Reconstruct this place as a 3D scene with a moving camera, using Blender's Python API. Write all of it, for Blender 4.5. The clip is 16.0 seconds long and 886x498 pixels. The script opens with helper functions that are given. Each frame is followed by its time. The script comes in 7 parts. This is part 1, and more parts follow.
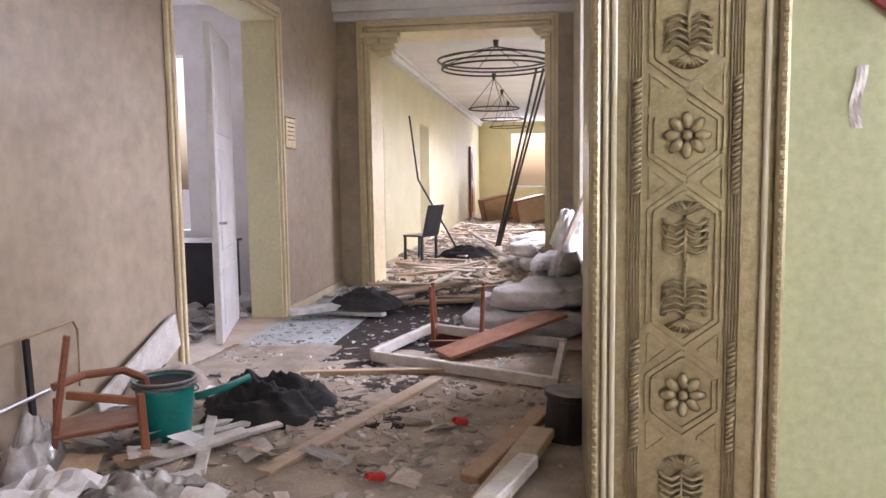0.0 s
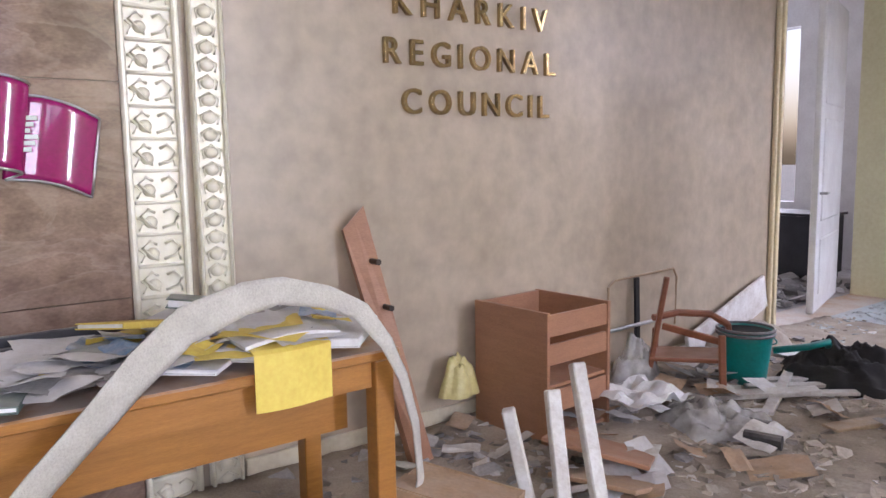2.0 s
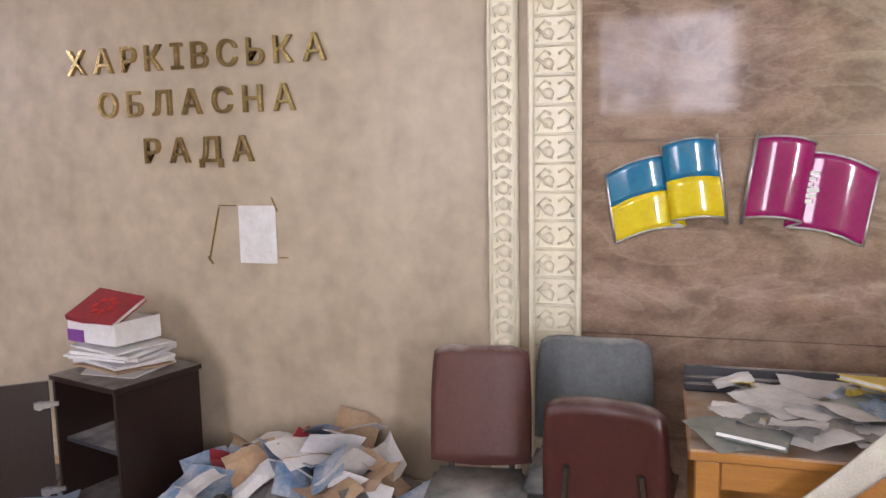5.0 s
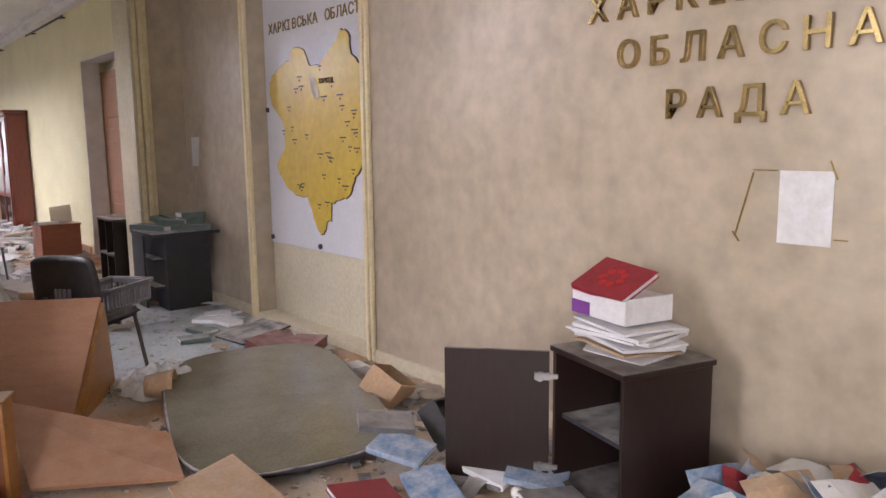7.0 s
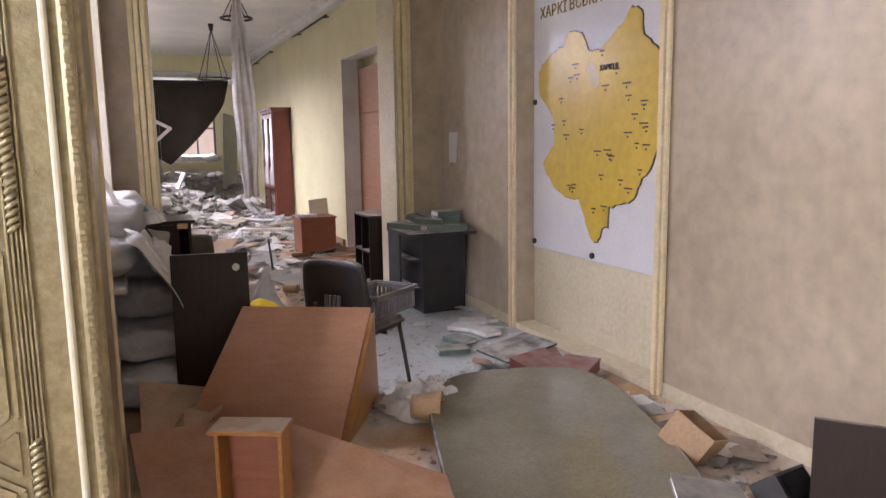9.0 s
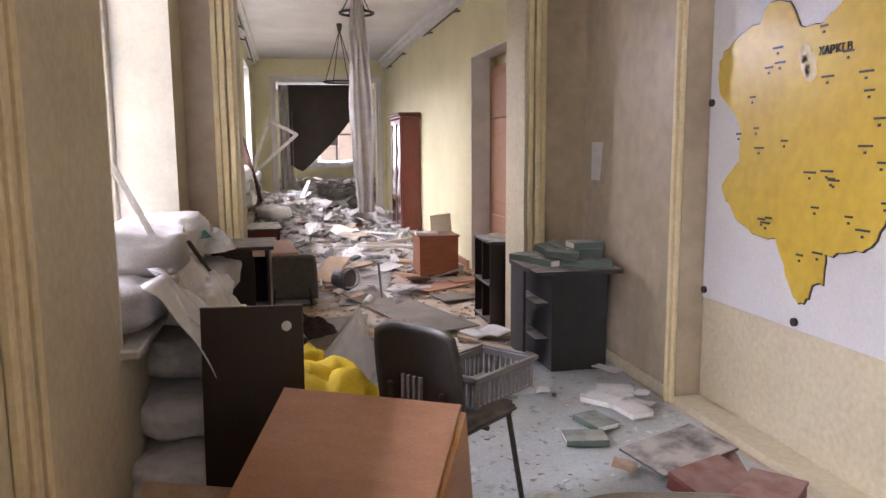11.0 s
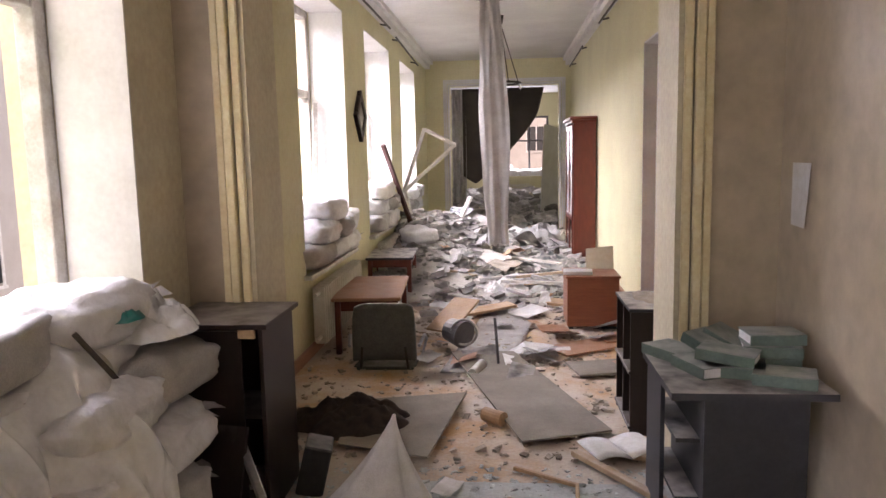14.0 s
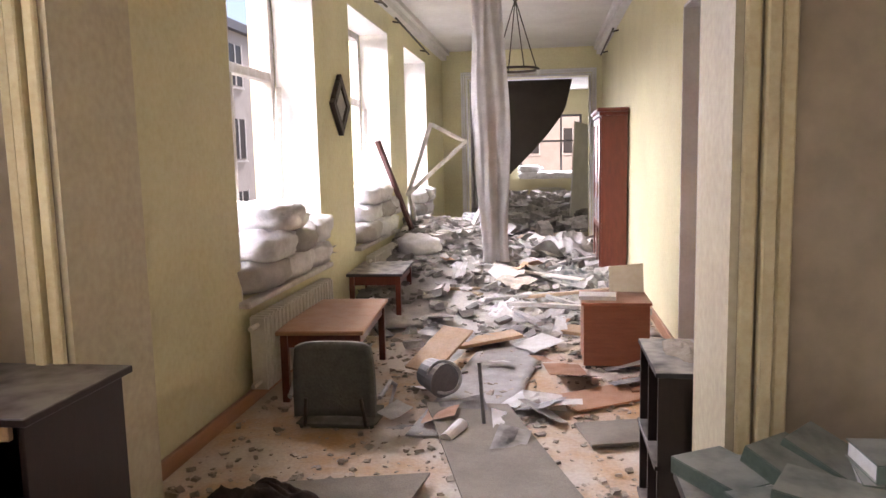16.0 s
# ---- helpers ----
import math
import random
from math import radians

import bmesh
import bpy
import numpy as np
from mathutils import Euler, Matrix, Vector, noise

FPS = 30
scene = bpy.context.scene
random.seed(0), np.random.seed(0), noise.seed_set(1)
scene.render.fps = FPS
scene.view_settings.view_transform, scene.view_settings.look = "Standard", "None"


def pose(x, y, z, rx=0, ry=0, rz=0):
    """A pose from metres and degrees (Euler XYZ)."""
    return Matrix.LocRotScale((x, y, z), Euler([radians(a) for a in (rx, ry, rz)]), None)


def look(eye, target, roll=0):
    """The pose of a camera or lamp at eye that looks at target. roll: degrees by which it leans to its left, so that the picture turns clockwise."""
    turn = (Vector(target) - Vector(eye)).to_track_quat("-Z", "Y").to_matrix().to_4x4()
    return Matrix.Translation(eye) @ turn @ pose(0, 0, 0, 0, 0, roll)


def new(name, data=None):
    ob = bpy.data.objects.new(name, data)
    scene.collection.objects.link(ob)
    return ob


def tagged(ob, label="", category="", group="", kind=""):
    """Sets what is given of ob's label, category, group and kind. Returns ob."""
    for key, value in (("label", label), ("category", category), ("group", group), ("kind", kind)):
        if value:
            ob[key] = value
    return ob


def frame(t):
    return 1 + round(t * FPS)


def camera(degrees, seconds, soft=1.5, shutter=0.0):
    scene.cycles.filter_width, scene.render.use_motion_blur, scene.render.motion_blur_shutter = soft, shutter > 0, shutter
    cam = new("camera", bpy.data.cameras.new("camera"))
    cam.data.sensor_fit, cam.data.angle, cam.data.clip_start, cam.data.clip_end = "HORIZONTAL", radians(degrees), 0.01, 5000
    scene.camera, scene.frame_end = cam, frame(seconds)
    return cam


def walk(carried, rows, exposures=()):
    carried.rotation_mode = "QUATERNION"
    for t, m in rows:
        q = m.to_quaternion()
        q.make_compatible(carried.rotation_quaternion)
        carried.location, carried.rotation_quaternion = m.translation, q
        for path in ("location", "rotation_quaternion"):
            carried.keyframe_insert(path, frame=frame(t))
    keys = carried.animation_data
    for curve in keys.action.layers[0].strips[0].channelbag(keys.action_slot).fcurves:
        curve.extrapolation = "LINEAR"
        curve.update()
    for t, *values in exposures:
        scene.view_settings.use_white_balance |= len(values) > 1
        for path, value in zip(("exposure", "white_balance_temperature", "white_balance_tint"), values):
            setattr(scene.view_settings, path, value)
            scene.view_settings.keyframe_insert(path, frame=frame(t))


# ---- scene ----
cam = camera(62.2, 16.0)
PATH = [
    (0, (-2.699, -0.34, 1.424), (-2.39, -2.548, 1.208), -0.8),
    (0.5, (-2.778, -0.218, 1.41), (-2.222, -2.371, 1.136), -1.3),
    (1, (-2.912, -0.049, 1.374), (-1.981, -2.056, 1.023), -2.4),
    (1.5, (-2.999, 0.05, 1.384), (-1.633, -1.686, 1.015), -1.7),
    (2, (-3.035, 0.057, 1.381), (-1.254, -1.276, 1.117), -0.9),
    (2.5, (-3.198, -0.074, 1.453), (-1.15, -0.945, 1.197), -0.0),
    (3, (-3.254, -0.078, 1.446), (-1.107, -0.67, 1.203), -0.6),
    (3.5, (-3.305, -0.054, 1.462), (-1.096, -0.353, 1.234), -1.0),
    (4, (-3.364, -0.025, 1.492), (-1.138, 0.05, 1.266), -0.7),
    (4.5, (-3.332, 0.209, 1.599), (-1.132, 0.525, 1.315), -1.2),
    (5, (-3.24, 0.198, 1.63), (-1.111, 0.843, 1.365), -1.1),
    (7.5, (-2.919, 1.018, 1.541), (-1.667, 2.84, 1.184), -0.3),
    (8, (-2.995, 1.13, 1.578), (-2.002, 2.833, 1.24), 0.0),
    (8.5, (-2.959, 1.379, 1.579), (-1.988, 3.367, 1.232), -0.7),
    (10.8, (-2.437, 2.753, 1.596), (-1.923, 4.908, 1.27), -0.1),
    (11, (-2.336, 2.906, 1.613), (-1.882, 5.078, 1.304), -0.4),
    (11.5, (-2.119, 3.172, 1.602), (-1.792, 5.369, 1.314), -0.9),
    (12, (-1.912, 3.482, 1.625), (-1.701, 5.695, 1.351), -0.5),
    (12.5, (-1.696, 3.788, 1.643), (-1.646, 6.012, 1.384), -0.3),
    (13, (-1.491, 4.075, 1.704), (-1.569, 6.294, 1.416), -1.0),
    (13.5, (-1.406, 4.356, 1.692), (-1.544, 6.571, 1.391), -1.1),
    (14, (-1.342, 4.744, 1.716), (-1.539, 6.956, 1.427), -1.2),
    (14.5, (-1.231, 5.12, 1.686), (-1.484, 7.325, 1.388), -1.5),
    (15, (-1.136, 5.486, 1.669), (-1.437, 7.683, 1.362), -1.8),
    (15.5, (-1.108, 5.899, 1.668), (-1.413, 8.099, 1.378), -1.7),
    (16, (-1.048, 6.214, 1.632), (-1.362, 8.415, 1.356), -1.3),
]
walk(cam, [(t, look(eye, target, roll)) for t, eye, target, roll in PATH], [(0, 1.95, 6050, 29), (1.5, 1.85, 5650, 27), (3, 1.72, 6100, 27), (4, 1.65, 6150, 27), (5, 1.75, 6300, 27), (7.5, 1.95, 6300, 26), (8.5, 1.98, 6300, 27), (11, 2.3, 6350, 26), (12.5, 2.3, 6400, 27), (14, 2.3, 6450, 26), (16, 2.5, 6500, 26)])

# ---- world and light ----
world = bpy.data.worlds.new("world")
scene.world = world
world.use_nodes = True
wn = world.node_tree
sky = wn.nodes.new("ShaderNodeTexSky")
sky.sky_type = "NISHITA"
sky.sun_disc = False
sky.air_density, sky.dust_density, sky.ozone_density = 1.0, 4.5, 0.3
sky.sun_elevation, sky.sun_rotation = radians(38), radians(200)
wn.nodes["Background"].inputs["Strength"].default_value = 0.06
wn.links.new(sky.outputs[0], wn.nodes["Background"].inputs["Color"])
sun = new("sun", bpy.data.lights.new("sun", "SUN"))
sun.data.energy, sun.data.angle, sun.data.color = 1.2, radians(12), (1.0, 0.95, 0.88)
sun.matrix_world = look((10, 30, 30), (0, 0, 0))


def sky_fill(x, y, z, w, h, target, power, color=(0.93, 0.96, 1.0)):
    """Added area lamp standing in for sky light, in or beyond a window."""
    lamp = new("sky_fill_lamp", bpy.data.lights.new("sky_fill_lamp", "AREA"))
    lamp.data.shape, lamp.data.size, lamp.data.size_y = "RECTANGLE", w, h
    lamp.data.energy, lamp.data.color = power * 0.45, color
    lamp.matrix_world = look((x, y, z), target)
    return lamp


# added lamps outside the windows, offset along y to spare the visible reveals
for wy, lean, power in ((7.08, 2.3, 430), (-7.0, -1.6, 560), (11.67, 2.0, 470), (14.69, 2.3, 420), (17.66, 2.3, 420), (-12.6, -1.8, 950), (-16.5, -2.3, 950), (-20.4, -2.3, 950)):
    sky_fill(-5.6, wy + lean, 4.3, 2.4, 2.2, (-1.2, wy - 0.4 * lean, 0.5), power)
# two added lamps at invented stair hall openings, brightening the hall
sky_fill(-7.9, -3.24, 2.3, 0.55, 2.5, (-0.8, 6.0, 1.0), 185)
sky_fill(-7.9, 3.1, 2.3, 1.5, 2.5, (0, 0.9, 0.3), 92)
# lamp panel added as bright overcast sky behind the trees facing the landing window
sky_fill(-46, 0, 8, 24, 22, (0, 0, 3), 5200)
sky_fill(-1.3, 29.8, 2.0, 2.4, 2.2, (-1.3, 20, 1.5), 75)
sky_fill(3.0, -9.2, 1.9, 1.8, 2.2, (2.0, -5, 1.5), 50)
sky_fill(-2.0, -30.7, 2.1, 1.3, 2.0, (-1.8, -20, 1.5), 60)


# ---- materials ----
def material(name, color, color2=None, scale=6.0, rough=0.6, metal=0.0, bump=0.15, bscale=60.0, dust=0.0,
             dust_color=(0.62, 0.58, 0.54), detail=8.0, stretch=(1, 1, 1), sharp=(0.35, 0.7), island=0.0, coat=0.0,
             transmission=0.0):
    """A surface of two colours in broad patches, fine grain, relief and a coat of dust on what faces up."""
    m = bpy.data.materials.new(name)
    m.use_nodes = True
    n, l = m.node_tree.nodes, m.node_tree.links
    b = n["Principled BSDF"]
    b.inputs["Roughness"].default_value = rough
    b.inputs["Metallic"].default_value = metal
    b.inputs["Coat Weight"].default_value = coat
    b.inputs["Transmission Weight"].default_value = transmission
    geo = n.new("ShaderNodeNewGeometry")
    mp = n.new("ShaderNodeMapping")
    mp.inputs["Scale"].default_value = stretch
    l.new(geo.outputs["Position"], mp.inputs["Vector"])
    broad = n.new("ShaderNodeTexNoise")
    broad.inputs["Scale"].default_value, broad.inputs["Detail"].default_value = scale, detail
    broad.inputs["Roughness"].default_value = 0.62
    l.new(mp.outputs[0], broad.inputs["Vector"])
    ramp = n.new("ShaderNodeValToRGB")
    ramp.color_ramp.elements[0].position, ramp.color_ramp.elements[1].position = sharp
    c2 = color2 or tuple(v * 0.8 for v in color)
    ramp.color_ramp.elements[0].color, ramp.color_ramp.elements[1].color = (*color, 1), (*c2, 1)
    l.new(broad.outputs["Fac"], ramp.inputs["Fac"])
    out = ramp.outputs["Color"]
    fine = n.new("ShaderNodeTexNoise")
    fine.inputs["Scale"].default_value, fine.inputs["Detail"].default_value = bscale, 5
    l.new(mp.outputs[0], fine.inputs["Vector"])
    grain = n.new("ShaderNodeMix")
    grain.data_type, grain.blend_type = "RGBA", "OVERLAY"
    grain.inputs["Factor"].default_value = 0.28
    l.new(out, grain.inputs[6])
    l.new(fine.outputs["Fac"], grain.inputs[7])
    out = grain.outputs[2]
    if island:
        hsv = n.new("ShaderNodeHueSaturation")
        rng = n.new("ShaderNodeMapRange")
        rng.inputs["To Min"].default_value, rng.inputs["To Max"].default_value = 1 - island, 1 + island
        l.new(geo.outputs["Random Per Island"], rng.inputs["Value"])
        l.new(rng.outputs[0], hsv.inputs["Value"])
        l.new(out, hsv.inputs["Color"])
        out = hsv.outputs[0]
    if dust:
        sep = n.new("ShaderNodeSeparateXYZ")
        l.new(geo.outputs["Normal"], sep.inputs[0])
        dn = n.new("ShaderNodeTexNoise")
        dn.inputs["Scale"].default_value, dn.inputs["Detail"].default_value = 9, 7
        l.new(geo.outputs["Position"], dn.inputs["Vector"])
        mul = n.new("ShaderNodeMath")
        mul.operation = "MULTIPLY"
        l.new(sep.outputs["Z"], mul.inputs[0])
        l.new(dn.outputs["Fac"], mul.inputs[1])
        dr = n.new("ShaderNodeMapRange")
        dr.inputs["From Min"].default_value, dr.inputs["From Max"].default_value = 0.25, 0.6
        dr.inputs["To Max"].default_value = dust
        l.new(mul.outputs[0], dr.inputs["Value"])
        mix = n.new("ShaderNodeMix")
        mix.data_type = "RGBA"
        l.new(dr.outputs[0], mix.inputs["Factor"])
        l.new(out, mix.inputs[6])
        mix.inputs[7].default_value = (*dust_color, 1)
        out = mix.outputs[2]
    l.new(out, b.inputs["Base Color"])
    if bump:
        bp = n.new("ShaderNodeBump")
        bp.inputs["Strength"].default_value, bp.inputs["Distance"].default_value = bump, 0.01
        l.new(fine.outputs["Fac"], bp.inputs["Height"])
        l.new(bp.outputs[0], b.inputs["Normal"])
    return m


M_VENETIAN = material("venetian_plaster", (0.49, 0.405, 0.30), (0.40, 0.325, 0.235), 1.9, 0.38, bump=0.28, bscale=9, detail=10, sharp=(0.36, 0.66))
M_CREAM = material("cream_paint", (0.66, 0.59, 0.43), (0.56, 0.49, 0.35), 1.8, 0.6, bump=0.1, bscale=30)
M_YELLOW = material("pale_yellow_paint", (0.74, 0.69, 0.44), (0.66, 0.61, 0.38), 1.5, 0.6, bump=0.1, bscale=30)
M_GREEN = material("pale_green_paint", (0.55, 0.60, 0.38), (0.50, 0.55, 0.34), 1.5, 0.55, bump=0.06, bscale=30)
M_WHITE = material("white_paint", (0.8, 0.79, 0.78), (0.68, 0.66, 0.65), 3, 0.55, bump=0.1, bscale=40)
M_CEIL = material("ceiling_white", (0.78, 0.77, 0.75), (0.66, 0.64, 0.62), 1.2, 0.8, bump=0.1, bscale=20)
M_TRIM = material("gilded_cream_trim", (0.80, 0.70, 0.46), (0.70, 0.58, 0.35), 9, 0.42, bump=0.2, bscale=50)
M_GOLD = material("champagne_gilding", (0.46, 0.40, 0.25), (0.34, 0.28, 0.16), 18, 0.34, metal=0.5, bump=0.2, bscale=70)
M_PEARL = material("pearl_moulding", (0.85, 0.81, 0.66), (0.76, 0.70, 0.52), 30, 0.32, metal=0.08, bump=0.15, bscale=60)
M_BRASS = material("aged_brass", (0.50, 0.37, 0.18), (0.36, 0.26, 0.12), 20, 0.24, metal=0.95, bump=0.05)
M_FLOOR = material("dusty_parquet", (0.50, 0.31, 0.16), (0.58, 0.51, 0.44), 1.6, 0.6, bump=0.3, bscale=45, detail=12, sharp=(0.36, 0.56))
M_RUBBLE = material("plaster_rubble", (0.48, 0.42, 0.35), (0.30, 0.25, 0.20), 7, 0.9, bump=0.4, bscale=60, island=0.35)
M_RUBBLE_GREY = material("grey_rubble", (0.42, 0.395, 0.375), (0.20, 0.19, 0.18), 7, 0.9, bump=0.4, bscale=60, island=0.45)
M_GRIT = material("debris_grit", (0.48, 0.41, 0.33), (0.26, 0.21, 0.16), 3.2, 0.95, bump=0.8, bscale=80, detail=12)
M_GRITGREY = material("grey_debris_ground", (0.54, 0.51, 0.49), (0.28, 0.26, 0.25), 3.2, 0.95, bump=0.8, bscale=70, detail=12)
M_GLASSGRIT = material("crushed_glass_litter", (0.56, 0.62, 0.62), (0.30, 0.29, 0.27), 9, 0.4, bump=0.8, bscale=120, island=0.3)
M_DARKWOOD = material("wenge_laminate", (0.018, 0.009, 0.007), (0.026, 0.013, 0.010), 8, 0.36, bump=0.05, dust=0.35, stretch=(6, 6, 1))
M_GREYLAM = material("graphite_laminate", (0.028, 0.028, 0.034), (0.04, 0.04, 0.046), 8, 0.5, bump=0.05, dust=0.7)
M_CHERRY = material("cherry_laminate", (0.30, 0.11, 0.055), (0.24, 0.08, 0.04), 5, 0.42, bump=0.06, dust=0.45, stretch=(1, 1, 8), dust_color=(0.5, 0.33, 0.25))
M_BEECH = material("beech_laminate", (0.42, 0.215, 0.12), (0.36, 0.18, 0.10), 5, 0.5, bump=0.06, dust=0.3, stretch=(1, 1, 6), dust_color=(0.55, 0.42, 0.34))
M_OAK = material("orange_oak_veneer", (0.42, 0.19, 0.04), (0.33, 0.14, 0.03), 5, 0.35, bump=0.06, dust=0.7, stretch=(4, 1, 10))
M_MAHOG = material("mahogany", (0.16, 0.035, 0.02), (0.11, 0.025, 0.015), 6, 0.3, bump=0.05, dust=0.3, stretch=(4, 4, 1))
M_RAWWOOD = material("raw_timber", (0.50, 0.37, 0.24), (0.38, 0.27, 0.17), 8, 0.75, bump=0.3, stretch=(1, 1, 1), dust=0.4, island=0.25)
M_WHITEWOOD = material("white_painted_timber", (0.72, 0.70, 0.67), (0.52, 0.47, 0.42), 9, 0.6, bump=0.3, island=0.1)
M_CARD = material("cardboard", (0.48, 0.32, 0.19), (0.40, 0.26, 0.15), 5, 0.8, bump=0.15, dust=0.2)
M_PAPER = material("white_paper", (0.78, 0.77, 0.78), (0.66, 0.64, 0.62), 14, 0.7, bump=0.05, island=0.15)
M_PAPERY = material("yellow_paper", (0.80, 0.62, 0.12), (0.74, 0.56, 0.10), 14, 0.6, bump=0.05)
M_BLUEP = material("blue_print", (0.12, 0.24, 0.42), (0.52, 0.54, 0.58), 11, 0.5, bump=0.05)
M_REDP = material("red_leatherette", (0.30, 0.02, 0.035), (0.24, 0.015, 0.025), 20, 0.4, bump=0.1)
M_PURPLE = material("purple_print", (0.22, 0.06, 0.30), (0.18, 0.05, 0.25), 14, 0.5, bump=0.05)
M_DKREDBOX = material("maroon_card", (0.24, 0.075, 0.06), (0.19, 0.06, 0.05), 9, 0.6, bump=0.1, dust=0.3)
M_GREENBOOK = material("green_cloth_cover", (0.13, 0.18, 0.155), (0.10, 0.14, 0.12), 20, 0.6, bump=0.1, dust=0.45)
M_CHAIRRED = material("brown_leatherette", (0.062, 0.013, 0.010), (0.048, 0.010, 0.008), 9, 0.38, bump=0.12, dust=0.4)
M_CHAIRBROWN = material("faded_brown_leatherette", (0.105, 0.04, 0.032), (0.08, 0.03, 0.025), 9, 0.5, bump=0.12, dust=0.7)
M_CHAIRGREY = material("grey_upholstery", (0.15, 0.165, 0.17), (0.12, 0.13, 0.135), 20, 0.85, bump=0.3, dust=0.55)
M_CHAIRGREEN = material("olive_grey_upholstery", (0.13, 0.13, 0.11), (0.10, 0.10, 0.085), 20, 0.85, bump=0.3, dust=0.4)
M_BLACKPLASTIC = material("black_plastic", (0.025, 0.022, 0.022), (0.04, 0.036, 0.034), 20, 0.45, bump=0.08, dust=0.35)
M_GREYPLASTIC = material("grey_plastic", (0.15, 0.145, 0.15), (0.12, 0.115, 0.12), 20, 0.5, bump=0.08, dust=0.5)
M_TEAL = material("teal_plastic", (0.0, 0.22, 0.20), (0.0, 0.18, 0.165), 12, 0.4, bump=0.05, dust=0.3)
M_BAG = material("woven_sack", (0.76, 0.75, 0.76), (0.56, 0.54, 0.53), 7, 0.5, bump=0.9, bscale=26)
M_BAGGREY = material("grey_sack", (0.46, 0.44, 0.42), (0.34, 0.32, 0.30), 7, 0.7, bump=0.35, bscale=140)
M_SHEET = material("polythene_sheet", (0.74, 0.74, 0.75), (0.55, 0.54, 0.53), 6, 0.25, bump=0.3, bscale=25, coat=0.4)
M_FILMDIRTY = material("dirty_polythene", (0.52, 0.51, 0.50), (0.30, 0.28, 0.26), 7, 0.22, bump=0.5, bscale=22, coat=0.5)
M_CLOTHW = material("white_curtain", (0.78, 0.76, 0.75), (0.62, 0.60, 0.58), 9, 0.9, bump=0.3, bscale=120)
M_CLOTHB = material("black_cloth", (0.017, 0.016, 0.017), (0.03, 0.027, 0.026), 9, 0.9, bump=0.3, bscale=120)
M_DRAPE = material("brown_black_drape", (0.035, 0.028, 0.022), (0.05, 0.04, 0.032), 4, 0.9, bump=0.3, bscale=90)
M_YCLOTH = material("yellow_fabric", (0.72, 0.52, 0.02), (0.60, 0.42, 0.015), 9, 0.75, bump=0.3, bscale=120)
M_PALEBAG = material("pale_yellow_plastic", (0.66, 0.58, 0.26), (0.55, 0.47, 0.18), 12, 0.4, bump=0.4, bscale=40)
M_RUG = material("grey_felt_mat", (0.27, 0.24, 0.20), (0.20, 0.175, 0.145), 5, 0.95, bump=0.4, bscale=130)
M_RUGDARK = material("dark_patterned_rug", (0.06, 0.04, 0.03), (0.02, 0.015, 0.014), 12, 0.95, bump=0.4, bscale=130)
M_RUNNER = material("grey_carpet_runner", (0.46, 0.44, 0.425), (0.30, 0.285, 0.27), 5, 0.95, bump=0.4, bscale=110)
M_TABLETOP = material("olive_glossy_tabletop", (0.19, 0.175, 0.125), (0.24, 0.225, 0.175), 3.5, 0.16, bump=0.02, detail=12)
M_IRON = material("dark_iron", (0.06, 0.055, 0.05), (0.10, 0.08, 0.06), 18, 0.5, metal=0.7, bump=0.1)
M_CHROME = material("dusty_chrome", (0.55, 0.55, 0.56), (0.40, 0.40, 0.40), 18, 0.3, metal=0.9, bump=0.05)
M_RAD = material("radiator_enamel", (0.76, 0.74, 0.66), (0.66, 0.63, 0.54), 12, 0.45, bump=0.1, dust=0.3)
M_MAPW = material("map_board_white", (0.72, 0.71, 0.74), (0.66, 0.65, 0.69), 3, 0.35, bump=0.02)
M_MAPY = material("map_yellow", (0.66, 0.46, 0.07), (0.58, 0.39, 0.05), 3, 0.28, bump=0.04, bscale=15)
M_MAPD = material("map_dark_ink", (0.03, 0.035, 0.05), rough=0.4, bump=0)
M_BLUE = material("flag_blue_enamel", (0.012, 0.19, 0.36), (0.01, 0.17, 0.32), 3, 0.12, bump=0, coat=0.6)
M_FYELLOW = material("flag_yellow_enamel", (0.78, 0.62, 0.01), (0.72, 0.56, 0.01), 3, 0.12, bump=0, coat=0.6)
M_CRIMSON = material("flag_crimson_enamel", (0.34, 0.012, 0.13), (0.30, 0.01, 0.115), 3, 0.12, bump=0, coat=0.6)
M_RED = material("red_plastic", (0.55, 0.02, 0.02), rough=0.4)
M_CONC = material("courtyard_render", (0.52, 0.47, 0.42), (0.44, 0.39, 0.34), 1.2, 0.85, bump=0.2)
M_GROUND = material("courtyard_ground", (0.20, 0.19, 0.18), (0.12, 0.12, 0.11), 0.6, 0.95, bump=0.3)
M_LEAF = material("pine_foliage", (0.035, 0.055, 0.03), (0.06, 0.08, 0.045), 3, 0.8, island=0.4)
M_BARK = material("bark", (0.10, 0.075, 0.055), (0.06, 0.045, 0.035), 6, 0.95, bump=0.6)
M_LINO = material("blue_grey_lino", (0.50, 0.56, 0.58), (0.42, 0.42, 0.41), 3.0, 0.45, bump=0.3, bscale=60, detail=12)


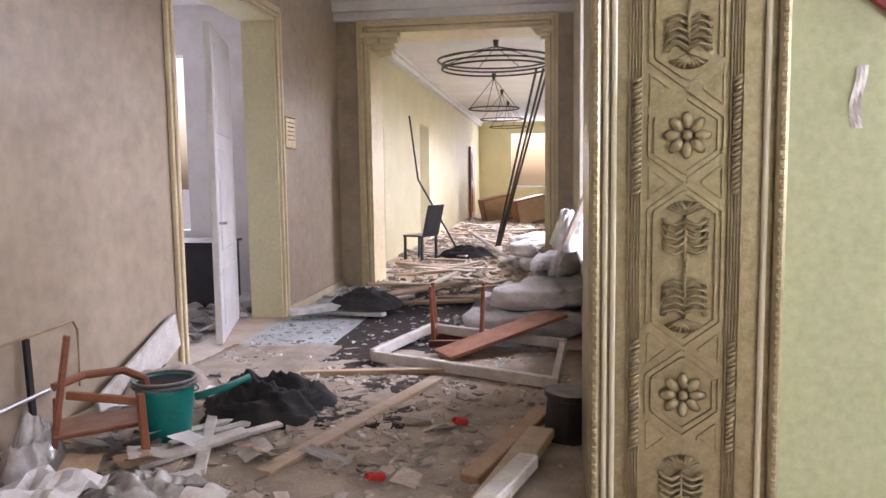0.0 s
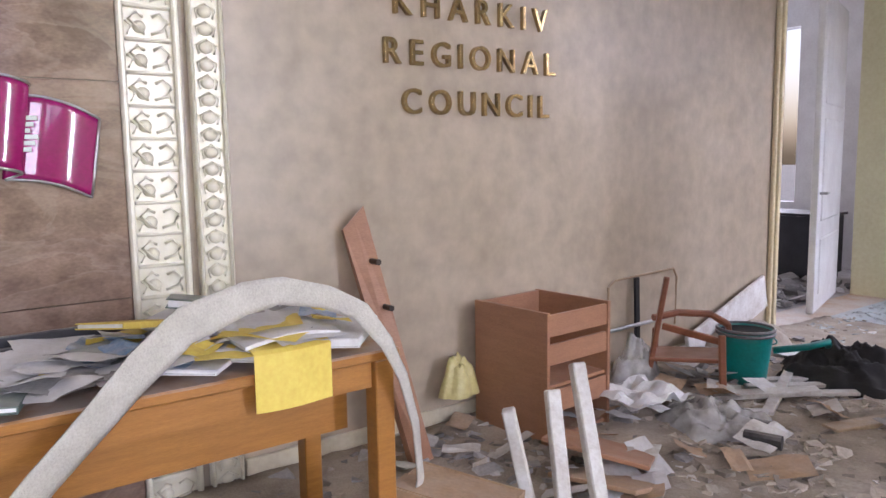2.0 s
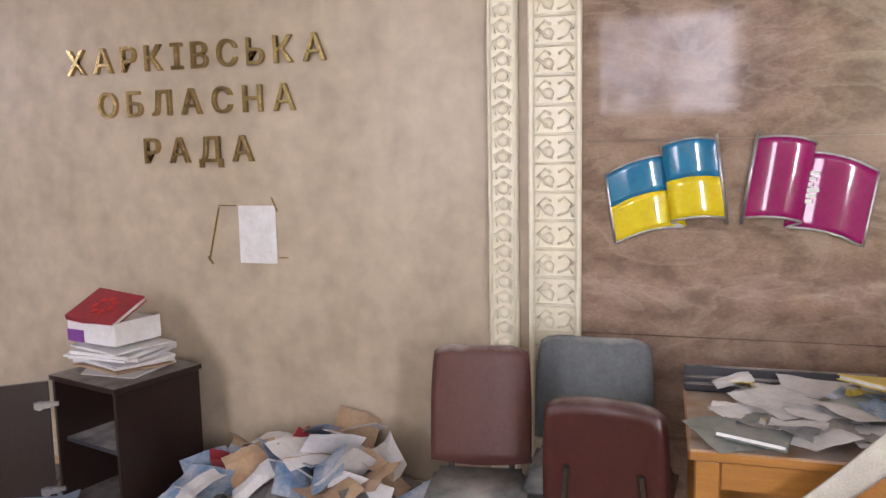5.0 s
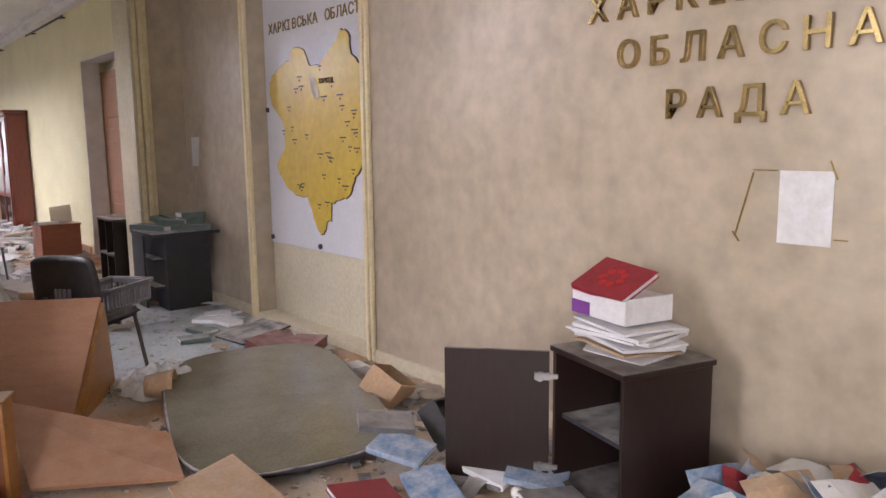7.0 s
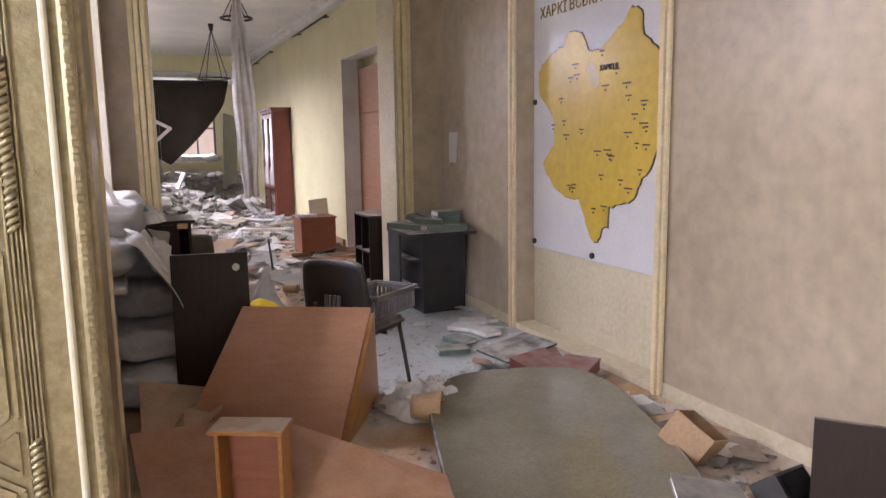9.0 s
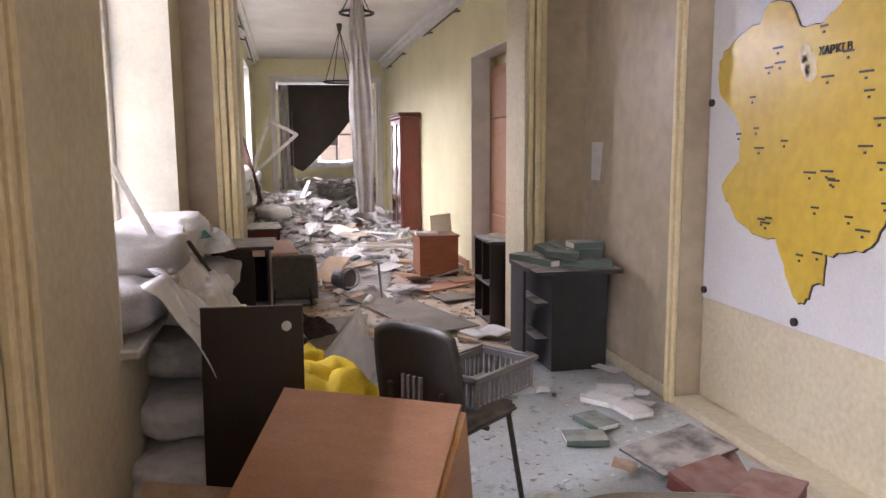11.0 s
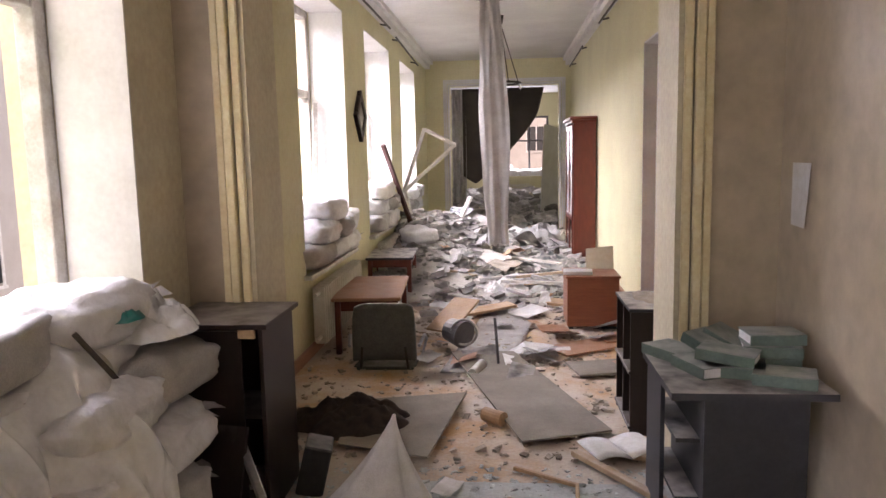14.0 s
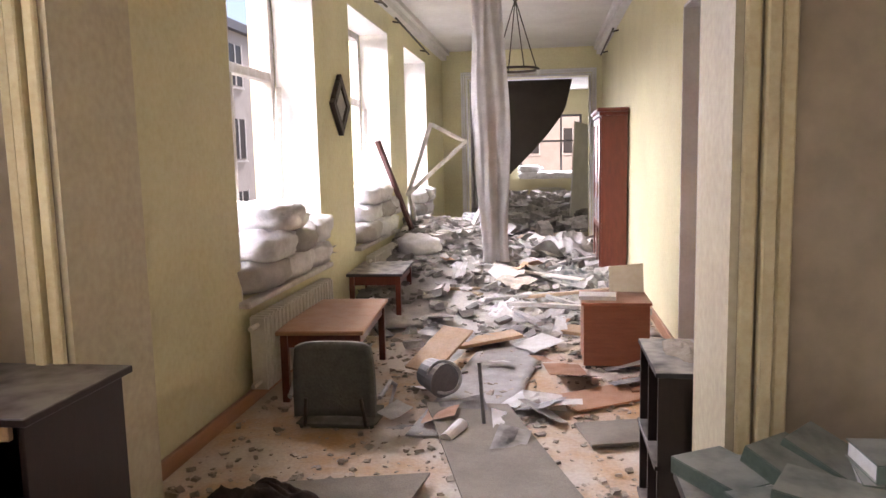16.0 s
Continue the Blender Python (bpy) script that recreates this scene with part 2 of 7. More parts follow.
def marble():
    m = material("brown_marble", (0.36, 0.25, 0.185), (0.20, 0.13, 0.095), 4.5, 0.06, bump=0, detail=14, stretch=(1, 1, 1.8), sharp=(0.38, 0.62))
    n, l = m.node_tree.nodes, m.node_tree.links
    b = n["Principled BSDF"]
    base = b.inputs["Base Color"].links[0].from_socket
    geo = n.new("ShaderNodeNewGeometry")
    mp = n.new("ShaderNodeMapping")
    mp.inputs["Scale"].default_value = (1.0, 1.0, 2.6)
    mp.inputs["Rotation"].default_value = (0.25, 0, 0)
    l.new(geo.outputs["Position"], mp.inputs[0])
    v = n.new("ShaderNodeTexNoise")
    v.inputs["Scale"].default_value, v.inputs["Detail"].default_value, v.inputs["Distortion"].default_value = 1.5, 12, 1.1
    l.new(mp.outputs[0], v.inputs["Vector"])
    r = n.new("ShaderNodeValToRGB")
    e = r.color_ramp.elements
    e[0].position, e[0].color = 0.44, (0, 0, 0, 1)
    e[1].position, e[1].color = 0.5, (1, 1, 1, 1)
    x = r.color_ramp.elements.new(0.515)
    x.color = (0, 0, 0, 1)
    l.new(v.outputs["Fac"], r.inputs["Fac"])
    f = n.new("ShaderNodeMath")
    f.operation = "MULTIPLY"
    f.inputs[1].default_value = 0.2
    l.new(r.outputs[0], f.inputs[0])
    mix = n.new("ShaderNodeMix")
    mix.data_type = "RGBA"
    l.new(f.outputs[0], mix.inputs["Factor"])
    l.new(base, mix.inputs[6])
    mix.inputs[7].default_value = (0.55, 0.45, 0.36, 1)
    l.new(mix.outputs[2], b.inputs["Base Color"])
    b.inputs["Specular IOR Level"].default_value = 0.75
    return m


M_MARBLE = marble()
M_CANVAS = material("hose_canvas", (0.60, 0.57, 0.50), (0.46, 0.43, 0.37), 9, 0.85, bump=0.4, bscale=160)


def glass_material():
    m = bpy.data.materials.new("clear_glass")
    m.use_nodes = True
    b = m.node_tree.nodes["Principled BSDF"]
    b.inputs["Transmission Weight"].default_value, b.inputs["Roughness"].default_value, b.inputs["IOR"].default_value = 1.0, 0.03, 1.45
    return m


M_GLASS = glass_material()


# ---- mesh tools ----
def add_box(bm, x0, x1, y0, y1, z0, z1, m=None):
    r = bmesh.ops.create_cube(bm, size=1.0)
    for v in r["verts"]:
        v.co = Vector((x0 + (v.co.x + 0.5) * (x1 - x0), y0 + (v.co.y + 0.5) * (y1 - y0), z0 + (v.co.z + 0.5) * (z1 - z0)))
        if m is not None:
            v.co = m @ v.co
    return r["verts"]


def box(x0, x1, y0, y1, z0, z1, bevel=0.0, m=None, seg=1):
    bm = bmesh.new()
    add_box(bm, x0, x1, y0, y1, z0, z1)
    if bevel:
        bmesh.ops.bevel(bm, geom=bm.edges[:], offset=bevel, segments=seg, affect="EDGES")
    if m is not None:
        bm.transform(m)
    return bm


def rod(a, b, r0, r1=None, sides=10, bm=None):
    bm = bm or bmesh.new()
    a, b = Vector(a), Vector(b)
    d = b - a
    m = Matrix.Translation((a + b) / 2) @ d.to_track_quat("Z", "Y").to_matrix().to_4x4()
    bmesh.ops.create_cone(bm, cap_ends=True, segments=sides, radius1=r0, radius2=r0 if r1 is None else r1, depth=d.length, matrix=m)
    return bm


def beam(a, b, w, h, bm=None, bevel=0.0, roll=0.0):
    """A squared bar from a to b."""
    a, b = Vector(a), Vector(b)
    d = b - a
    m = Matrix.Translation(a) @ d.to_track_quat("Z", "Y").to_matrix().to_4x4() @ pose(0, 0, 0, 0, 0, roll)
    one = box(-w / 2, w / 2, -h / 2, h / 2, 0, d.length, bevel, m)
    if bm is None:
        return one
    me = bpy.data.meshes.new("tmp")
    one.to_mesh(me)
    one.free()
    bm.from_mesh(me)
    bpy.data.meshes.remove(me)
    return bm


def tube(points, r, sides=8, bm=None):
    """A round bar bent through the points."""
    bm = bm or bmesh.new()
    pts = [Vector(p) for p in points]
    rings = []
    for i, p in enumerate(pts):
        d = (pts[min(i + 1, len(pts) - 1)] - pts[max(i - 1, 0)]).normalized()
        q = d.to_track_quat("Z", "Y")
        rings.append([bm.verts.new(p + q @ Vector((r * math.cos(k * math.tau / sides), r * math.sin(k * math.tau / sides), 0))) for k in range(sides)])
    for a, b in zip(rings, rings[1:]):
        for k in range(sides):
            bm.faces.new((a[k], a[(k + 1) % sides], b[(k + 1) % sides], b[k]))
    bm.faces.new(rings[0][::-1])
    bm.faces.new(rings[-1])
    return bm


def prism(outline, depth):
    """A plate with the outline in x, z and thickness from y = 0 to depth."""
    bm = bmesh.new()
    a = [bm.verts.new((p[0], 0, p[1])) for p in outline]
    b = [bm.verts.new((p[0], depth, p[1])) for p in outline]
    n = len(a)
    bm.faces.new(a)
    bm.faces.new(b[::-1])
    for i in range(n):
        bm.faces.new((a[i], b[i], b[(i + 1) % n], a[(i + 1) % n]))
    bmesh.ops.recalc_face_normals(bm, faces=bm.faces[:])
    return bm


def sheet(nu, nv, f, thick=0.0):
    """A grid surface: f(u, v) with u, v from 0 to 1."""
    bm = bmesh.new()
    g = [[bm.verts.new(f(i / nu, j / nv)) for j in range(nv + 1)] for i in range(nu + 1)]
    for i in range(nu):
        for j in range(nv):
            bm.faces.new((g[i][j], g[i + 1][j], g[i + 1][j + 1], g[i][j + 1]))
    if thick:
        bmesh.ops.recalc_face_normals(bm, faces=bm.faces[:])
        bmesh.ops.solidify(bm, geom=bm.faces[:], thickness=thick)
    return bm


def put(name, bm, mat, smooth=False, m=None):
    me = bpy.data.meshes.new(name)
    bm.to_mesh(me)
    bm.free()
    me.materials.append(mat)
    if smooth:
        me.shade_smooth()
    ob = new(name, me)
    if m is not None:
        ob.matrix_basis = m
    return ob


def part(name, bm, mat, parent, label="", smooth=False):
    ob = put(name, bm, mat, smooth)
    ob.parent = parent
    if label:
        tagged(ob, label)
    return ob


def thing(name, m, label, category, group=""):
    ob = new(name)
    ob.empty_display_size = 0.1
    ob.matrix_basis = m
    return tagged(ob, label, category, group)


def structure(name, bm, mat, label="", smooth=False):
    return tagged(put(name, bm, mat, smooth), label or name.replace("_", " "), "", "", "structure")


def solid(name, bm, mat, label, category, m=None, smooth=False, group=""):
    return tagged(put(name, bm, mat, smooth, m), label, category, group)


def joined(*bms):
    out = bmesh.new()
    for b in bms:
        me = bpy.data.meshes.new("tmp")
        b.to_mesh(me)
        b.free()
        out.from_mesh(me)
        bpy.data.meshes.remove(me)
    return out


# ---- structure: one hall between two corridors, and a stair hall beside it ----
LX, HT, CT = -3.05, 3.95, 3.65
structure("floor", box(LX - 0.6, 0.34, -31, 31, -0.3, 0), M_FLOOR, "dusty worn brown parquet floor under debris")
structure("floor_stair_hall", box(-8.2, LX - 0.6, -4.6, 4.4, -0.3, 0), M_FLOOR, "dusty floor of the stair hall")
structure("ceiling", box(LX - 0.6, 0.34, -9.9, 8.6, HT, HT + 0.2), M_CEIL, "dull white plaster ceiling of the hall")
structure("ceiling_corridor", box(LX - 0.6, 0.34, 8.6, 20.7, CT, CT + 0.2), M_CEIL, "dull white plaster ceiling of the corridor")
structure("ceiling_corridor_back", box(LX - 0.6, 0.34, -31, -9.9, CT, CT + 0.2), M_CEIL, "white plaster ceiling with dirt patches")
structure("ceiling_stair_hall", box(-8.2, LX - 0.6, -4.6, 4.4, HT, HT + 0.2), M_CEIL, "white ceiling of the stair hall")


def wall_y(name, x0, x1, spans, top, mat, holes, label):
    """A wall along y from x0 to x1 with openings (y0, y1, z0, z1)."""
    bm = bmesh.new()
    y = spans[0]
    for h0, h1, z0, z1 in sorted(holes):
        add_box(bm, x0, x1, y, h0, 0, top)
        if z0 > 0:
            add_box(bm, x0, x1, h0, h1, 0, z0)
        if z1 < top:
            add_box(bm, x0, x1, h0, h1, z1, top)
        y = h1
    add_box(bm, x0, x1, y, spans[1], 0, top)
    return structure(name, bm, mat, label)


DOOR = (-7.6, -5.49, 0, 3.05)
wall_y("wall_lettered", 0, 0.34, (-9.85, 8.5), HT, M_VENETIAN, [DOOR, (5.2, 6.97, 0, 3.1)], "mottled beige venetian plaster wall with brass lettering")
structure("wall_niche_back", box(0.17, 0.34, 5.2, 6.97, 0, 3.1), M_CREAM, "cream painted back of a blocked doorway")
wall_y("wall_corridor_door_side", 0, 0.34, (9.0, 20.6), CT, M_YELLOW, [(9.9, 12.25, 0, 2.75)], "pale yellow corridor wall with a doorway")
wall_y("wall_back_corridor", 0, 0.34, (-31, -10.55), CT, M_YELLOW, [(-12.6, -11.3, 0, 2.6), (-17.5, -16.2, 0, 2.6)], "pale yellow corridor wall, scorched and stained")
wall_y("wall_window_side", LX - 0.6, LX, (4.0, 8.5), HT, M_CREAM, [(6.15, 8.02, 0.78, 3.3)], "cream painted outer wall with a deep window")
wall_y("wall_window_side_back", LX - 0.6, LX, (-9.85, -3.5), HT, M_CREAM, [(-8.0, -6.1, 0.78, 3.3)], "cream painted outer wall with a deep window")
wall_y("wall_corridor_windows", LX - 0.6, LX, (9.0, 20.6), CT, M_YELLOW, [(10.77, 12.57, 0.72, 3.22), (13.73, 15.65, 0.72, 3.22), (16.72, 18.61, 0.72, 3.22)], "pale yellow corridor wall with three deep window openings")
wall_y("wall_back_windows", LX - 0.6, LX, (-31, -10.55), CT, M_YELLOW, [(-13.5, -11.7, 0.72, 3.2), (-17.4, -15.6, 0.72, 3.2), (-21.3, -19.5, 0.72, 3.2)], "pale yellow corridor wall with windows")
structure("wall_stair_hall_end", box(-8.2, LX - 0.61, -3.8, -3.55, 0, HT), M_GREEN, "pale green painted wall of the stair hall")
structure("wall_stair_hall_near", box(-8.2, LX - 0.6, 4.1, 4.4, 0, HT), M_GREEN, "pale green painted wall of the stair hall")
# outer two openings are unseen, added to carry the hall's fill lamps
wall_y("wall_stair_hall_window", -8.2, -7.95, (-3.55, 4.1), HT, M_GREEN, [(-3.52, -2.97, 1.0, 3.6), (-1.45, 1.2, 2.2, 3.7), (2.35, 3.85, 1.0, 3.6)], "pale green wall with a high landing window")


def cross_wall(name, y0, y1, x0, x1, top, ht, mat, label):
    bm = bmesh.new()
    add_box(bm, LX - 0.6, x0, y0, y1, 0, ht)
    add_box(bm, x1, 0.34, y0, y1, 0, ht)
    add_box(bm, x0, x1, y0, y1, top, ht)
    return structure(name, bm, mat, label)


cross_wall("wall_arch_front", 8.5, 9.0, -2.70, -0.48, 3.35, HT, M_VENETIAN, "brown plaster cross wall with a wide framed opening")
cross_wall("wall_arch_back", -10.55, -9.85, -2.72, -0.42, 3.32, HT, M_VENETIAN, "brown plaster cross wall with a wide framed opening")
cross_wall("wall_corridor_end", 20.6, 20.95, -2.55, -0.24, 3.12, CT, M_YELLOW, "pale yellow end wall with an opening to a wrecked room")
for nm, y0, y1, x0, x1, mt in (("wall_far_room_left", 20.95, 30.2, -5.3, -5.0, M_YELLOW), ("wall_far_room_right", 20.95, 30.2, 2.0, 2.3, M_YELLOW)):
    structure(nm, box(x0, x1, y0, y1, 0, CT), mt, "pale yellow wall of the far room")
structure("floor_far_room", box(-5.3, 2.3, 20.95, 30.2, -0.3, -0.004), M_GRITGREY, "debris-covered floor of the far room")
structure("ceiling_far_room", box(-5.3, 2.3, 20.7, 30.2, CT, CT + 0.2), M_CEIL, "white ceiling of the far room")
structure("wall_far_room_near", joined(box(-5.3, -3.66, 20.6, 20.95, 0, CT), box(0.35, 2.3, 20.6, 20.95, 0, CT)), M_YELLOW, "pale yellow wall of the far room")


def wall_x(name, y0, y1, x0, x1, hole, top, mat, label):
    bm = bmesh.new()
    h0, h1, z0, z1 = hole
    add_box(bm, x0, h0, y0, y1, 0, top)
    add_box(bm, h1, x1, y0, y1, 0, top)
    add_box(bm, h0, h1, y0, y1, 0, z0)
    add_box(bm, h0, h1, y0, y1, z1, top)
    return structure(name, bm, mat, label)


wall_x("wall_far_room_end", 29.9, 30.2, -5.3, 2.3, (-1.9, 0.05, 0.9, 2.9), CT, M_YELLOW, "pale yellow end wall with a blown-out window")
wall_x("wall_back_corridor_end", -31.2, -30.9, LX - 0.6, 0.34, (-2.7, -1.3, 1.0, 3.2), CT, M_YELLOW, "end wall of the corridor with a bright window")
# side room behind the open door, and the room behind the corridor doorway
structure("floor_side_room", box(0.34, 4.4, -9.4, -3.6, -0.3, -0.004), M_GRITGREY, "littered floor of a side room")
structure("ceiling_side_room", box(0.34, 4.4, -9.4, -3.6, 3.6, 3.8), M_CEIL, "ceiling of a side room")
structure("wall_side_room_end", box(4.2, 4.4, -9.4, -3.6, 0, 3.6), M_WHITE, "bluish white side room wall")
structure("wall_side_room_near", box(0.34, 4.2, -3.8, -3.6, 0, 3.6), M_WHITE, "bluish white side room wall")
wall_x("wall_side_room_window", -9.4, -9.2, 0.34, 4.2, (1.8, 3.8, 0.8, 3.0), 3.6, M_WHITE, "side room wall with a window")
structure("wall_recess_back", box(0.34, 0.6, 9.6, 12.6, 0, 3.0), M_CREAM, "cream wall closing the doorway recess")
for i, (ya, yb) in enumerate(((-12.7, -11.2), (-17.6, -16.1))):
    structure(f"wall_recess_{i + 1}", box(0.3, 0.5, ya, yb, 0, 2.8), M_WHITE, "white wall closing a doorway recess")

# skirting, cornices
for nm, y0, y1 in (("baseboard_1", -5.4, -1.1), ("baseboard_2", 0.95, 5.1), ("baseboard_3", 7.06, 8.5), ("baseboard_4", -9.85, -7.7)):
    structure(nm, box(-0.022, -0.001, y0, y1, 0, 0.09, 0.004), M_CREAM, "low cream skirting board")
structure("baseboard_5", box(LX + 0.001, LX + 0.03, 9.05, 20.6, 0, 0.1, 0.004), M_BEECH, "brown wooden skirting board")
structure("baseboard_6", box(-0.03, -0.001, 12.36, 20.6, 0, 0.1, 0.004), M_BEECH, "brown wooden skirting board")
for nm, x0, y0, y1, h in (("cornice_1", -0.16, -9.85, 8.5, HT), ("cornice_2", LX, 9.2, 20.6, CT), ("cornice_3", -0.16, 9.2, 20.6, CT), ("cornice_4", -0.16, -31, -10.55, CT)):
    structure(nm, joined(box(x0, x0 + 0.16, y0, y1, h - 0.07, h - 0.001), box(x0 + (0.06 if x0 < -1 else 0.05) * (0 if x0 < -1 else 1), x0 + (0.10 if x0 < -1 else 0.16), y0, y1, h - 0.16, h - 0.071), ), M_WHITE, "stepped white plaster cornice")
structure("cornice_5", joined(box(LX, 0, -9.85, -9.68, HT - 0.4, HT - 0.28), box(LX, 0, -9.85, -9.74, HT - 0.5, HT - 0.401), box(LX, 0, -9.85, -9.63, HT - 0.279, HT - 0.001)), M_WHITE, "layered white plaster cornice over the opening")


def casing(name, pts, w, proud, normal_axis, at, mat, label):
    """A moulded frame of three bars: round an opening."""
    bms = []
    (a0, a1, top) = pts
    for k, (off, pr) in enumerate(((0, proud), (w * 0.38, proud * 1.6), (w * 0.72, proud * 1.1))):
        ww = w * 0.30
        lo, hi = a0 - off - ww, a1 + off
        tz = top + off
        if normal_axis == "x":
            x0, x1 = sorted((at, at - pr))
            bms += [box(x0, x1, lo, lo + ww, 0, tz + ww, 0.006), box(x0, x1, hi, hi + ww, 0, tz + ww, 0.006), box(x0, x1, lo + ww, hi, tz, tz + ww, 0.006)]
        else:
            y0, y1 = sorted((at, at + pr))
            bms += [box(lo, lo + ww, y0, y1, 0, tz + ww, 0.006), box(hi, hi + ww, y0, y1, 0, tz + ww, 0.006), box(lo + ww, hi, y0, y1, tz, tz + ww, 0.006)]
    return structure(name, joined(*bms), mat, label)


casing("trim_door", (DOOR[0], DOOR[1], DOOR[3]), 0.11, 0.03, "x", -0.001, M_TRIM, "cream and gilt moulded door casing")
casing("trim_niche", (5.2, 6.97, 3.1), 0.09, 0.03, "x", -0.001, M_TRIM, "cream and gilt moulded casing round the map niche")
casing("trim_arch_front", (-2.70, -0.48, 3.35), 0.14, -0.03, "y", 8.499, M_TRIM, "cream and gilt moulded opening frame")
casing("trim_arch_front_far", (-2.70, -0.48, 3.35), 0.12, 0.03, "y", 9.001, M_TRIM, "cream and gilt moulded opening frame")
casing("trim_arch_back", (-2.72, -0.42, 3.32), 0.14, 0.03, "y", -9.849, M_TRIM, "cream and gilt moulded opening frame")
casing("trim_corridor_end", (-2.55, -0.24, 3.12), 0.13, -0.03, "y", 20.599, M_WHITE, "white moulded opening frame")
structure("trim_arch_front_lining", joined(box(-2.70, -2.675, 8.5, 9.0, 0, 3.325), box(-0.505, -0.48, 8.5, 9.0, 0, 3.325), box(-2.70, -0.48, 8.5, 9.0, 3.325, 3.35)), M_CREAM, "cream painted lining of the opening")
structure("trim_arch_back_lining", joined(box(-2.72, -2.695, -10.55, -9.85, 0, 3.295), box(-0.445, -0.42, -10.55, -9.85, 0, 3.295), box(-2.72, -0.42, -10.55, -9.85, 3.295, 3.32)), M_TRIM, "gilt cream lining of the opening")
structure("trim_door_lining", joined(box(0.001, 0.34, -7.6, -7.57, 0, 3.02), box(0.001, 0.34, -5.52, -5.49, 0, 3.02), box(0.001, 0.34, -7.6, -5.49, 3.02, 3.05)), M_YELLOW, "yellow painted door reveal")
structure("trim_pier_front", joined(*[box(LX + 0.001, LX + 0.03 + 0.012 * (k % 2), 4.86 + k * 0.05, 4.90 + k * 0.05, 0, HT, 0.006) for k in range(4)]), M_TRIM, "gilt moulding on the pier beside the stair opening")
# floor finishes
structure("floor_lino", box(-2.9, -0.05, -9.8, -5.3, 0.0, 0.006), M_LINO, "pale blue lino strewn with dust and broken glass")
structure("floor_lino_front", box(-2.0, -0.05, 5.6, 8.4, 0.0, 0.006), M_LINO, "pale grey-blue lino strewn with broken glass")

# window frames
def window_frame(name, y0, y1, z0, z1, hang):
    ob = thing(name, pose(LX - 0.42, (y0 + y1) / 2, z0), "old white timber window frame without panes", "window")
    ob["kind"] = "structure"
    w, h = (y1 - y0) / 2 - 0.002, z1 - z0
    part("window_frame", joined(box(-0.05, 0.05, -w, -w + 0.09, 0, h - 0.002, 0.006), box(-0.05, 0.05, w - 0.09, w, 0, h - 0.002, 0.006), box(-0.045, 0.045, -w + 0.09, w - 0.09, h - 0.09, h - 0.002, 0.006), box(-0.045, 0.045, -w + 0.09, w - 0.09, 0, 0.08, 0.006)), M_WHITEWOOD, ob)
    part("transom", box(-0.04, 0.04, -w + 0.09, w - 0.09, h * 0.64, h * 0.64 + 0.08, 0.006), M_WHITEWOOD, ob)
    part("mullion", box(-0.035, 0.035, -0.04, 0.04, 0.08, h * 0.64, 0.006), M_WHITEWOOD, ob)
    part("window_sill", box(0.06, 0.50, -w - 0.06, w + 0.06, -0.045, -0.002, 0.01), M_WHITEWOOD, ob, "chipped white window sill")
    if hang:
        part("broken_sash_rail", beam((0.07, w - 0.15, 0.0), (0.12, w - 0.12, h * 0.62), 0.045, 0.05, bevel=0.004), M_WHITEWOOD, ob)
    return ob


def reveal(name, y0, y1, z0, z1):
    structure(name, joined(box(LX - 0.36, LX + 0.001, y0, y0 + 0.012, z0, z1), box(LX - 0.36, LX + 0.001, y1 - 0.012, y1, z0, z1), box(LX - 0.36, LX + 0.001, y0 + 0.012, y1 - 0.012, z1 - 0.012, z1)), M_WHITE, "white painted window reveal")


for k, (a, b, z0, z1) in enumerate(((6.15, 8.02, 0.78, 3.3), (-8.0, -6.1, 0.78, 3.3), (10.77, 12.57, 0.72, 3.22), (13.73, 15.65, 0.72, 3.22), (16.72, 18.61, 0.72, 3.22), (-13.5, -11.7, 0.72, 3.2), (-17.4, -15.6, 0.72, 3.2), (-21.3, -19.5, 0.72, 3.2))):
    window_frame(f"window_{k + 1}", a, b, z0, z1, k in (2, 3))
    reveal(f"window_reveal_{k + 1}", a, b, z0, z1)
far_window = thing("window_9", pose(-0.92, 29.95, 0.9), "dark framed far window with a cross bar", "window")
far_window["kind"] = "structure"
part("window_frame", joined(box(-0.97, -0.9, -0.04, 0.04, 0.002, 1.998), box(0.9, 0.97, -0.04, 0.04, 0.002, 1.998), box(-0.9, 0.9, -0.04, 0.04, 1.93, 1.998), box(0.3, 0.36, -0.04, 0.04, 0, 1.93), box(-0.9, 0.9, -0.035, 0.035, 1.15, 1.21)), M_GREYPLASTIC, far_window)
stair_window = thing("window_10", pose(-8.05, -0.125, 2.2), "white framed landing window", "window")
stair_window["kind"] = "structure"
part("window_frame", joined(box(-0.04, 0.04, -1.32, -1.25, 0.002, 1.498), box(-0.04, 0.04, 1.25, 1.32, 0.002, 1.498), box(-0.03, 0.03, -1.25, 1.25, 0.002, 0.06), box(-0.03, 0.03, -1.25, 1.25, 1.44, 1.498)), M_WHITEWOOD, stair_window)

# ---- outside ----
structure("ground", box(-900, 900, -900, 900, -9.2, -9.0), M_GROUND, "grey courtyard ground reaching into the distance")


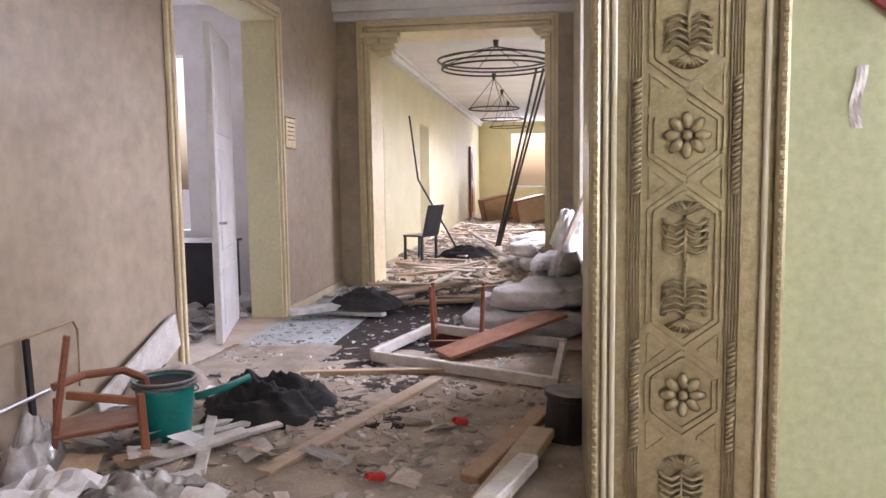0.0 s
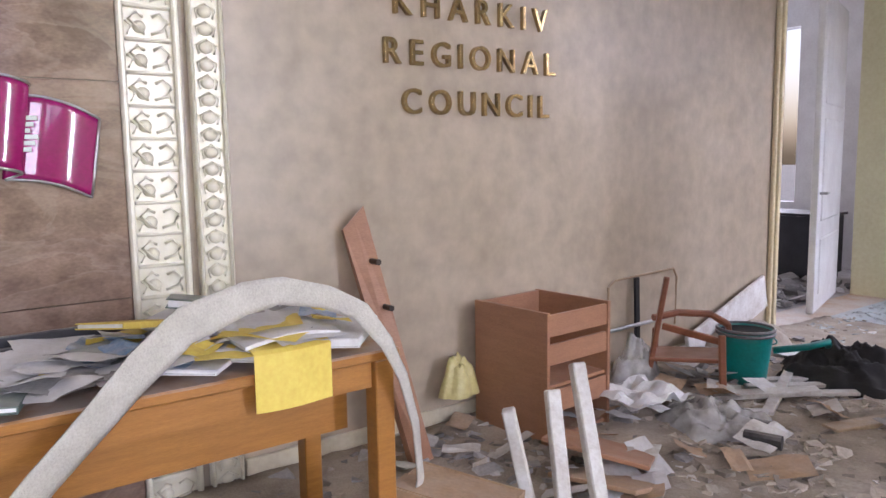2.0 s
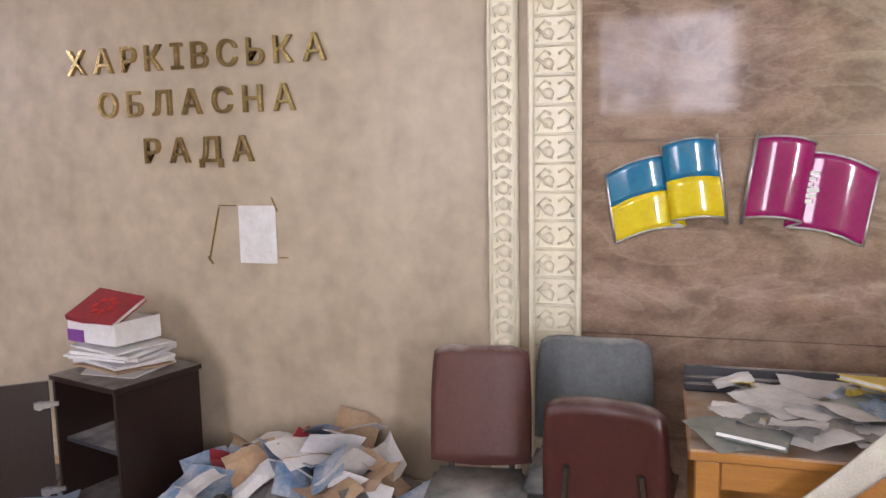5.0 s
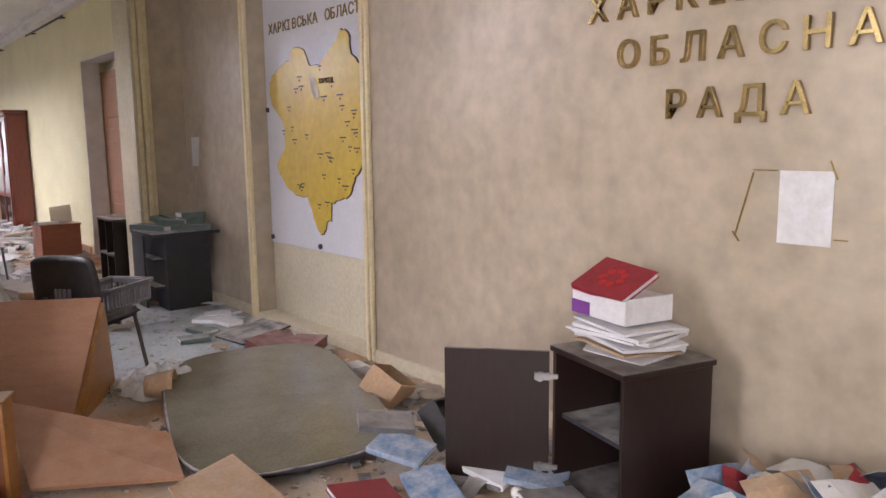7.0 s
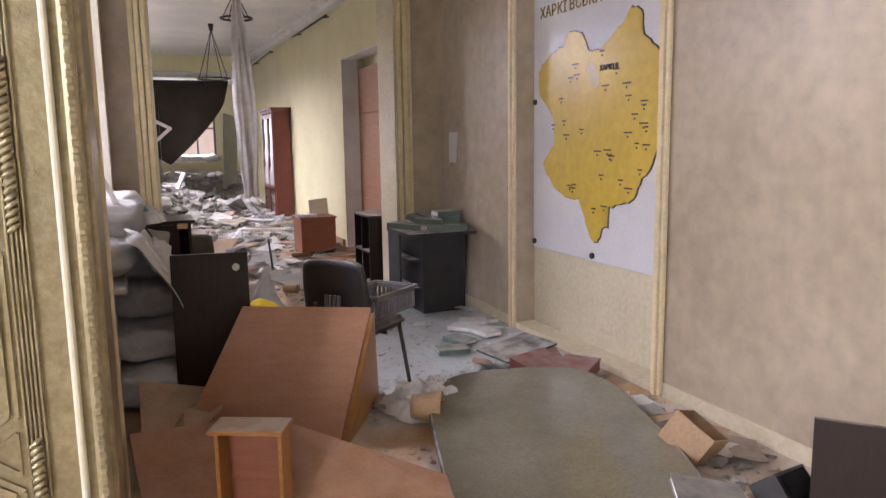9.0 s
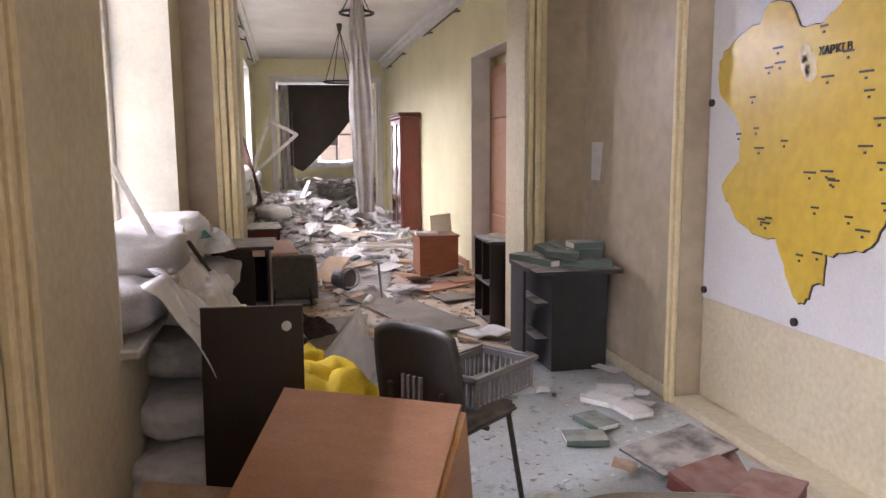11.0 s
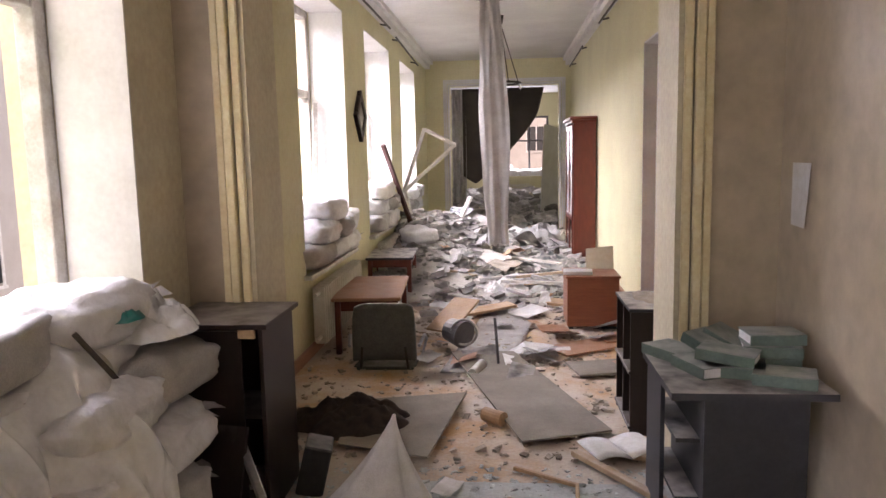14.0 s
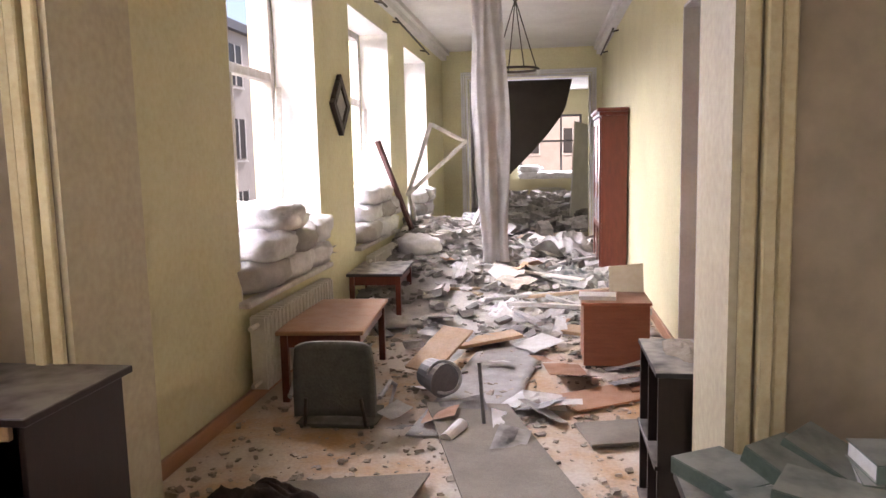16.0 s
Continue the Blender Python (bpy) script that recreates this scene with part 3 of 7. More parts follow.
def building(name, x, y0, y1, storeys, label, step=3.2, mat=M_CONC):
    b = thing(name, pose(x, 0, -9), label, "building")
    part("wall", box(-6, 0, y0, y1, 0, storeys * 3.3), mat, b)
    part("roof", box(-6.3, 0.3, y0 - 0.3, y1 + 0.3, storeys * 3.3, storeys * 3.3 + 0.4), M_GREYPLASTIC, b)
    n = 0
    y = y0 + 1.2
    while y < y1 - 2 and n < 120:
        for s in range(storeys):
            w = part("window", box(0.01, 0.06, y, y + 1.4, s * 3.3 + 0.9, s * 3.3 + 2.7), M_BLACKPLASTIC, b)
            part("frame", joined(box(0.05, 0.1, y - 0.08, y, s * 3.3 + 0.82, s * 3.3 + 2.78), box(0.05, 0.1, y + 1.4, y + 1.48, s * 3.3 + 0.82, s * 3.3 + 2.78), box(0.061, 0.1, y + 0.66, y + 0.74, s * 3.3 + 0.9, s * 3.3 + 2.7), box(0.05, 0.14, y - 0.1, y + 1.5, s * 3.3 + 0.75, s * 3.3 + 0.82)), M_WHITEWOOD, w)
            n += 1
        y += step
    return b


building("courtyard_wing", -15, 4.6, 70, 5, "beige rendered courtyard wing with dark windows")
# pale block added to cover the dark ground behind the far room window
far = building("filler_house", 0, -16, 16, 5, "pale rendered house added to fill the far window view", 3.2, M_CONC)
far.matrix_basis = pose(-1, 62, -9, 0, 0, -90)
building("apartment_block", -38, -22, -3.4, 7, "pale tall apartment block with rows of windows", 3.4, M_WHITE)


def tree(x, y, h, seed):
    rnd = random.Random(seed)
    t = thing("tree", pose(x, y, -9), "dark thin-crowned tree beyond the landing window", "tree")
    tr = rod((0, 0, 0), (0.2, 0.1, h * 0.75), 0.22, 0.08)
    cl = bmesh.new()
    for _ in range(26):
        z = rnd.uniform(h * 0.45, h)
        a = rnd.uniform(0, math.tau)
        L = (1.15 - z / h) * 3.6 + 0.4
        end = Vector((math.cos(a) * L, math.sin(a) * L, z + rnd.uniform(-0.2, 0.8)))
        rod((0.12, 0.06, z - 0.4), end, 0.05, 0.015, 5, tr)
        for _ in range(30):
            c = end * rnd.uniform(0.45, 1.05) + Vector([rnd.gauss(0, 0.35) for _ in range(3)])
            c.z = max(c.z, z - 0.8) if c.z < z * 0.5 else c.z
            s = rnd.uniform(0.10, 0.26)
            q = Euler([rnd.uniform(0, 6) for _ in range(3)]).to_matrix()
            vs = [cl.verts.new(c + q @ Vector(p) * s) for p in ((-1, 0, 0), (0, -0.35, 0.1), (1, 0, 0), (0, 0.35, -0.1))]
            cl.faces.new(vs)
    part("trunk", tr, M_BARK, t)
    part("crown", cl, M_LEAF, t)


for i, (tx, ty, th) in enumerate(((-24, 2.0, 18), (-22, 5, 17), (-27, 0.2, 18))):
    tree(tx, ty, th, i)

# ---- marble panel, mouldings, lettering, flags ----
panel = thing("marble_panel", pose(0, 0, 0), "polished brown veined marble wall panel in slabs", "wall panel")
panel["kind"] = "structure"
for z0, z1 in ((0, 0.87), (0.874, 1.70), (1.704, 2.6), (2.604, HT - 0.17)):
    part("marble_slab", box(-0.03, -0.001, -0.67, 0.54, z0, z1), M_MARBLE, panel)


def carved_strip(name, y0, y1, pitch, wide):
    ob = thing(name, pose(0, (y0 + y1) / 2, 0), "pearl-gilt carved leaf moulding strip", "moulding")
    ob["kind"] = "structure"
    w = (y1 - y0) / 2
    h = HT - 0.18
    part("backing", joined(box(-0.028, -0.001, -w, w, 0, h, 0.004), box(-0.055, -0.028, -w, -w + 0.22 * w, 0, h, 0.008), box(-0.055, -0.028, w - 0.22 * w, w, 0, h, 0.008)), M_PEARL, ob)
    unit = bmesh.new()
    iw = w * 0.74
    if wide:
        # egg, two curled leaves and a bead course per unit
        bmesh.ops.create_uvsphere(unit, u_segments=8, v_segments=6, radius=1, matrix=Matrix.Translation((-0.03, iw * 0.35, pitch * 0.3)) @ Matrix.Diagonal((0.022, iw * 0.3, pitch * 0.2, 1)))
        for sg in (-1, 1):
            tube([(-0.034, sg * iw * 0.15, pitch * 0.1), (-0.05, sg * iw * 0.55 - 0.01, pitch * 0.22), (-0.045, sg * iw * 0.85, pitch * 0.5), (-0.05, sg * iw * 0.5, pitch * 0.72), (-0.04, sg * iw * 0.2, pitch * 0.6)], 0.006, 5, unit)
            tube([(-0.034, sg * iw * 0.9, pitch * 0.05), (-0.048, sg * iw * 0.75, pitch * 0.3), (-0.034, sg * iw * 0.95, pitch * 0.45)], 0.004, 5, unit)
        add_box(unit, -0.048, -0.028, -iw, iw, pitch * 0.86, pitch * 0.96)
    else:
        bmesh.ops.create_uvsphere(unit, u_segments=8, v_segments=5, radius=1, matrix=Matrix.Translation((-0.03, 0, pitch * 0.5)) @ Matrix.Diagonal((0.02, iw * 0.6, pitch * 0.38, 1)))
        for sg in (-1, 1):
            tube([(-0.035, 0, pitch * 0.95), (-0.04, sg * iw * 0.8, pitch * 0.6), (-0.035, sg * iw * 0.6, pitch * 0.1)], 0.004, 5, unit)
    first = part("carved_leaf", unit, M_PEARL, ob, smooth=True)
    n = int(h / pitch)
    for i in range(1, n):
        o = first.copy()
        scene.collection.objects.link(o)
        o.location = (0, 0, i * pitch)
    return ob


carved_strip("moulding_wide", -0.90, -0.67, 0.125, True)
carved_strip("moulding_wide", 0.54, 0.77, 0.125, True)
carved_strip("moulding_narrow", -1.08, -0.94, 0.07, False)
carved_strip("moulding_narrow", 0.82, 0.95, 0.07, False)
ON_WALL = Matrix(((0, 0, -1, 0), (-1, 0, 0, 0), (0, 1, 0, 0), (0, 0, 0, 1)))


def letter_mesh(ch, size, depth):
    c = bpy.data.curves.new("glyph", "FONT")
    c.body, c.size, c.extrude, c.bevel_depth = ch, size, depth, 0.0015
    c.offset = 0.0
    o = new("glyph", c)
    bpy.context.view_layer.update()
    me = bpy.data.meshes.new_from_object(o.evaluated_get(bpy.context.evaluated_depsgraph_get()))
    bpy.data.objects.remove(o)
    return me


def lettering(lines, cap, label):
    """lines: (text, y start, y end, z base); each glyph stands proud of the wall on its own."""
    ob = thing("wall_lettering", pose(0, lines[0][1], lines[0][3]), label, "lettering")
    for text, ya, yb, z in lines:
        ms = [letter_mesh(ch, cap / 0.72, 0.012) for ch in text if ch != " "]
        ws = []
        for me in ms:
            xs = [v.co.x for v in me.vertices]
            ws.append((min(xs), max(xs)))
        gap = (ya - yb - sum(b - a for a, b in ws)) / max(1, len(ms) - 1)
        y = ya
        for me, (a, b) in zip(ms, ws):
            me.materials.clear()
            me.materials.append(M_BRASS)
            o = new("letter", me)
            o.parent = ob
            o.matrix_basis = Matrix.Translation((-0.016, y - lines[0][1] + a, z - lines[0][3])) @ ON_WALL
            y -= (b - a) + gap
    return ob


lettering((("KHARKIV", -1.93, -2.95, 2.09), ("REGIONAL", -1.87, -3.01, 1.855), ("COUNCIL", -1.97, -2.96, 1.62)), 0.125, "brass capital letters in three lines on plaster")
lettering((("ХАРКІВСЬКА", 3.22, 1.73, 2.115), ("ОБЛАСНА", 3.04, 1.90, 1.89), ("РАДА", 2.77, 2.14, 1.65)), 0.125, "brass Cyrillic letters in three lines on plaster")


def enamel_flag(y0, mirrored, upper, lower, label):
    """One enamelled metal sheet bent in an S: the wave by the pole stands out, folds back and runs on outwards."""
    ob = thing("enamel_flag", pose(0, y0, 0), label, "wall emblem")
    s = -1 if mirrored else 1
    # distance from the pole edge, distance from the wall, height of the top edge
    bend = [Vector(p) for p in ((0.0, 0.055, 1.70), (0.06, 0.085, 1.705), (0.13, 0.095, 1.70), (0.19, 0.085, 1.685), (0.215, 0.06, 1.672), (0.195, 0.042, 1.66), (0.165, 0.034, 1.645), (0.20, 0.036, 1.64), (0.27, 0.055, 1.63), (0.35, 0.06, 1.605), (0.44, 0.045, 1.56))]

    def spot(u, v):
        k = u * (len(bend) - 1)
        i = min(int(k), len(bend) - 2)
        t = k - i
        p0, p1, p2, p3 = bend[max(i - 1, 0)], bend[i], bend[i + 1], bend[min(i + 2, len(bend) - 1)]
        c = 0.5 * (2 * p1 + (p2 - p0) * t + (2 * p0 - 5 * p1 + 4 * p2 - p3) * t * t + (3 * p1 - p0 - 3 * p2 + p3) * t * t * t)
        high = 0.32 - 0.03 * u
        return Vector((-c.y, s * (c.x - 0.045 * (1 - v)), c.z - high * (1 - v)))

    if upper is lower:
        part("field", sheet(60, 12, spot, 0.004), upper, ob, smooth=True)
    else:
        part("upper_half", sheet(60, 6, lambda u, v: spot(u, 0.52 + 0.48 * v), 0.004), upper, ob, smooth=True)
        part("lower_half", sheet(60, 6, lambda u, v: spot(u, 0.52 * v), 0.004), lower, ob, smooth=True)
    for v in (0.0, 1.0):
        part("metal_edge", tube([spot(k / 60, v) for k in range(61)], 0.0055, 6), M_CHROME, ob, smooth=True)
    part("metal_edge", tube([spot(1, v / 4) for v in range(5)], 0.0055, 6), M_CHROME, ob, smooth=True)
    part("pole", tube([spot(0, -0.08), spot(0, 0.5), spot(0, 1.06)], 0.008, 8), M_CHROME, ob, smooth=True)
    for u, v in ((0.2, 0.5), (0.85, 0.5)):
        p = spot(u, v)
        part("standoff", rod((-0.03, p.y, p.z), (p.x + 0.006, p.y, p.z), 0.014), M_CHROME, ob)
    return ob


enamel_flag(0.0, False, M_BLUE, M_FYELLOW, "glossy blue and yellow enamelled metal flag on marble")
fl2 = enamel_flag(-0.15, True, M_CRIMSON, M_CRIMSON, "glossy crimson enamelled metal flag on marble")
crest = bmesh.new()
for k in range(6):
    add_box(crest, -0.066, -0.061, -0.205 - 0.012 * (k % 3), -0.165 - 0.010 * (k % 2) + 0.004 * k, 1.44 + 0.022 * k, 1.455 + 0.022 * k)
part("crest", crest, M_WHITE, fl2, "small white crest drawn as bars")


# ---- ornamented jamb of the stair opening ----
def ornate_jamb(x, y, face, label):
    """face: +1 when the carved side looks towards +y."""
    ob = thing("carved_jamb", pose(x, y, 0, 0, 0, 0 if face > 0 else 180) @ Matrix.Diagonal((0.84, 0.84, 0.84, 1)), label, "pilaster")
    ob["kind"] = "structure"
    H = (HT - 0.02) / 0.84
    part("pier", box(-0.47, 0.46, -0.6, 0, 0, H, 0.01), M_GOLD, ob)
    for xx in (-0.45, 0.41):
        part("rope_edge", joined(box(xx, xx + 0.045, 0, 0.05, 0, H, 0.012), *[box(xx + 0.008, xx + 0.037, 0.05, 0.066, z * 0.045, z * 0.045 + 0.03, 0.008) for z in range(int(H / 0.045))]), M_GOLD, ob)
    part("inner_rib", joined(*[box(a, a + 0.025, 0, 0.035, 0, H, 0.008) for a in (-0.375, 0.33, 0.37)]), M_PEARL, ob)
    for xx in (-0.26, 0.21):
        part("reeding", joined(*[box(xx + k * 0.014, xx + k * 0.014 + 0.009, 0, 0.022, 0, H, 0.003) for k in range(5)]), M_GOLD, ob)
    P = 1.275
    flower = bmesh.new()
    for k in range(8):
        a = k * math.tau / 8
        bmesh.ops.create_uvsphere(flower, u_segments=8, v_segments=6, radius=1, matrix=pose(0, 0.02, 0, 0, -math.degrees(a), 0) @ Matrix.Translation((0.07, 0, 0)) @ Matrix.Diagonal((0.045, 0.018, 0.026, 1)))
    bmesh.ops.create_uvsphere(flower, u_segments=8, v_segments=6, radius=0.025, matrix=Matrix.Translation((0, 0.025, 0)))
    palm = bmesh.new()
    for k in range(9):
        a = radians(-60 + 15 * k)
        tube([(0, 0.012, 0.0), (math.sin(a) * 0.06, 0.022, -math.cos(a) * 0.07), (math.sin(a) * 0.105, 0.014, -math.cos(a) * 0.12)], 0.0115, 6, palm)
    for k in range(5):
        for sg in (-1, 1):
            z = 0.05 + k * 0.062
            tube([(0, 0.014, z), (sg * 0.05, 0.026, z + 0.045), (sg * 0.095, 0.018, z + 0.02), (sg * 0.105, 0.012, z - 0.02)], 0.0155 - 0.0008 * k, 6, palm)
    tube([(0, 0.014, 0), (0, 0.024, 0.4), (0, 0.014, 0.46)], 0.009, 6, palm)
    strap = bmesh.new()
    for r in (0.0, 0.028):
        w = 0.175 - r
        for (a, b) in ((-0.09 + r * .4, 0.09 - r * .4), (0.36 + r * .4, P - 0.36 - r * .4)):
            q = [(-w, a), (0, a - 0.13 + r), (w, a), (w, b), (0, b + 0.13 - r), (-w, b)]
            for i in range(6):
                p0, p1 = q[i], q[(i + 1) % 6]
                beam((p0[0], 0.008, p0[1]), (p1[0], 0.008, p1[1]), 0.014, 0.02, strap)
    for sg in (-1, 1):
        for z in (0.225, -0.225):
            tri = [(sg * 0.17, z - 0.075), (sg * 0.17, z + 0.075), (sg * 0.075, z)]
            for i in range(3):
                beam((tri[i][0], 0.006, tri[i][1]), (tri[(i + 1) % 3][0], 0.006, tri[(i + 1) % 3][1]), 0.01, 0.016, strap)
    rope = bmesh.new()
    for sg in (-0.225, 0.235):
        for k in range(22):
            bmesh.ops.create_uvsphere(rope, u_segments=6, v_segments=4, radius=1, matrix=Matrix.Translation((sg, 0.03, -0.27 + k * 0.0255)) @ pose(0, 0, 0, 0, 35, 0) @ Matrix.Diagonal((0.03, 0.016, 0.011, 1)))
    protos = [("rosette", flower, 0.0), ("strapwork", strap, 0.0), ("rope", rope, 0.0)]
    lv = []
    for nm, bm, off in protos:
        lv.append((part(nm, bm, M_GOLD, ob, smooth=nm != "strapwork"), off))
    lv.append((part("palmette", palm, M_GOLD, ob, smooth=True), 0.0))
    z0 = 0.607
    for o, off in lv:
        k = 0
        for i in range(4):
            z = z0 - P + i * P
            if o.name.startswith("palmette"):
                for zz, flip in ((z + 0.38, 0), (z + P - 0.38, 180)):
                    if zz < 0.1:
                        continue
                    c = o.copy()
                    scene.collection.objects.link(c)
                    c.matrix_basis = pose(0, 0, zz, 0, flip, 0) @ Matrix.Diagonal((0.95, 1, 0.56, 1))
            elif z > -0.1:
                c = o.copy()
                scene.collection.objects.link(c)
                c.location = (0, 0, z)
        bpy.data.objects.remove(o)
    return ob


ornate_jamb(-3.265, -3.45, 1, "champagne-gilt carved jamb with rosettes and palmettes")
ornate_jamb(-3.40, 3.98, -1, "champagne-gilt carved jamb with rosettes and palmettes")

# stair hall wall: torn paper, floor sign
solid("torn_paper", sheet(3, 8, lambda u, v: Vector((-3.97 + 0.045 * u + 0.012 * math.sin(v * 5), -3.543 + 0.006 * math.sin(u * 3 + v * 7), 1.60 + 0.25 * v)), 0.001), M_PAPER, "torn strip of white paper on green wall", "paper")
sgn = thing("floor_sign", pose(-3.99, -3.543, 2.15, 0, -38, 0), "dark red hanging floor sign with white letters", "sign")
part("plate", box(-0.24, 0.24, 0, 0.03, -0.05, 0.05, 0.004), M_REDP, sgn)
for k, ch in enumerate("ЭТАЖ"):
    me = letter_mesh(ch, 0.06, 0.002)
    me.materials.clear()
    me.materials.append(M_WHITE)
    o = new("letter", me)
    o.parent = sgn
    o.matrix_basis = Matrix.Translation((0.06 - k * 0.055, 0.033, -0.022)) @ Matrix(((-1, 0, 0, 0), (0, 0, 1, 0), (0, 1, 0, 0), (0, 0, 0, 1)))

# ---- map board ----
mp = thing("wall_map", pose(0.168, 0, 0), "white wall board with a yellow relief map of a region", "map")
part("board", box(-0.014, -0.001, 5.21, 6.96, 0.68, 3.0, 0.003), M_MAPW, mp)
# outline of the region: angle in degrees and radius about its middle
rim = ((0, 0.76), (26, 0.86), (37, 0.84), (47, 0.82), (55, 0.9), (62, 0.9), (63, 0.8), (72, 0.65), (82, 0.55), (96, 0.56), (102, 0.71), (113, 0.79), (121, 0.74), (139, 0.84), (148, 0.88), (158, 0.79), (163, 0.6), (173, 0.5), (191, 0.52), (200, 0.7), (210, 0.69), (228, 0.62), (252, 0.52), (263, 0.63), (270, 0.78), (276, 0.8), (281, 0.71), (287, 0.7), (292, 0.57), (307, 0.61), (317, 0.67), (331, 0.65), (346, 0.72))
pts = []
rr = random.Random(4)
for i, (a, r) in enumerate(rim):
    a2, r2 = rim[(i + 1) % len(rim)]
    a2 += 360 if a2 < a else 0
    for k in range(4):
        t = k / 4
        q = radians(a + (a2 - a) * t)
        rad = (r + (r2 - r) * t) * (1 + rr.uniform(-0.018, 0.018))
        pts.append((math.cos(q) * rad, math.sin(q) * rad))
TO_MAP = Matrix.Translation((-0.014, 6.12, 1.62)) @ Matrix(((0, 1, 0, 0), (-1, 0, 0, 0), (0, 0, 1, 0), (0, 0, 0, 1)))
b1 = prism([(x * 1.012, z * 1.01) for x, z in pts], -0.006)
b1.transform(TO_MAP)
part("map_border", b1, M_MAPD, mp, "dark outline")
b1 = prism(pts, -0.012)
b1.transform(TO_MAP)
part("map_relief", b1, M_MAPY, mp, "yellow relief panel")
for k in range(34):
    a, r = rr.uniform(0, math.tau), math.sqrt(rr.random()) * 0.58
    x, z = math.cos(a) * r + 0.05, math.sin(a) * r
    w = rr.uniform(0.02, 0.045)
    name_bar = bmesh.new()
    add_box(name_bar, x - w, x + w, -0.0155, -0.012, z, z + 0.010, TO_MAP)
    add_box(name_bar, x - 0.007, x + 0.007, -0.0155, -0.012, z - 0.03, z - 0.018, TO_MAP)
    part("town_name", name_bar, M_MAPD, mp)
part("city_mark", joined(*[rod((-0.028, 6.10 + dx, 2.0 + dz), (-0.0262, 6.10 + dx, 2.0 + dz), 0.045 + e) for dx, dz, e in ((0, 0, 0.012), (0.03, 0.05, 0), (-0.02, -0.045, 0))]), M_TRIM, mp)
for k, (ch, yy, zz, sz) in enumerate([(c, 6.03 - i * 0.036, 2.03, 0.05) for i, c in enumerate("ХАРКІВ")] + [(c, 6.86 - i * 0.083, 2.50, 0.115) for i, c in enumerate("ХАРКІВСЬКА")] + [(c, 5.93 - i * 0.083, 2.50, 0.115) for i, c in enumerate("ОБЛАСТЬ")]):
    me = letter_mesh(ch, sz, 0.002)
    me.materials.clear()
    me.materials.append(M_BRASS if sz > 0.1 else M_MAPD)
    o = new("letter", me)
    o.parent = mp
    o.matrix_basis = Matrix.Translation((-0.0165 if sz > 0.1 else -0.0285, yy, zz)) @ ON_WALL
for yy, zz in ((6.93, 1.86), (6.93, 0.73), (6.1, 0.72), (5.27, 1.9), (5.27, 2.85)):
    part("bolt", rod((-0.03, yy, zz), (-0.012, yy, zz), 0.022), M_IRON, mp)
structure("trim_niche_base", box(-0.02, 0.165, 5.21, 6.96, 0.001, 0.05, 0.004), M_CREAM, "cream skirting in the niche")

# ---- papers and plaques on walls ----
solid("pinned_paper", sheet(4, 6, lambda u, v: Vector((-0.006 - 0.02 * (1 - v) * u, 8.34 - 0.21 * u, 1.35 + 0.29 * v)), 0.001), M_PAPER, "white printed sheet pinned to cream wall", "paper")
solid("pinned_note", sheet(4, 6, lambda u, v: Vector((-0.006 - 0.006 * math.sin(u * 3), 2.25 - 0.21 * u, 1.14 + 0.29 * v)), 0.001), M_PAPER, "blank white sheet taped over a plaster scar", "paper")
solid("tape_scar", joined(*[beam(a, b, 0.014, 0.004) for a, b in (((-0.003, 2.36, 1.43), (-0.003, 2.26, 1.43)), ((-0.003, 2.36, 1.42), (-0.003, 2.43, 1.15)), ((-0.003, 2.44, 1.17), (-0.003, 2.41, 1.13)), ((-0.003, 2.06, 1.47), (-0.003, 2.03, 1.40)), ((-0.003, 2.03, 1.17), (-0.003, 1.98, 1.17)))]), M_BRASS, "dark glue scar of a removed plate on plaster", "wall mark")
plq = thing("wall_plaque", pose(0, -7.93, 1.92), "small gilt plaque with faint lines on plaster", "plaque")
part("plate", box(-0.02, -0.001, -0.16, 0.16, -0.17, 0.17, 0.004), M_BRASS, plq)
part("face", joined(box(-0.024, -0.02, -0.14, 0.14, -0.15, 0.15)), M_TRIM, plq)
part("engraving", joined(*[box(-0.026, -0.024, -0.1, 0.1, 0.1 - k * 0.045, 0.112 - k * 0.045) for k in range(5)]), M_BRASS, plq)

# ---- doors ----
door = thing("door_1", pose(0.10, -6.28, 0.01, 0, 0, 17), "open white panelled double door leaf", "door")
door["kind"] = "structure"
part("leaf", box(-0.03, 0.03, -1.25, 0.0, 0, 2.75, 0.006), M_WHITE, door)
part("panel", joined(*[box(-0.042, 0.042, -1.1, -0.15, a, b, 0.012) for a, b in ((0.15, 0.65), (0.8, 1.7), (1.82, 2.6))]), M_WHITE, door)
part("handle", joined(rod((-0.03, -0.07, 1.05), (-0.09, -0.07, 1.05), 0.012), rod((-0.085, -0.07, 1.05), (-0.085, -0.19, 1.05), 0.010)), M_CHROME, door)
d2 = thing("door_2", pose(0.25, 11.1, 0.005), "pinkish brown panelled double door in a recess", "door")
d2["kind"] = "structure"
for y0, y1 in ((-1.14, -0.005), (0.005, 1.14)):
    lf = part("leaf", box(0, 0.05, y0, y1, 0, 2.6, 0.006), M_BEECH, d2)
    part("panel", joined(*[box(-0.014, 0.02, y0 + 0.14, y1 - 0.14, a, b, 0.012) for a, b in ((0.15, 0.75), (0.9, 1.8), (1.95, 2.48))]), M_BEECH, lf)
structure("trim_recess", joined(box(0.001, 0.24, 9.9, 9.92, 0, 2.73), box(0.001, 0.24, 12.23, 12.25, 0, 2.73), box(0.001, 0.24, 9.92, 12.23, 2.73, 2.75)), M_WHITE, "white painted doorway reveal")

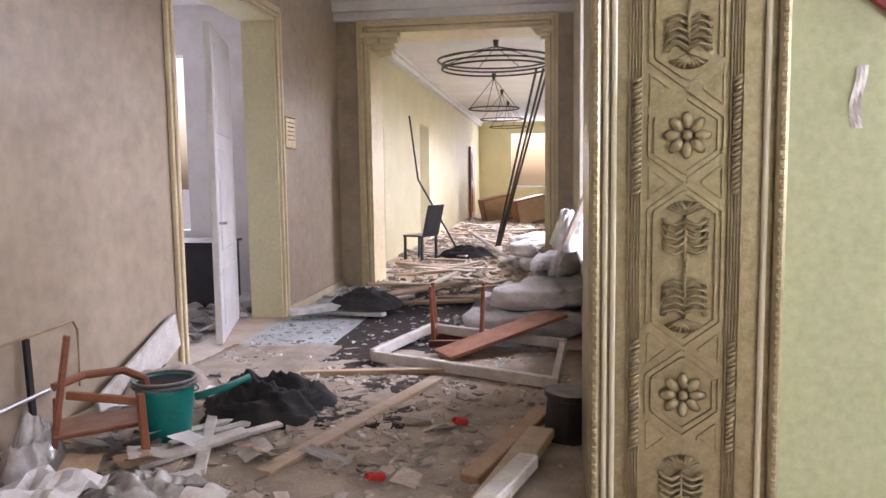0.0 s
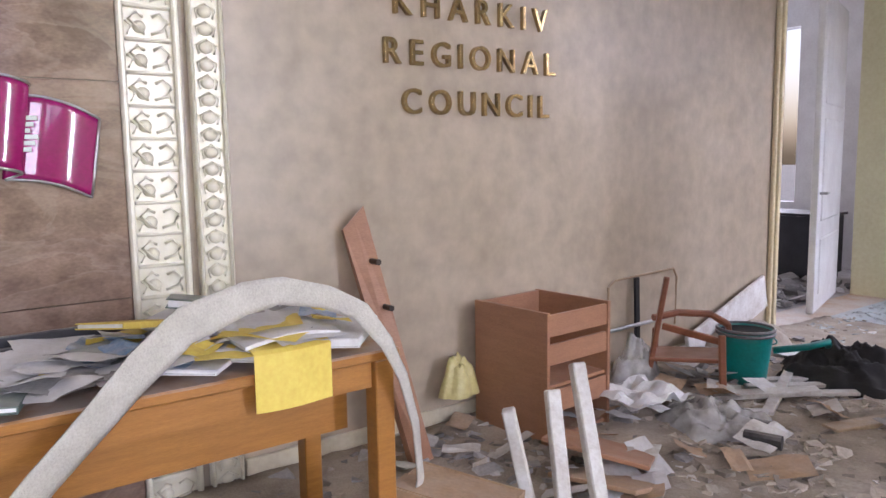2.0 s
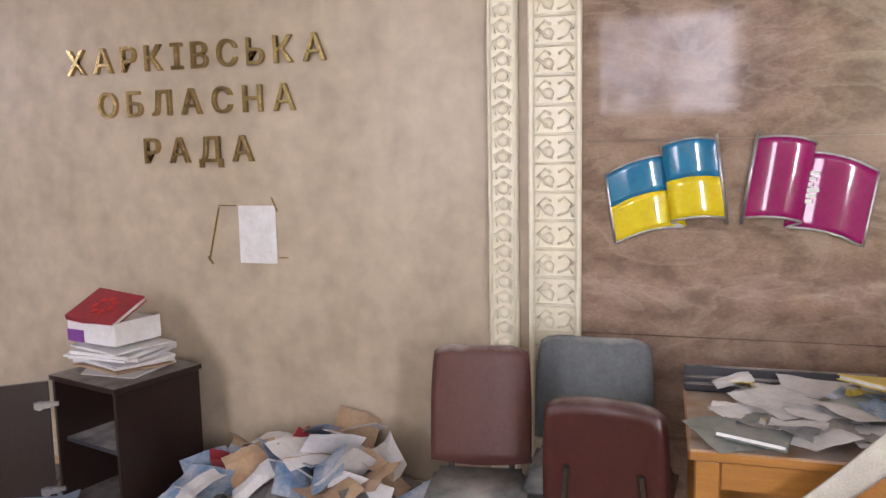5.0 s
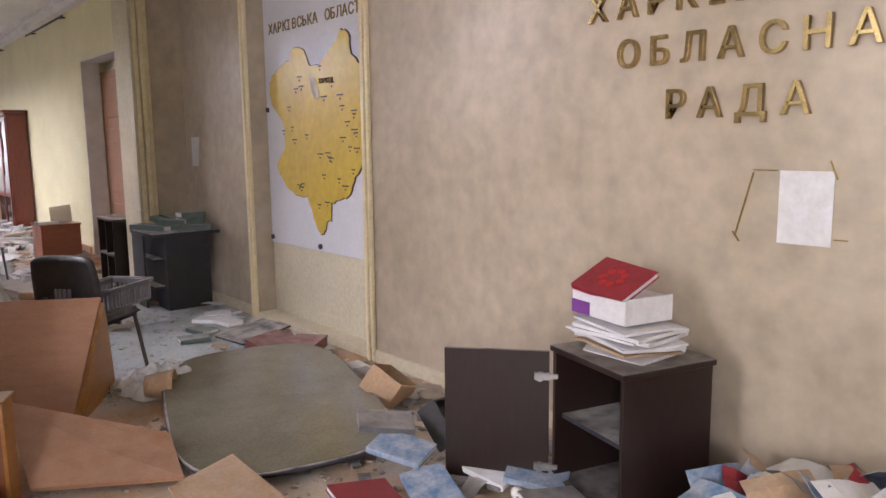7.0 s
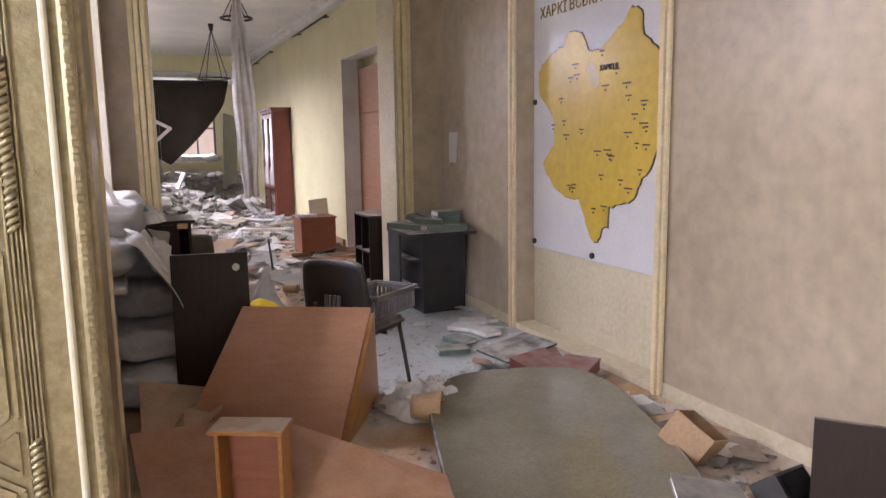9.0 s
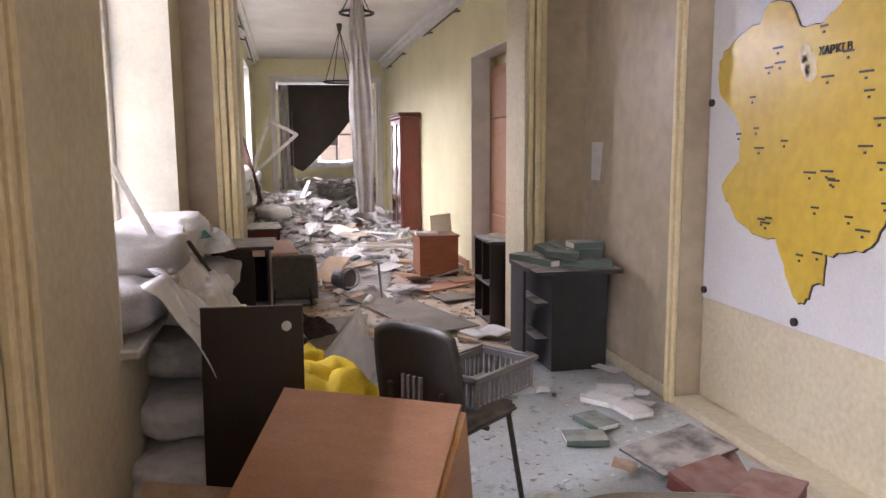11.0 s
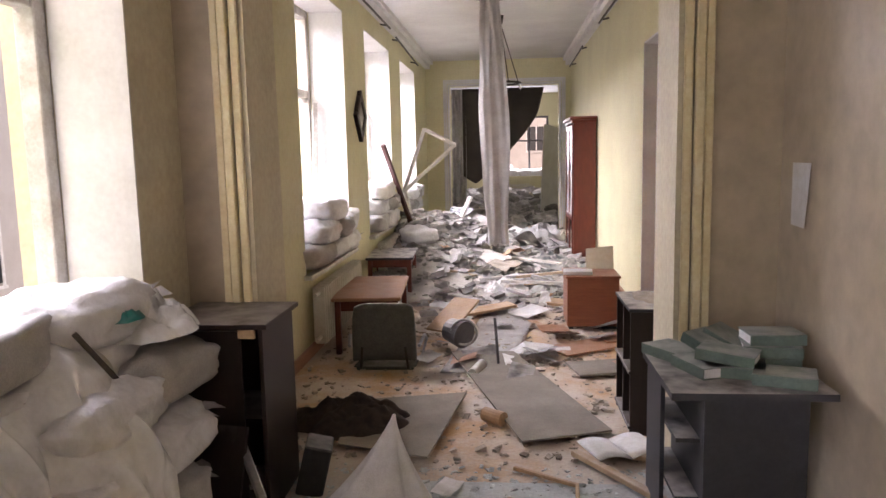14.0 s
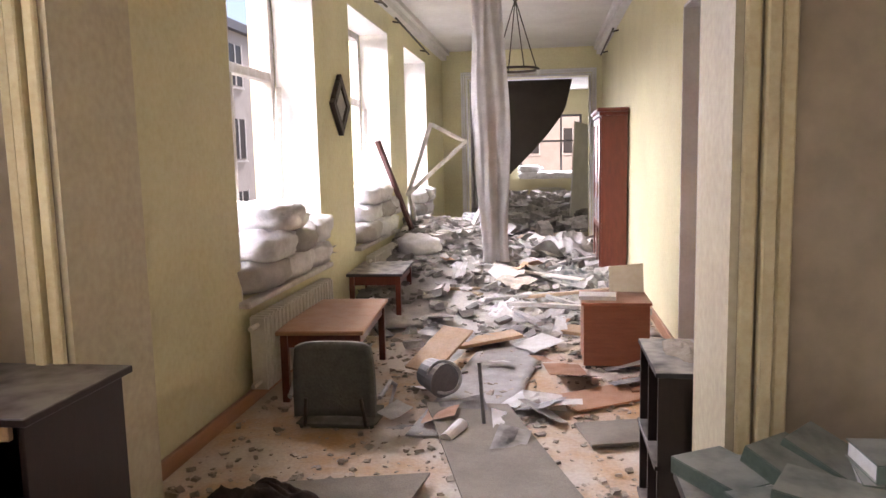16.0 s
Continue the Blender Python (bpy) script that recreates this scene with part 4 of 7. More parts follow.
# ---- makers of things ----
def sandbag(m, seed, mat, label, group="", size=(0.34, 0.24, 0.12)):
    rnd = random.Random(seed)
    bm = bmesh.new()
    bmesh.ops.create_uvsphere(bm, u_segments=30, v_segments=16, radius=1)
    o = Vector((rnd.uniform(0, 90), rnd.uniform(0, 90), 0))
    for v in bm.verts:
        p = Vector([math.copysign(abs(c) ** 0.62, c) for c in v.co])
        k = 1 + 0.16 * noise.noise(p * 1.7 + o) + 0.08 * noise.noise(p * 4 + o) - 0.06 * abs(noise.noise(p * 7 + o))
        v.co = Vector((p.x * size[0] * k, p.y * size[1] * k, (p.z * size[2] + size[2]) * k))
    ob = thing("sandbag", m, label, "sandbag", group)
    part("sack", bm, mat, ob, smooth=True)
    neck = bmesh.new()
    for k in range(9):
        a = rnd.uniform(-0.9, 0.9)
        L = rnd.uniform(0.06, 0.13)
        p = Vector((size[0] * 0.92, size[1] * 0.3 * a, size[2] * (1 + 0.4 * rnd.uniform(-1, 1))))
        q = p + Vector((L, size[1] * 0.5 * a, rnd.uniform(-0.05, 0.05)))
        w = Vector((0, 0.03, rnd.uniform(-0.03, 0.03)))
        neck.faces.new([neck.verts.new(c) for c in (p - w * 0.5, q - w, q + w, p + w * 0.5)])
    bmesh.ops.solidify(neck, geom=neck.faces[:], thickness=0.002)
    part("frayed_neck", neck, mat, ob)
    return ob


def heap(name, m, sx, sy, h, mat, label, category, seed=0, rough=0.5, n=30, folds=3.0, kind=""):
    """A crumpled heap of cloth, film or rubble with an uneven rim."""
    o = Vector((seed * 7.3, seed * 3.1, 0))

    def f(u, v):
        a = u * math.tau
        c, s = math.cos(a), math.sin(a)
        rim = 0.8 + 0.28 * noise.noise(Vector((c * 1.3, s * 1.3, 0)) + o) + 0.1 * noise.noise(Vector((c * 4, s * 4, 0)) + o)
        x, y = c * v * rim, s * v * rim
        d = noise.noise(Vector((x * folds, y * folds, 0)) + o)
        d2 = abs(noise.noise(Vector((x * folds * 1.8, y * folds * 1.8, 3)) + o))
        z = h * ((1 - v * v) ** 0.8 * (0.75 + 0.5 * rough * d) + 0.5 * rough * (0.22 - d2) * (1 - v ** 4))
        return Vector((x * sx, y * sy, max(0.004, z)))
    bm = sheet(n * 2, n, f)
    bmesh.ops.remove_doubles(bm, verts=bm.verts[:], dist=0.0005)
    bmesh.ops.recalc_face_normals(bm, faces=bm.faces[:])
    return tagged(put(name, bm, mat, True, m), label, category, "", kind)


def chunks(name, mat, label, count, region, size, seed, ground=None, flat=0.5):
    """Uncounted broken pieces strewn over a stretch of floor."""
    rnd = random.Random(seed)
    verts, faces = [], []
    for _ in range(count):
        x, y = region(rnd)
        s = size * (0.35 + rnd.random() ** 2.2 * 1.3)
        q = Euler((rnd.uniform(-0.4, 0.4), rnd.uniform(-0.4, 0.4), rnd.uniform(0, 6.3))).to_matrix()
        z = (ground(x, y) if ground else 0) + s * flat * 0.3
        d = Vector((s * rnd.uniform(0.5, 1.2), s * rnd.uniform(0.5, 1.0), s * flat * rnd.uniform(0.4, 1)))
        i = len(verts)
        for a in (-1, 1):
            for b in (-1, 1):
                for c in (-1, 1):
                    p = Vector((a * d.x * rnd.uniform(0.5, 1), b * d.y * rnd.uniform(0.5, 1), c * d.z * rnd.uniform(0.6, 1))) * 0.5
                    p = q @ p
                    verts.append((x + p.x, y + p.y, max(0.003, z + p.z)))
        faces += [(i, i + 1, i + 3, i + 2), (i + 4, i + 6, i + 7, i + 5), (i, i + 4, i + 5, i + 1), (i + 2, i + 3, i + 7, i + 6), (i, i + 2, i + 6, i + 4), (i + 1, i + 5, i + 7, i + 3)]
    me = bpy.data.meshes.new(name)
    me.from_pydata(verts, [], faces)
    me.materials.append(mat)
    return tagged(new(name, me), label, "", "", "stuff")


def chair(name, m, seat, back, label, legs=M_IRON, arms=False, back_h=0.45, w=0.44, slots=False, low=0.50):
    ob = thing(name, m, label, "chair")
    part("seat", box(-w / 2, w / 2, -0.22, 0.22, 0.42, 0.48, 0.025, seg=3), seat, ob, smooth=True)
    def fb(u, v):
        k = 1 - 0.10 * (v ** 4)
        return Vector(((u - 0.5) * w * k, 0.23 + 0.05 * v - 0.04 * math.cos((u - 0.5) * 3), low + back_h * v - 0.03 * (abs(u - 0.5) * 2) ** 6 * v))
    part("backrest", sheet(14, 10, fb, 0.035), back, ob, smooth=True)
    if slots:
        part("slots", joined(*[box(-0.06 + k * 0.03, -0.045 + k * 0.03, 0.27, 0.285, 0.58, 0.68) for k in range(4)]), M_GREYPLASTIC, ob)
    for sx in (-1, 1):
        for sy in (-1, 1):
            part("leg", rod((sx * (w / 2 - 0.03), sy * 0.17, 0.43), (sx * (w / 2 + 0.01), sy * 0.23, 0), 0.013), legs, ob)
        part("back_upright", rod((sx * (w / 2 - 0.06), 0.21, 0.44), (sx * (w / 2 - 0.08), 0.25, 0.62), 0.011), legs, ob)
        if arms:
            part("armrest", tube([(sx * (w / 2 + 0.02), -0.15, 0.47), (sx * (w / 2 + 0.06), -0.17, 0.62), (sx * (w / 2 + 0.06), 0.02, 0.68), (sx * (w / 2 + 0.03), 0.22, 0.62)], 0.014), M_CHROME, ob)
    part("crossbar", rod((-w / 2 + 0.02, 0, 0.41), (w / 2 - 0.02, 0, 0.41), 0.011), legs, ob)
    return ob


def table(name, m, w, d, h, top, legs, label, apron=True):
    ob = thing(name, m, label, "table")
    part("tabletop", box(-w / 2, w / 2, -d / 2, d / 2, h - 0.03, h, 0.006), top, ob)
    for sx in (-1, 1):
        for sy in (-1, 1):
            part("leg", box(sx * (w / 2 - 0.05) - 0.025, sx * (w / 2 - 0.05) + 0.025, sy * (d / 2 - 0.05) - 0.025, sy * (d / 2 - 0.05) + 0.025, 0, h - 0.03, 0.004), legs, ob)
    if apron:
        for sy in (-1, 1):
            part("apron", box(-w / 2 + 0.076, w / 2 - 0.076, sy * (d / 2 - 0.05) - 0.01, sy * (d / 2 - 0.05) + 0.01, h - 0.12, h - 0.031), legs, ob)
        for sx in (-1, 1):
            part("apron", box(sx * (w / 2 - 0.05) - 0.01, sx * (w / 2 - 0.05) + 0.01, -d / 2 + 0.076, d / 2 - 0.076, h - 0.12, h - 0.031), legs, ob)
    return ob


def book(m, w, d, h, cover, label, group="", name="book"):
    ob = thing(name, m, label, "book", group)
    part("cover", joined(box(-w / 2, w / 2, -d / 2, d / 2, 0, 0.004, 0.001), box(-w / 2, w / 2, -d / 2, d / 2, h - 0.004, h, 0.001), box(-w / 2, -w / 2 + 0.004, -d / 2, d / 2, 0.004, h - 0.004)), cover, ob)
    part("page_block", box(-w / 2 + 0.005, w / 2 - 0.006, -d / 2 + 0.006, d / 2 - 0.006, 0.0045, h - 0.0045), M_PAPER, ob)
    return ob


def paper(x, y, z, rz, mat=M_PAPER, w=0.21, d=0.297, seed=0, label="loose crumpled white paper sheet on debris", tilt=(0, 0)):
    o = Vector((seed * 3.7, 1, 0))
    bm = sheet(5, 6, lambda u, v: Vector(((u - 0.5) * w, (v - 0.5) * d, 0.012 + 0.014 * noise.noise(Vector((u * 2, v * 2, 0)) + o))), 0.0008)
    return solid("paper_sheet", bm, mat, label, "paper", pose(x, y, z, tilt[0], tilt[1], rz), group="loose papers")


def plank(a, b, w, h, mat, label, name="plank", roll=0.0):
    return solid(name, beam(a, b, max(w, h), min(w, h), None, min(w, h) * 0.12, roll), mat, label, "plank")


def quad_board(a, b, c, d, th):
    A, B, C, D = (Vector(p) for p in (a, b, c, d))
    return sheet(2, 2, lambda u, v: A.lerp(B, u).lerp(D.lerp(C, u), v), th)


# ---- flag wall: desk, chairs, cupboard ----
d2 = thing("desk", pose(-0.74, -0.56, 0), "orange oak veneer desk buried in papers", "desk")
part("desktop", box(-0.32, 0.31, -0.68, 0.68, 0.745, 0.78, 0.006), M_OAK, d2)
for yy in (-0.66, 0.59):
    part("leg", box(-0.31, -0.24, yy, yy + 0.07, 0, 0.745, 0.004), M_OAK, d2)
    part("leg", box(0.23, 0.30, yy, yy + 0.07, 0, 0.745, 0.004), M_OAK, d2)
part("front_apron", box(-0.29, -0.27, -0.585, 0.585, 0.655, 0.744), M_OAK, d2)
part("modesty_panel", box(-0.12, -0.10, -0.585, 0.585, 0.47, 0.744), M_OAK, d2)
rnd = random.Random(11)
for k in range(34):
    px, py = rnd.uniform(-1.0, -0.5), rnd.uniform(-1.12, 0.02)
    lift = 0.008 + 0.06 * max(0, -py - 0.3) + 0.0012 * k
    mt = rnd.choice((M_PAPER, M_PAPER, M_PAPER, M_PAPER, M_PAPER, M_PAPER, M_PAPERY, M_GREENBOOK, M_RUNNER))
    if k % 4 == 0:
        book(pose(px, py, 0.785 + lift * 0.5, rnd.uniform(-5, 5), rnd.uniform(-5, 5), rnd.uniform(0, 180)), 0.2, 0.28, rnd.uniform(0.015, 0.035), mt, "dusty soft-cover book on the desk heap", "desk papers")
    else:
        paper(px, py, 0.79 + lift, rnd.uniform(0, 180), mt, rnd.uniform(0.15, 0.23), rnd.uniform(0.2, 0.3), k, "creased loose sheet on the desk heap", (rnd.uniform(-8, 8), rnd.uniform(-8, 8)))
for k in range(44):
    px, py = rnd.uniform(-1.02, -0.5), rnd.uniform(-1.15, 0.04)
    paper(px, py, 0.805 + 0.07 * max(0, -py - 0.3) + 0.0008 * k, rnd.uniform(0, 180), rnd.choice((M_PAPER, M_PAPER, M_PAPER, M_PAPERY, M_GREYPLASTIC, M_BLUEP)), rnd.uniform(0.05, 0.13), rnd.uniform(0.06, 0.17), k + 700, "small torn sheet on the desk heap", (rnd.uniform(-14, 14), rnd.uniform(-14, 14)))
heap("paper_heap", pose(-0.66, -0.75, 0.781), 0.26, 0.34, 0.13, M_RUBBLE_GREY, "heap of dusty torn papers on the desk", "paper heap", 3, 0.6, 26, 5)
book(pose(-0.60, -0.74, 0.91, 6, -8, 70), 0.2, 0.27, 0.03, M_GREENBOOK, "dark green hardback on top of the heap")
book(pose(-0.64, -0.52, 0.88, 9, 5, 30), 0.2, 0.27, 0.02, M_PAPERY, "yellow and black booklet on the heap")
solid("legal_pad", sheet(10, 14, lambda u, v: Vector((-0.86 - 0.22 * min(v, 0.55) / 0.55 - 0.012 * math.sin(u * 4), -0.73 - 0.25 * u, 0.86 - 0.02 * v - 0.17 * max(0, v - 0.55) / 0.45)), 0.004), M_PAPERY, "yellow lined pad hanging over the desk edge", "notepad")
solid("printed_fan", sheet(8, 8, lambda u, v: Vector((-0.74 - 0.30 * v, -0.72 - 0.31 * u, 0.872 + 0.02 * math.sin(u * 3) - 0.012 * v)), 0.012), M_PAPER, "fan of white printed sheets on the desk", "paper")
solid("black_bar", joined(box(-0.49, -0.46, -0.52, 0.12, 0.82, 0.835, 0.003), box(-0.50, -0.46, -0.52, 0.12, 0.782, 0.815, 0.006), box(-0.455, -0.44, -0.52, 0.12, 0.782, 0.868, 0.004)), M_GREYLAM, "dusty black plastic trunking lying along the desk", "trunking")
hose = [(-1.16, 0.12, 0.25), (-1.13, -0.03, 0.48), (-1.12, -0.17, 0.63), (-1.11, -0.3, 0.75), (-1.09, -0.42, 0.86), (-1.05, -0.55, 0.95), (-1.03, -0.73, 1.0), (-1.03, -0.84, 1.01), (-1.06, -0.97, 0.98), (-1.10, -1.07, 0.93), (-1.12, -1.15, 0.82), (-1.12, -1.21, 0.70), (-1.10, -1.27, 0.52), (-1.05, -1.32, 0.3), (-1.02, -1.28, 0.08), (-1.12, -1.15, 0.03)]
hv = [Vector(p) for p in hose]
def ribbon(u, v):
    i = min(int(u * (len(hv) - 1)), len(hv) - 2)
    t = u * (len(hv) - 1) - i
    p = hv[i].lerp(hv[i + 1], t)
    d = (hv[i + 1] - hv[i]).normalized()
    side = d.cross(Vector((1, 0.25 + 0.3 * math.sin(u * 9), 0.2 * math.sin(u * 14)))).normalized()
    return p + side * (v - 0.5) * (0.105 - 0.06 * max(0, min(1, (u - 0.35) / 0.35)) + 0.05 * max(0, (u - 0.85) / 0.15)) + Vector((-0.004 * math.cos((v - 0.5) * 3), 0, 0))
solid("fire_hose", sheet(60, 5, ribbon, 0.006), M_CANVAS, "flat off-white canvas fire hose looped over the desk", "hose", smooth=True)
chair("chair", pose(-0.62, 0.85, 0, 0, 0, -80), M_CHAIRGREY, M_CHAIRBROWN, "faded brown upholstered chair with a dusty seat", back_h=0.44, w=0.36).matrix_basis = pose(-0.85, 0.82, 0, 0, 0, -82)
chair("chair", pose(-0.55, 0.46, 0, 0, 0, -90), M_CHAIRGREY, M_CHAIRGREY, "grey upholstered chair behind a brown one", back_h=0.42, w=0.45)
chair("chair", pose(-0.66, 0.35, 0, 0, 0, 84), M_CHAIRRED, M_CHAIRRED, "dark red-brown leatherette chair turned backwards", back_h=0.55, w=0.40, low=0.30)
heap("paper_drift", pose(-0.38, 1.6, 0), 0.55, 0.75, 0.34, M_RUBBLE_GREY, "drift of dusty papers and rubbish against the wall", "rubbish heap", 5, 0.6, 30, 5)
for k in range(46):
    px, py = rnd.uniform(-0.85, -0.08), rnd.uniform(1.0, 2.3)
    mt = rnd.choice((M_PAPER, M_PAPER, M_PAPER, M_CARD, M_BLUEP, M_GREYPLASTIC, M_PAPER, M_PAPER)) if k % 15 else M_REDP
    w = rnd.uniform(0.12, 0.24)
    solid("paper_scrap" if mt is M_PAPER else "cover_scrap", sheet(3, 4, lambda u, v: Vector(((u - 0.5) * w, (v - 0.5) * 0.26, 0.02 * math.sin(u * 4 + k) + 0.01 * math.sin(v * 5))), 0.002), mt, "torn sheet or cover in the paper drift", "paper", pose(px, py, 0.10 + 0.24 * math.exp(-((py - 1.6) / 0.5) ** 2) + rnd.uniform(-0.03, 0.06), rnd.uniform(-45, 45), rnd.uniform(-45, 45), rnd.uniform(0, 360)), group="paper drift")

cb = thing("cupboard", pose(-0.37, 2.67, 0, 0, 0, -14.6), "dark wenge cupboard with its door hanging open", "cupboard")
part("side_panel", box(-0.24, 0.22, -0.24, -0.22, 0, 0.64, 0.002), M_DARKWOOD, cb)
part("side_panel", box(-0.24, 0.22, 0.22, 0.24, 0, 0.64, 0.002), M_DARKWOOD, cb)
part("top", box(-0.25, 0.23, -0.25, 0.25, 0.64, 0.665, 0.002), M_DARKWOOD, cb)
part("bottom", box(-0.24, 0.22, -0.22, 0.22, 0.04, 0.06), M_DARKWOOD, cb)
part("shelf", box(-0.20, 0.20, -0.22, 0.22, 0.33, 0.35), M_GREYLAM, cb, "dust-grey shelf")
part("back", box(0.20, 0.215, -0.22, 0.22, 0.06, 0.64), M_DARKWOOD, cb)
dr = part("door", box(0.01, 0.48, -0.01, 0.01, 0.03, 0.64, 0.002), M_DARKWOOD, cb)
dr.matrix_basis = pose(-0.25, 0.235, 0, 0, 0, 144)
for zz in (0.11, 0.53):
    part("hinge", joined(box(0.0, 0.075, 0.011, 0.03, zz - 0.016, zz + 0.016, 0.003), rod((0.05, 0.011, zz), (0.05, 0.04, zz), 0.02), box(-0.03, 0.01, 0.012, 0.028, zz - 0.01, zz + 0.01, 0.003)), M_CHROME, dr)
for k in range(8):
    solid("paper_sheaf", sheet(3, 4, lambda u, v: Vector(((u - 0.5) * 0.30, (v - 0.5) * 0.38 + 0.03 * math.sin(k * 1.7), 0.006 * math.sin(u * 3 + k) - (0.05 * max(0, v - 0.75) if k < 3 else 0))), 0.010 if k % 2 else 0.016), M_CARD if k == 1 else M_PAPER, "stack of dog-eared printed papers on the cupboard", "paper", pose(-0.36, 2.70 + rnd.uniform(-0.03, 0.03), 0.672 + k * 0.017, 0, rnd.uniform(-2, 2), rnd.uniform(-24, 4)), group="papers on the cupboard")
bx = thing("paper_box", pose(-0.36, 2.74, 0.81, 0, 0, -12), "white and purple card box packed with papers", "box")
part("body", joined(box(-0.13, 0.13, -0.17, -0.164, 0, 0.11, 0.002), box(-0.13, 0.13, 0.164, 0.17, 0, 0.13, 0.002), box(-0.13, -0.124, -0.164, 0.164, 0, 0.10, 0.002), box(0.124, 0.13, -0.164, 0.164, 0, 0.10, 0.002), box(-0.124, 0.124, -0.164, 0.164, 0, 0.005)), M_PAPER, bx)
part("stripe", box(-0.134, -0.1305, 0.05, 0.168, 0.002, 0.06), M_PURPLE, bx, "purple printed stripe")
for k in range(5):
    part("paper_pad", box(-0.12, 0.12, -0.16 + 0.004 * (k % 2), 0.15, 0.006 + k * 0.019, 0.021 + k * 0.019, 0.002), M_PAPER, bx)
alb = book(pose(-0.38, 2.76, 0.95, 6, -26, -10), 0.23, 0.30, 0.028, M_REDP, "dark red embossed album lying on a paper box", name="album")
part("emboss", joined(*[rod((0.05 * math.cos(a), 0.05 * math.sin(a), 0.028), (0.05 * math.cos(a), 0.05 * math.sin(a), 0.0305), 0.018, sides=10) for a in [k * math.tau / 7 for k in range(7)]]), M_RED, alb, "raised red ornament")

# ---- along the lettered wall towards the open door ----
dw = thing("drawer_unit", pose(-0.33, -2.60, 0, 0, 0, 3), "reddish beech drawer unit without its drawers", "drawer unit")
for yy in (-0.24, 0.22):
    part("side_panel", box(-0.26, 0.25, yy, yy + 0.02, 0, 0.66, 0.002), M_BEECH, dw)
for z0, z1 in ((0.54, 0.645), (0.40, 0.50), (0.16, 0.27)):
    part("rail", box(-0.25, -0.23, -0.22, 0.22, z0, z1), M_BEECH, dw)
part("rail", box(0.22, 0.24, -0.22, 0.22, 0.50, 0.655), M_BEECH, dw)
for z0 in (0.02, 0.28):
    part("shelf", box(-0.24, 0.22, -0.22, 0.22, z0, z0 + 0.016), M_BEECH, dw)
part("back", box(0.20, 0.215, -0.22, 0.22, 0.04, 0.45), M_BEECH, dw)
heap("yellow_bag", pose(-0.12, -2.22, 0.18), 0.10, 0.14, 0.26, M_PALEBAG, "crumpled pale yellow plastic bag behind the drawer unit", "bag", 2, 0.6, 20)
lp = thing("leaning_board", pose(-0.34, -1.93, 0), "reddish beech board leaning against the wall", "board")
part("board", quad_board((0.28, 0.335, 1.08), (0.25, 0.24, 1.185), (-0.04, 0.07, 0.0), (-0.06, 0.19, 0.0), 0.05), M_BEECH, lp)
for zz in (0.72, 0.93):
    part("hinge_slot", rod((0.26 * zz - 0.10, 0.10 + 0.14 * zz, zz), (0.26 * zz - 0.02, 0.10 + 0.14 * zz, zz), 0.014), M_IRON, lp)
for a, b in (((-1.12, -1.79, 0.0), (-1.05, -1.72, 0.46)), ((-1.28, -1.80, 0.0), (-1.12, -1.88, 0.52)), ((-1.42, -1.86, 0.0), (-1.17, -1.96, 0.62))):
    plank(a, b, 0.055, 0.05, M_WHITEWOOD, "chipped white painted timber batten propped upright", "batten")
ct = thing("carton", pose(-1.10, -1.40, 0, 4, -6, 28), "torn brown cardboard carton with a printed side", "carton")
part("body", joined(box(-0.2, 0.2, -0.14, -0.135, 0, 0.26), box(-0.2, 0.2, 0.135, 0.14, 0, 0.26), box(-0.2, -0.195, -0.135, 0.135, 0, 0.26), box(0.195, 0.2, -0.135, 0.135, 0, 0.26), box(-0.19, 0.19, -0.13, 0.13, 0, 0.01)), M_CARD, ct)
part("flap", joined(box(-0.2, 0.2, -0.13, 0.0, 0.25, 0.255), box(-0.2, 0.2, 0.01, 0.13, 0.258, 0.263)), M_CARD, ct)
part("printing", joined(*[box(-0.203, -0.2005, -0.11 + k * 0.03, -0.09 + k * 0.03, 0.05, 0.16) for k in range(6)]), M_DKREDBOX, ct, "unreadable printed bars")
solid("broken_board", box(-0.23, 0.23, -0.17, 0.17, 0, 0.02, 0.004), M_BEECH, "broken beech panel lying on rubble", "board", pose(-0.95, -2.35, 0.11, 12, -8, 30))
solid("cracked_board", box(-0.2, 0.2, -0.14, 0.14, 0, 0.02, 0.004), M_CARD, "brown hardboard piece lying on rubble", "board", pose(-1.12, -2.2, 0.06, 14, 5, 12))
bk = thing("bucket", pose(-0.62, -4.05, 0.02), "teal plastic bucket with a dark lid", "bucket")
def pail(u, v):
    a = u * math.tau
    r = 0.125 + 0.035 * v
    return Vector((math.cos(a) * r, math.sin(a) * r, 0.32 * v))
part("body", sheet(28, 5, pail, 0.006), M_TEAL, bk, smooth=True)
part("bottom", rod((0, 0, 0.004), (0, 0, 0.016), 0.12, sides=24), M_TEAL, bk)
part("rim", joined(*[tube([(math.cos(k * math.tau / 24) * 0.165, math.sin(k * math.tau / 24) * 0.165, z) for k in range(25)], 0.010, 6) for z in (0.30, 0.325)]), M_GREYPLASTIC, bk)
part("contents", rod((0, 0, 0.29), (0, 0, 0.31), 0.15, sides=24), M_CLOTHB, bk)
part("handle", tube([(math.cos(a) * 0.17, -0.16 * math.sin(a) - 0.02, 0.29 - 0.09 * math.sin(a)) for a in [k * math.pi / 10 for k in range(11)]], 0.005, 6), M_TEAL, bk)
solid("watering_spout", tube([(-0.72, -4.2, 0.20), (-0.85, -4.35, 0.22), (-0.95, -4.42, 0.26), (-0.92, -4.47, 0.22)], 0.022, 8), M_TEAL, "green plastic spout of a watering can", "spout", smooth=True)
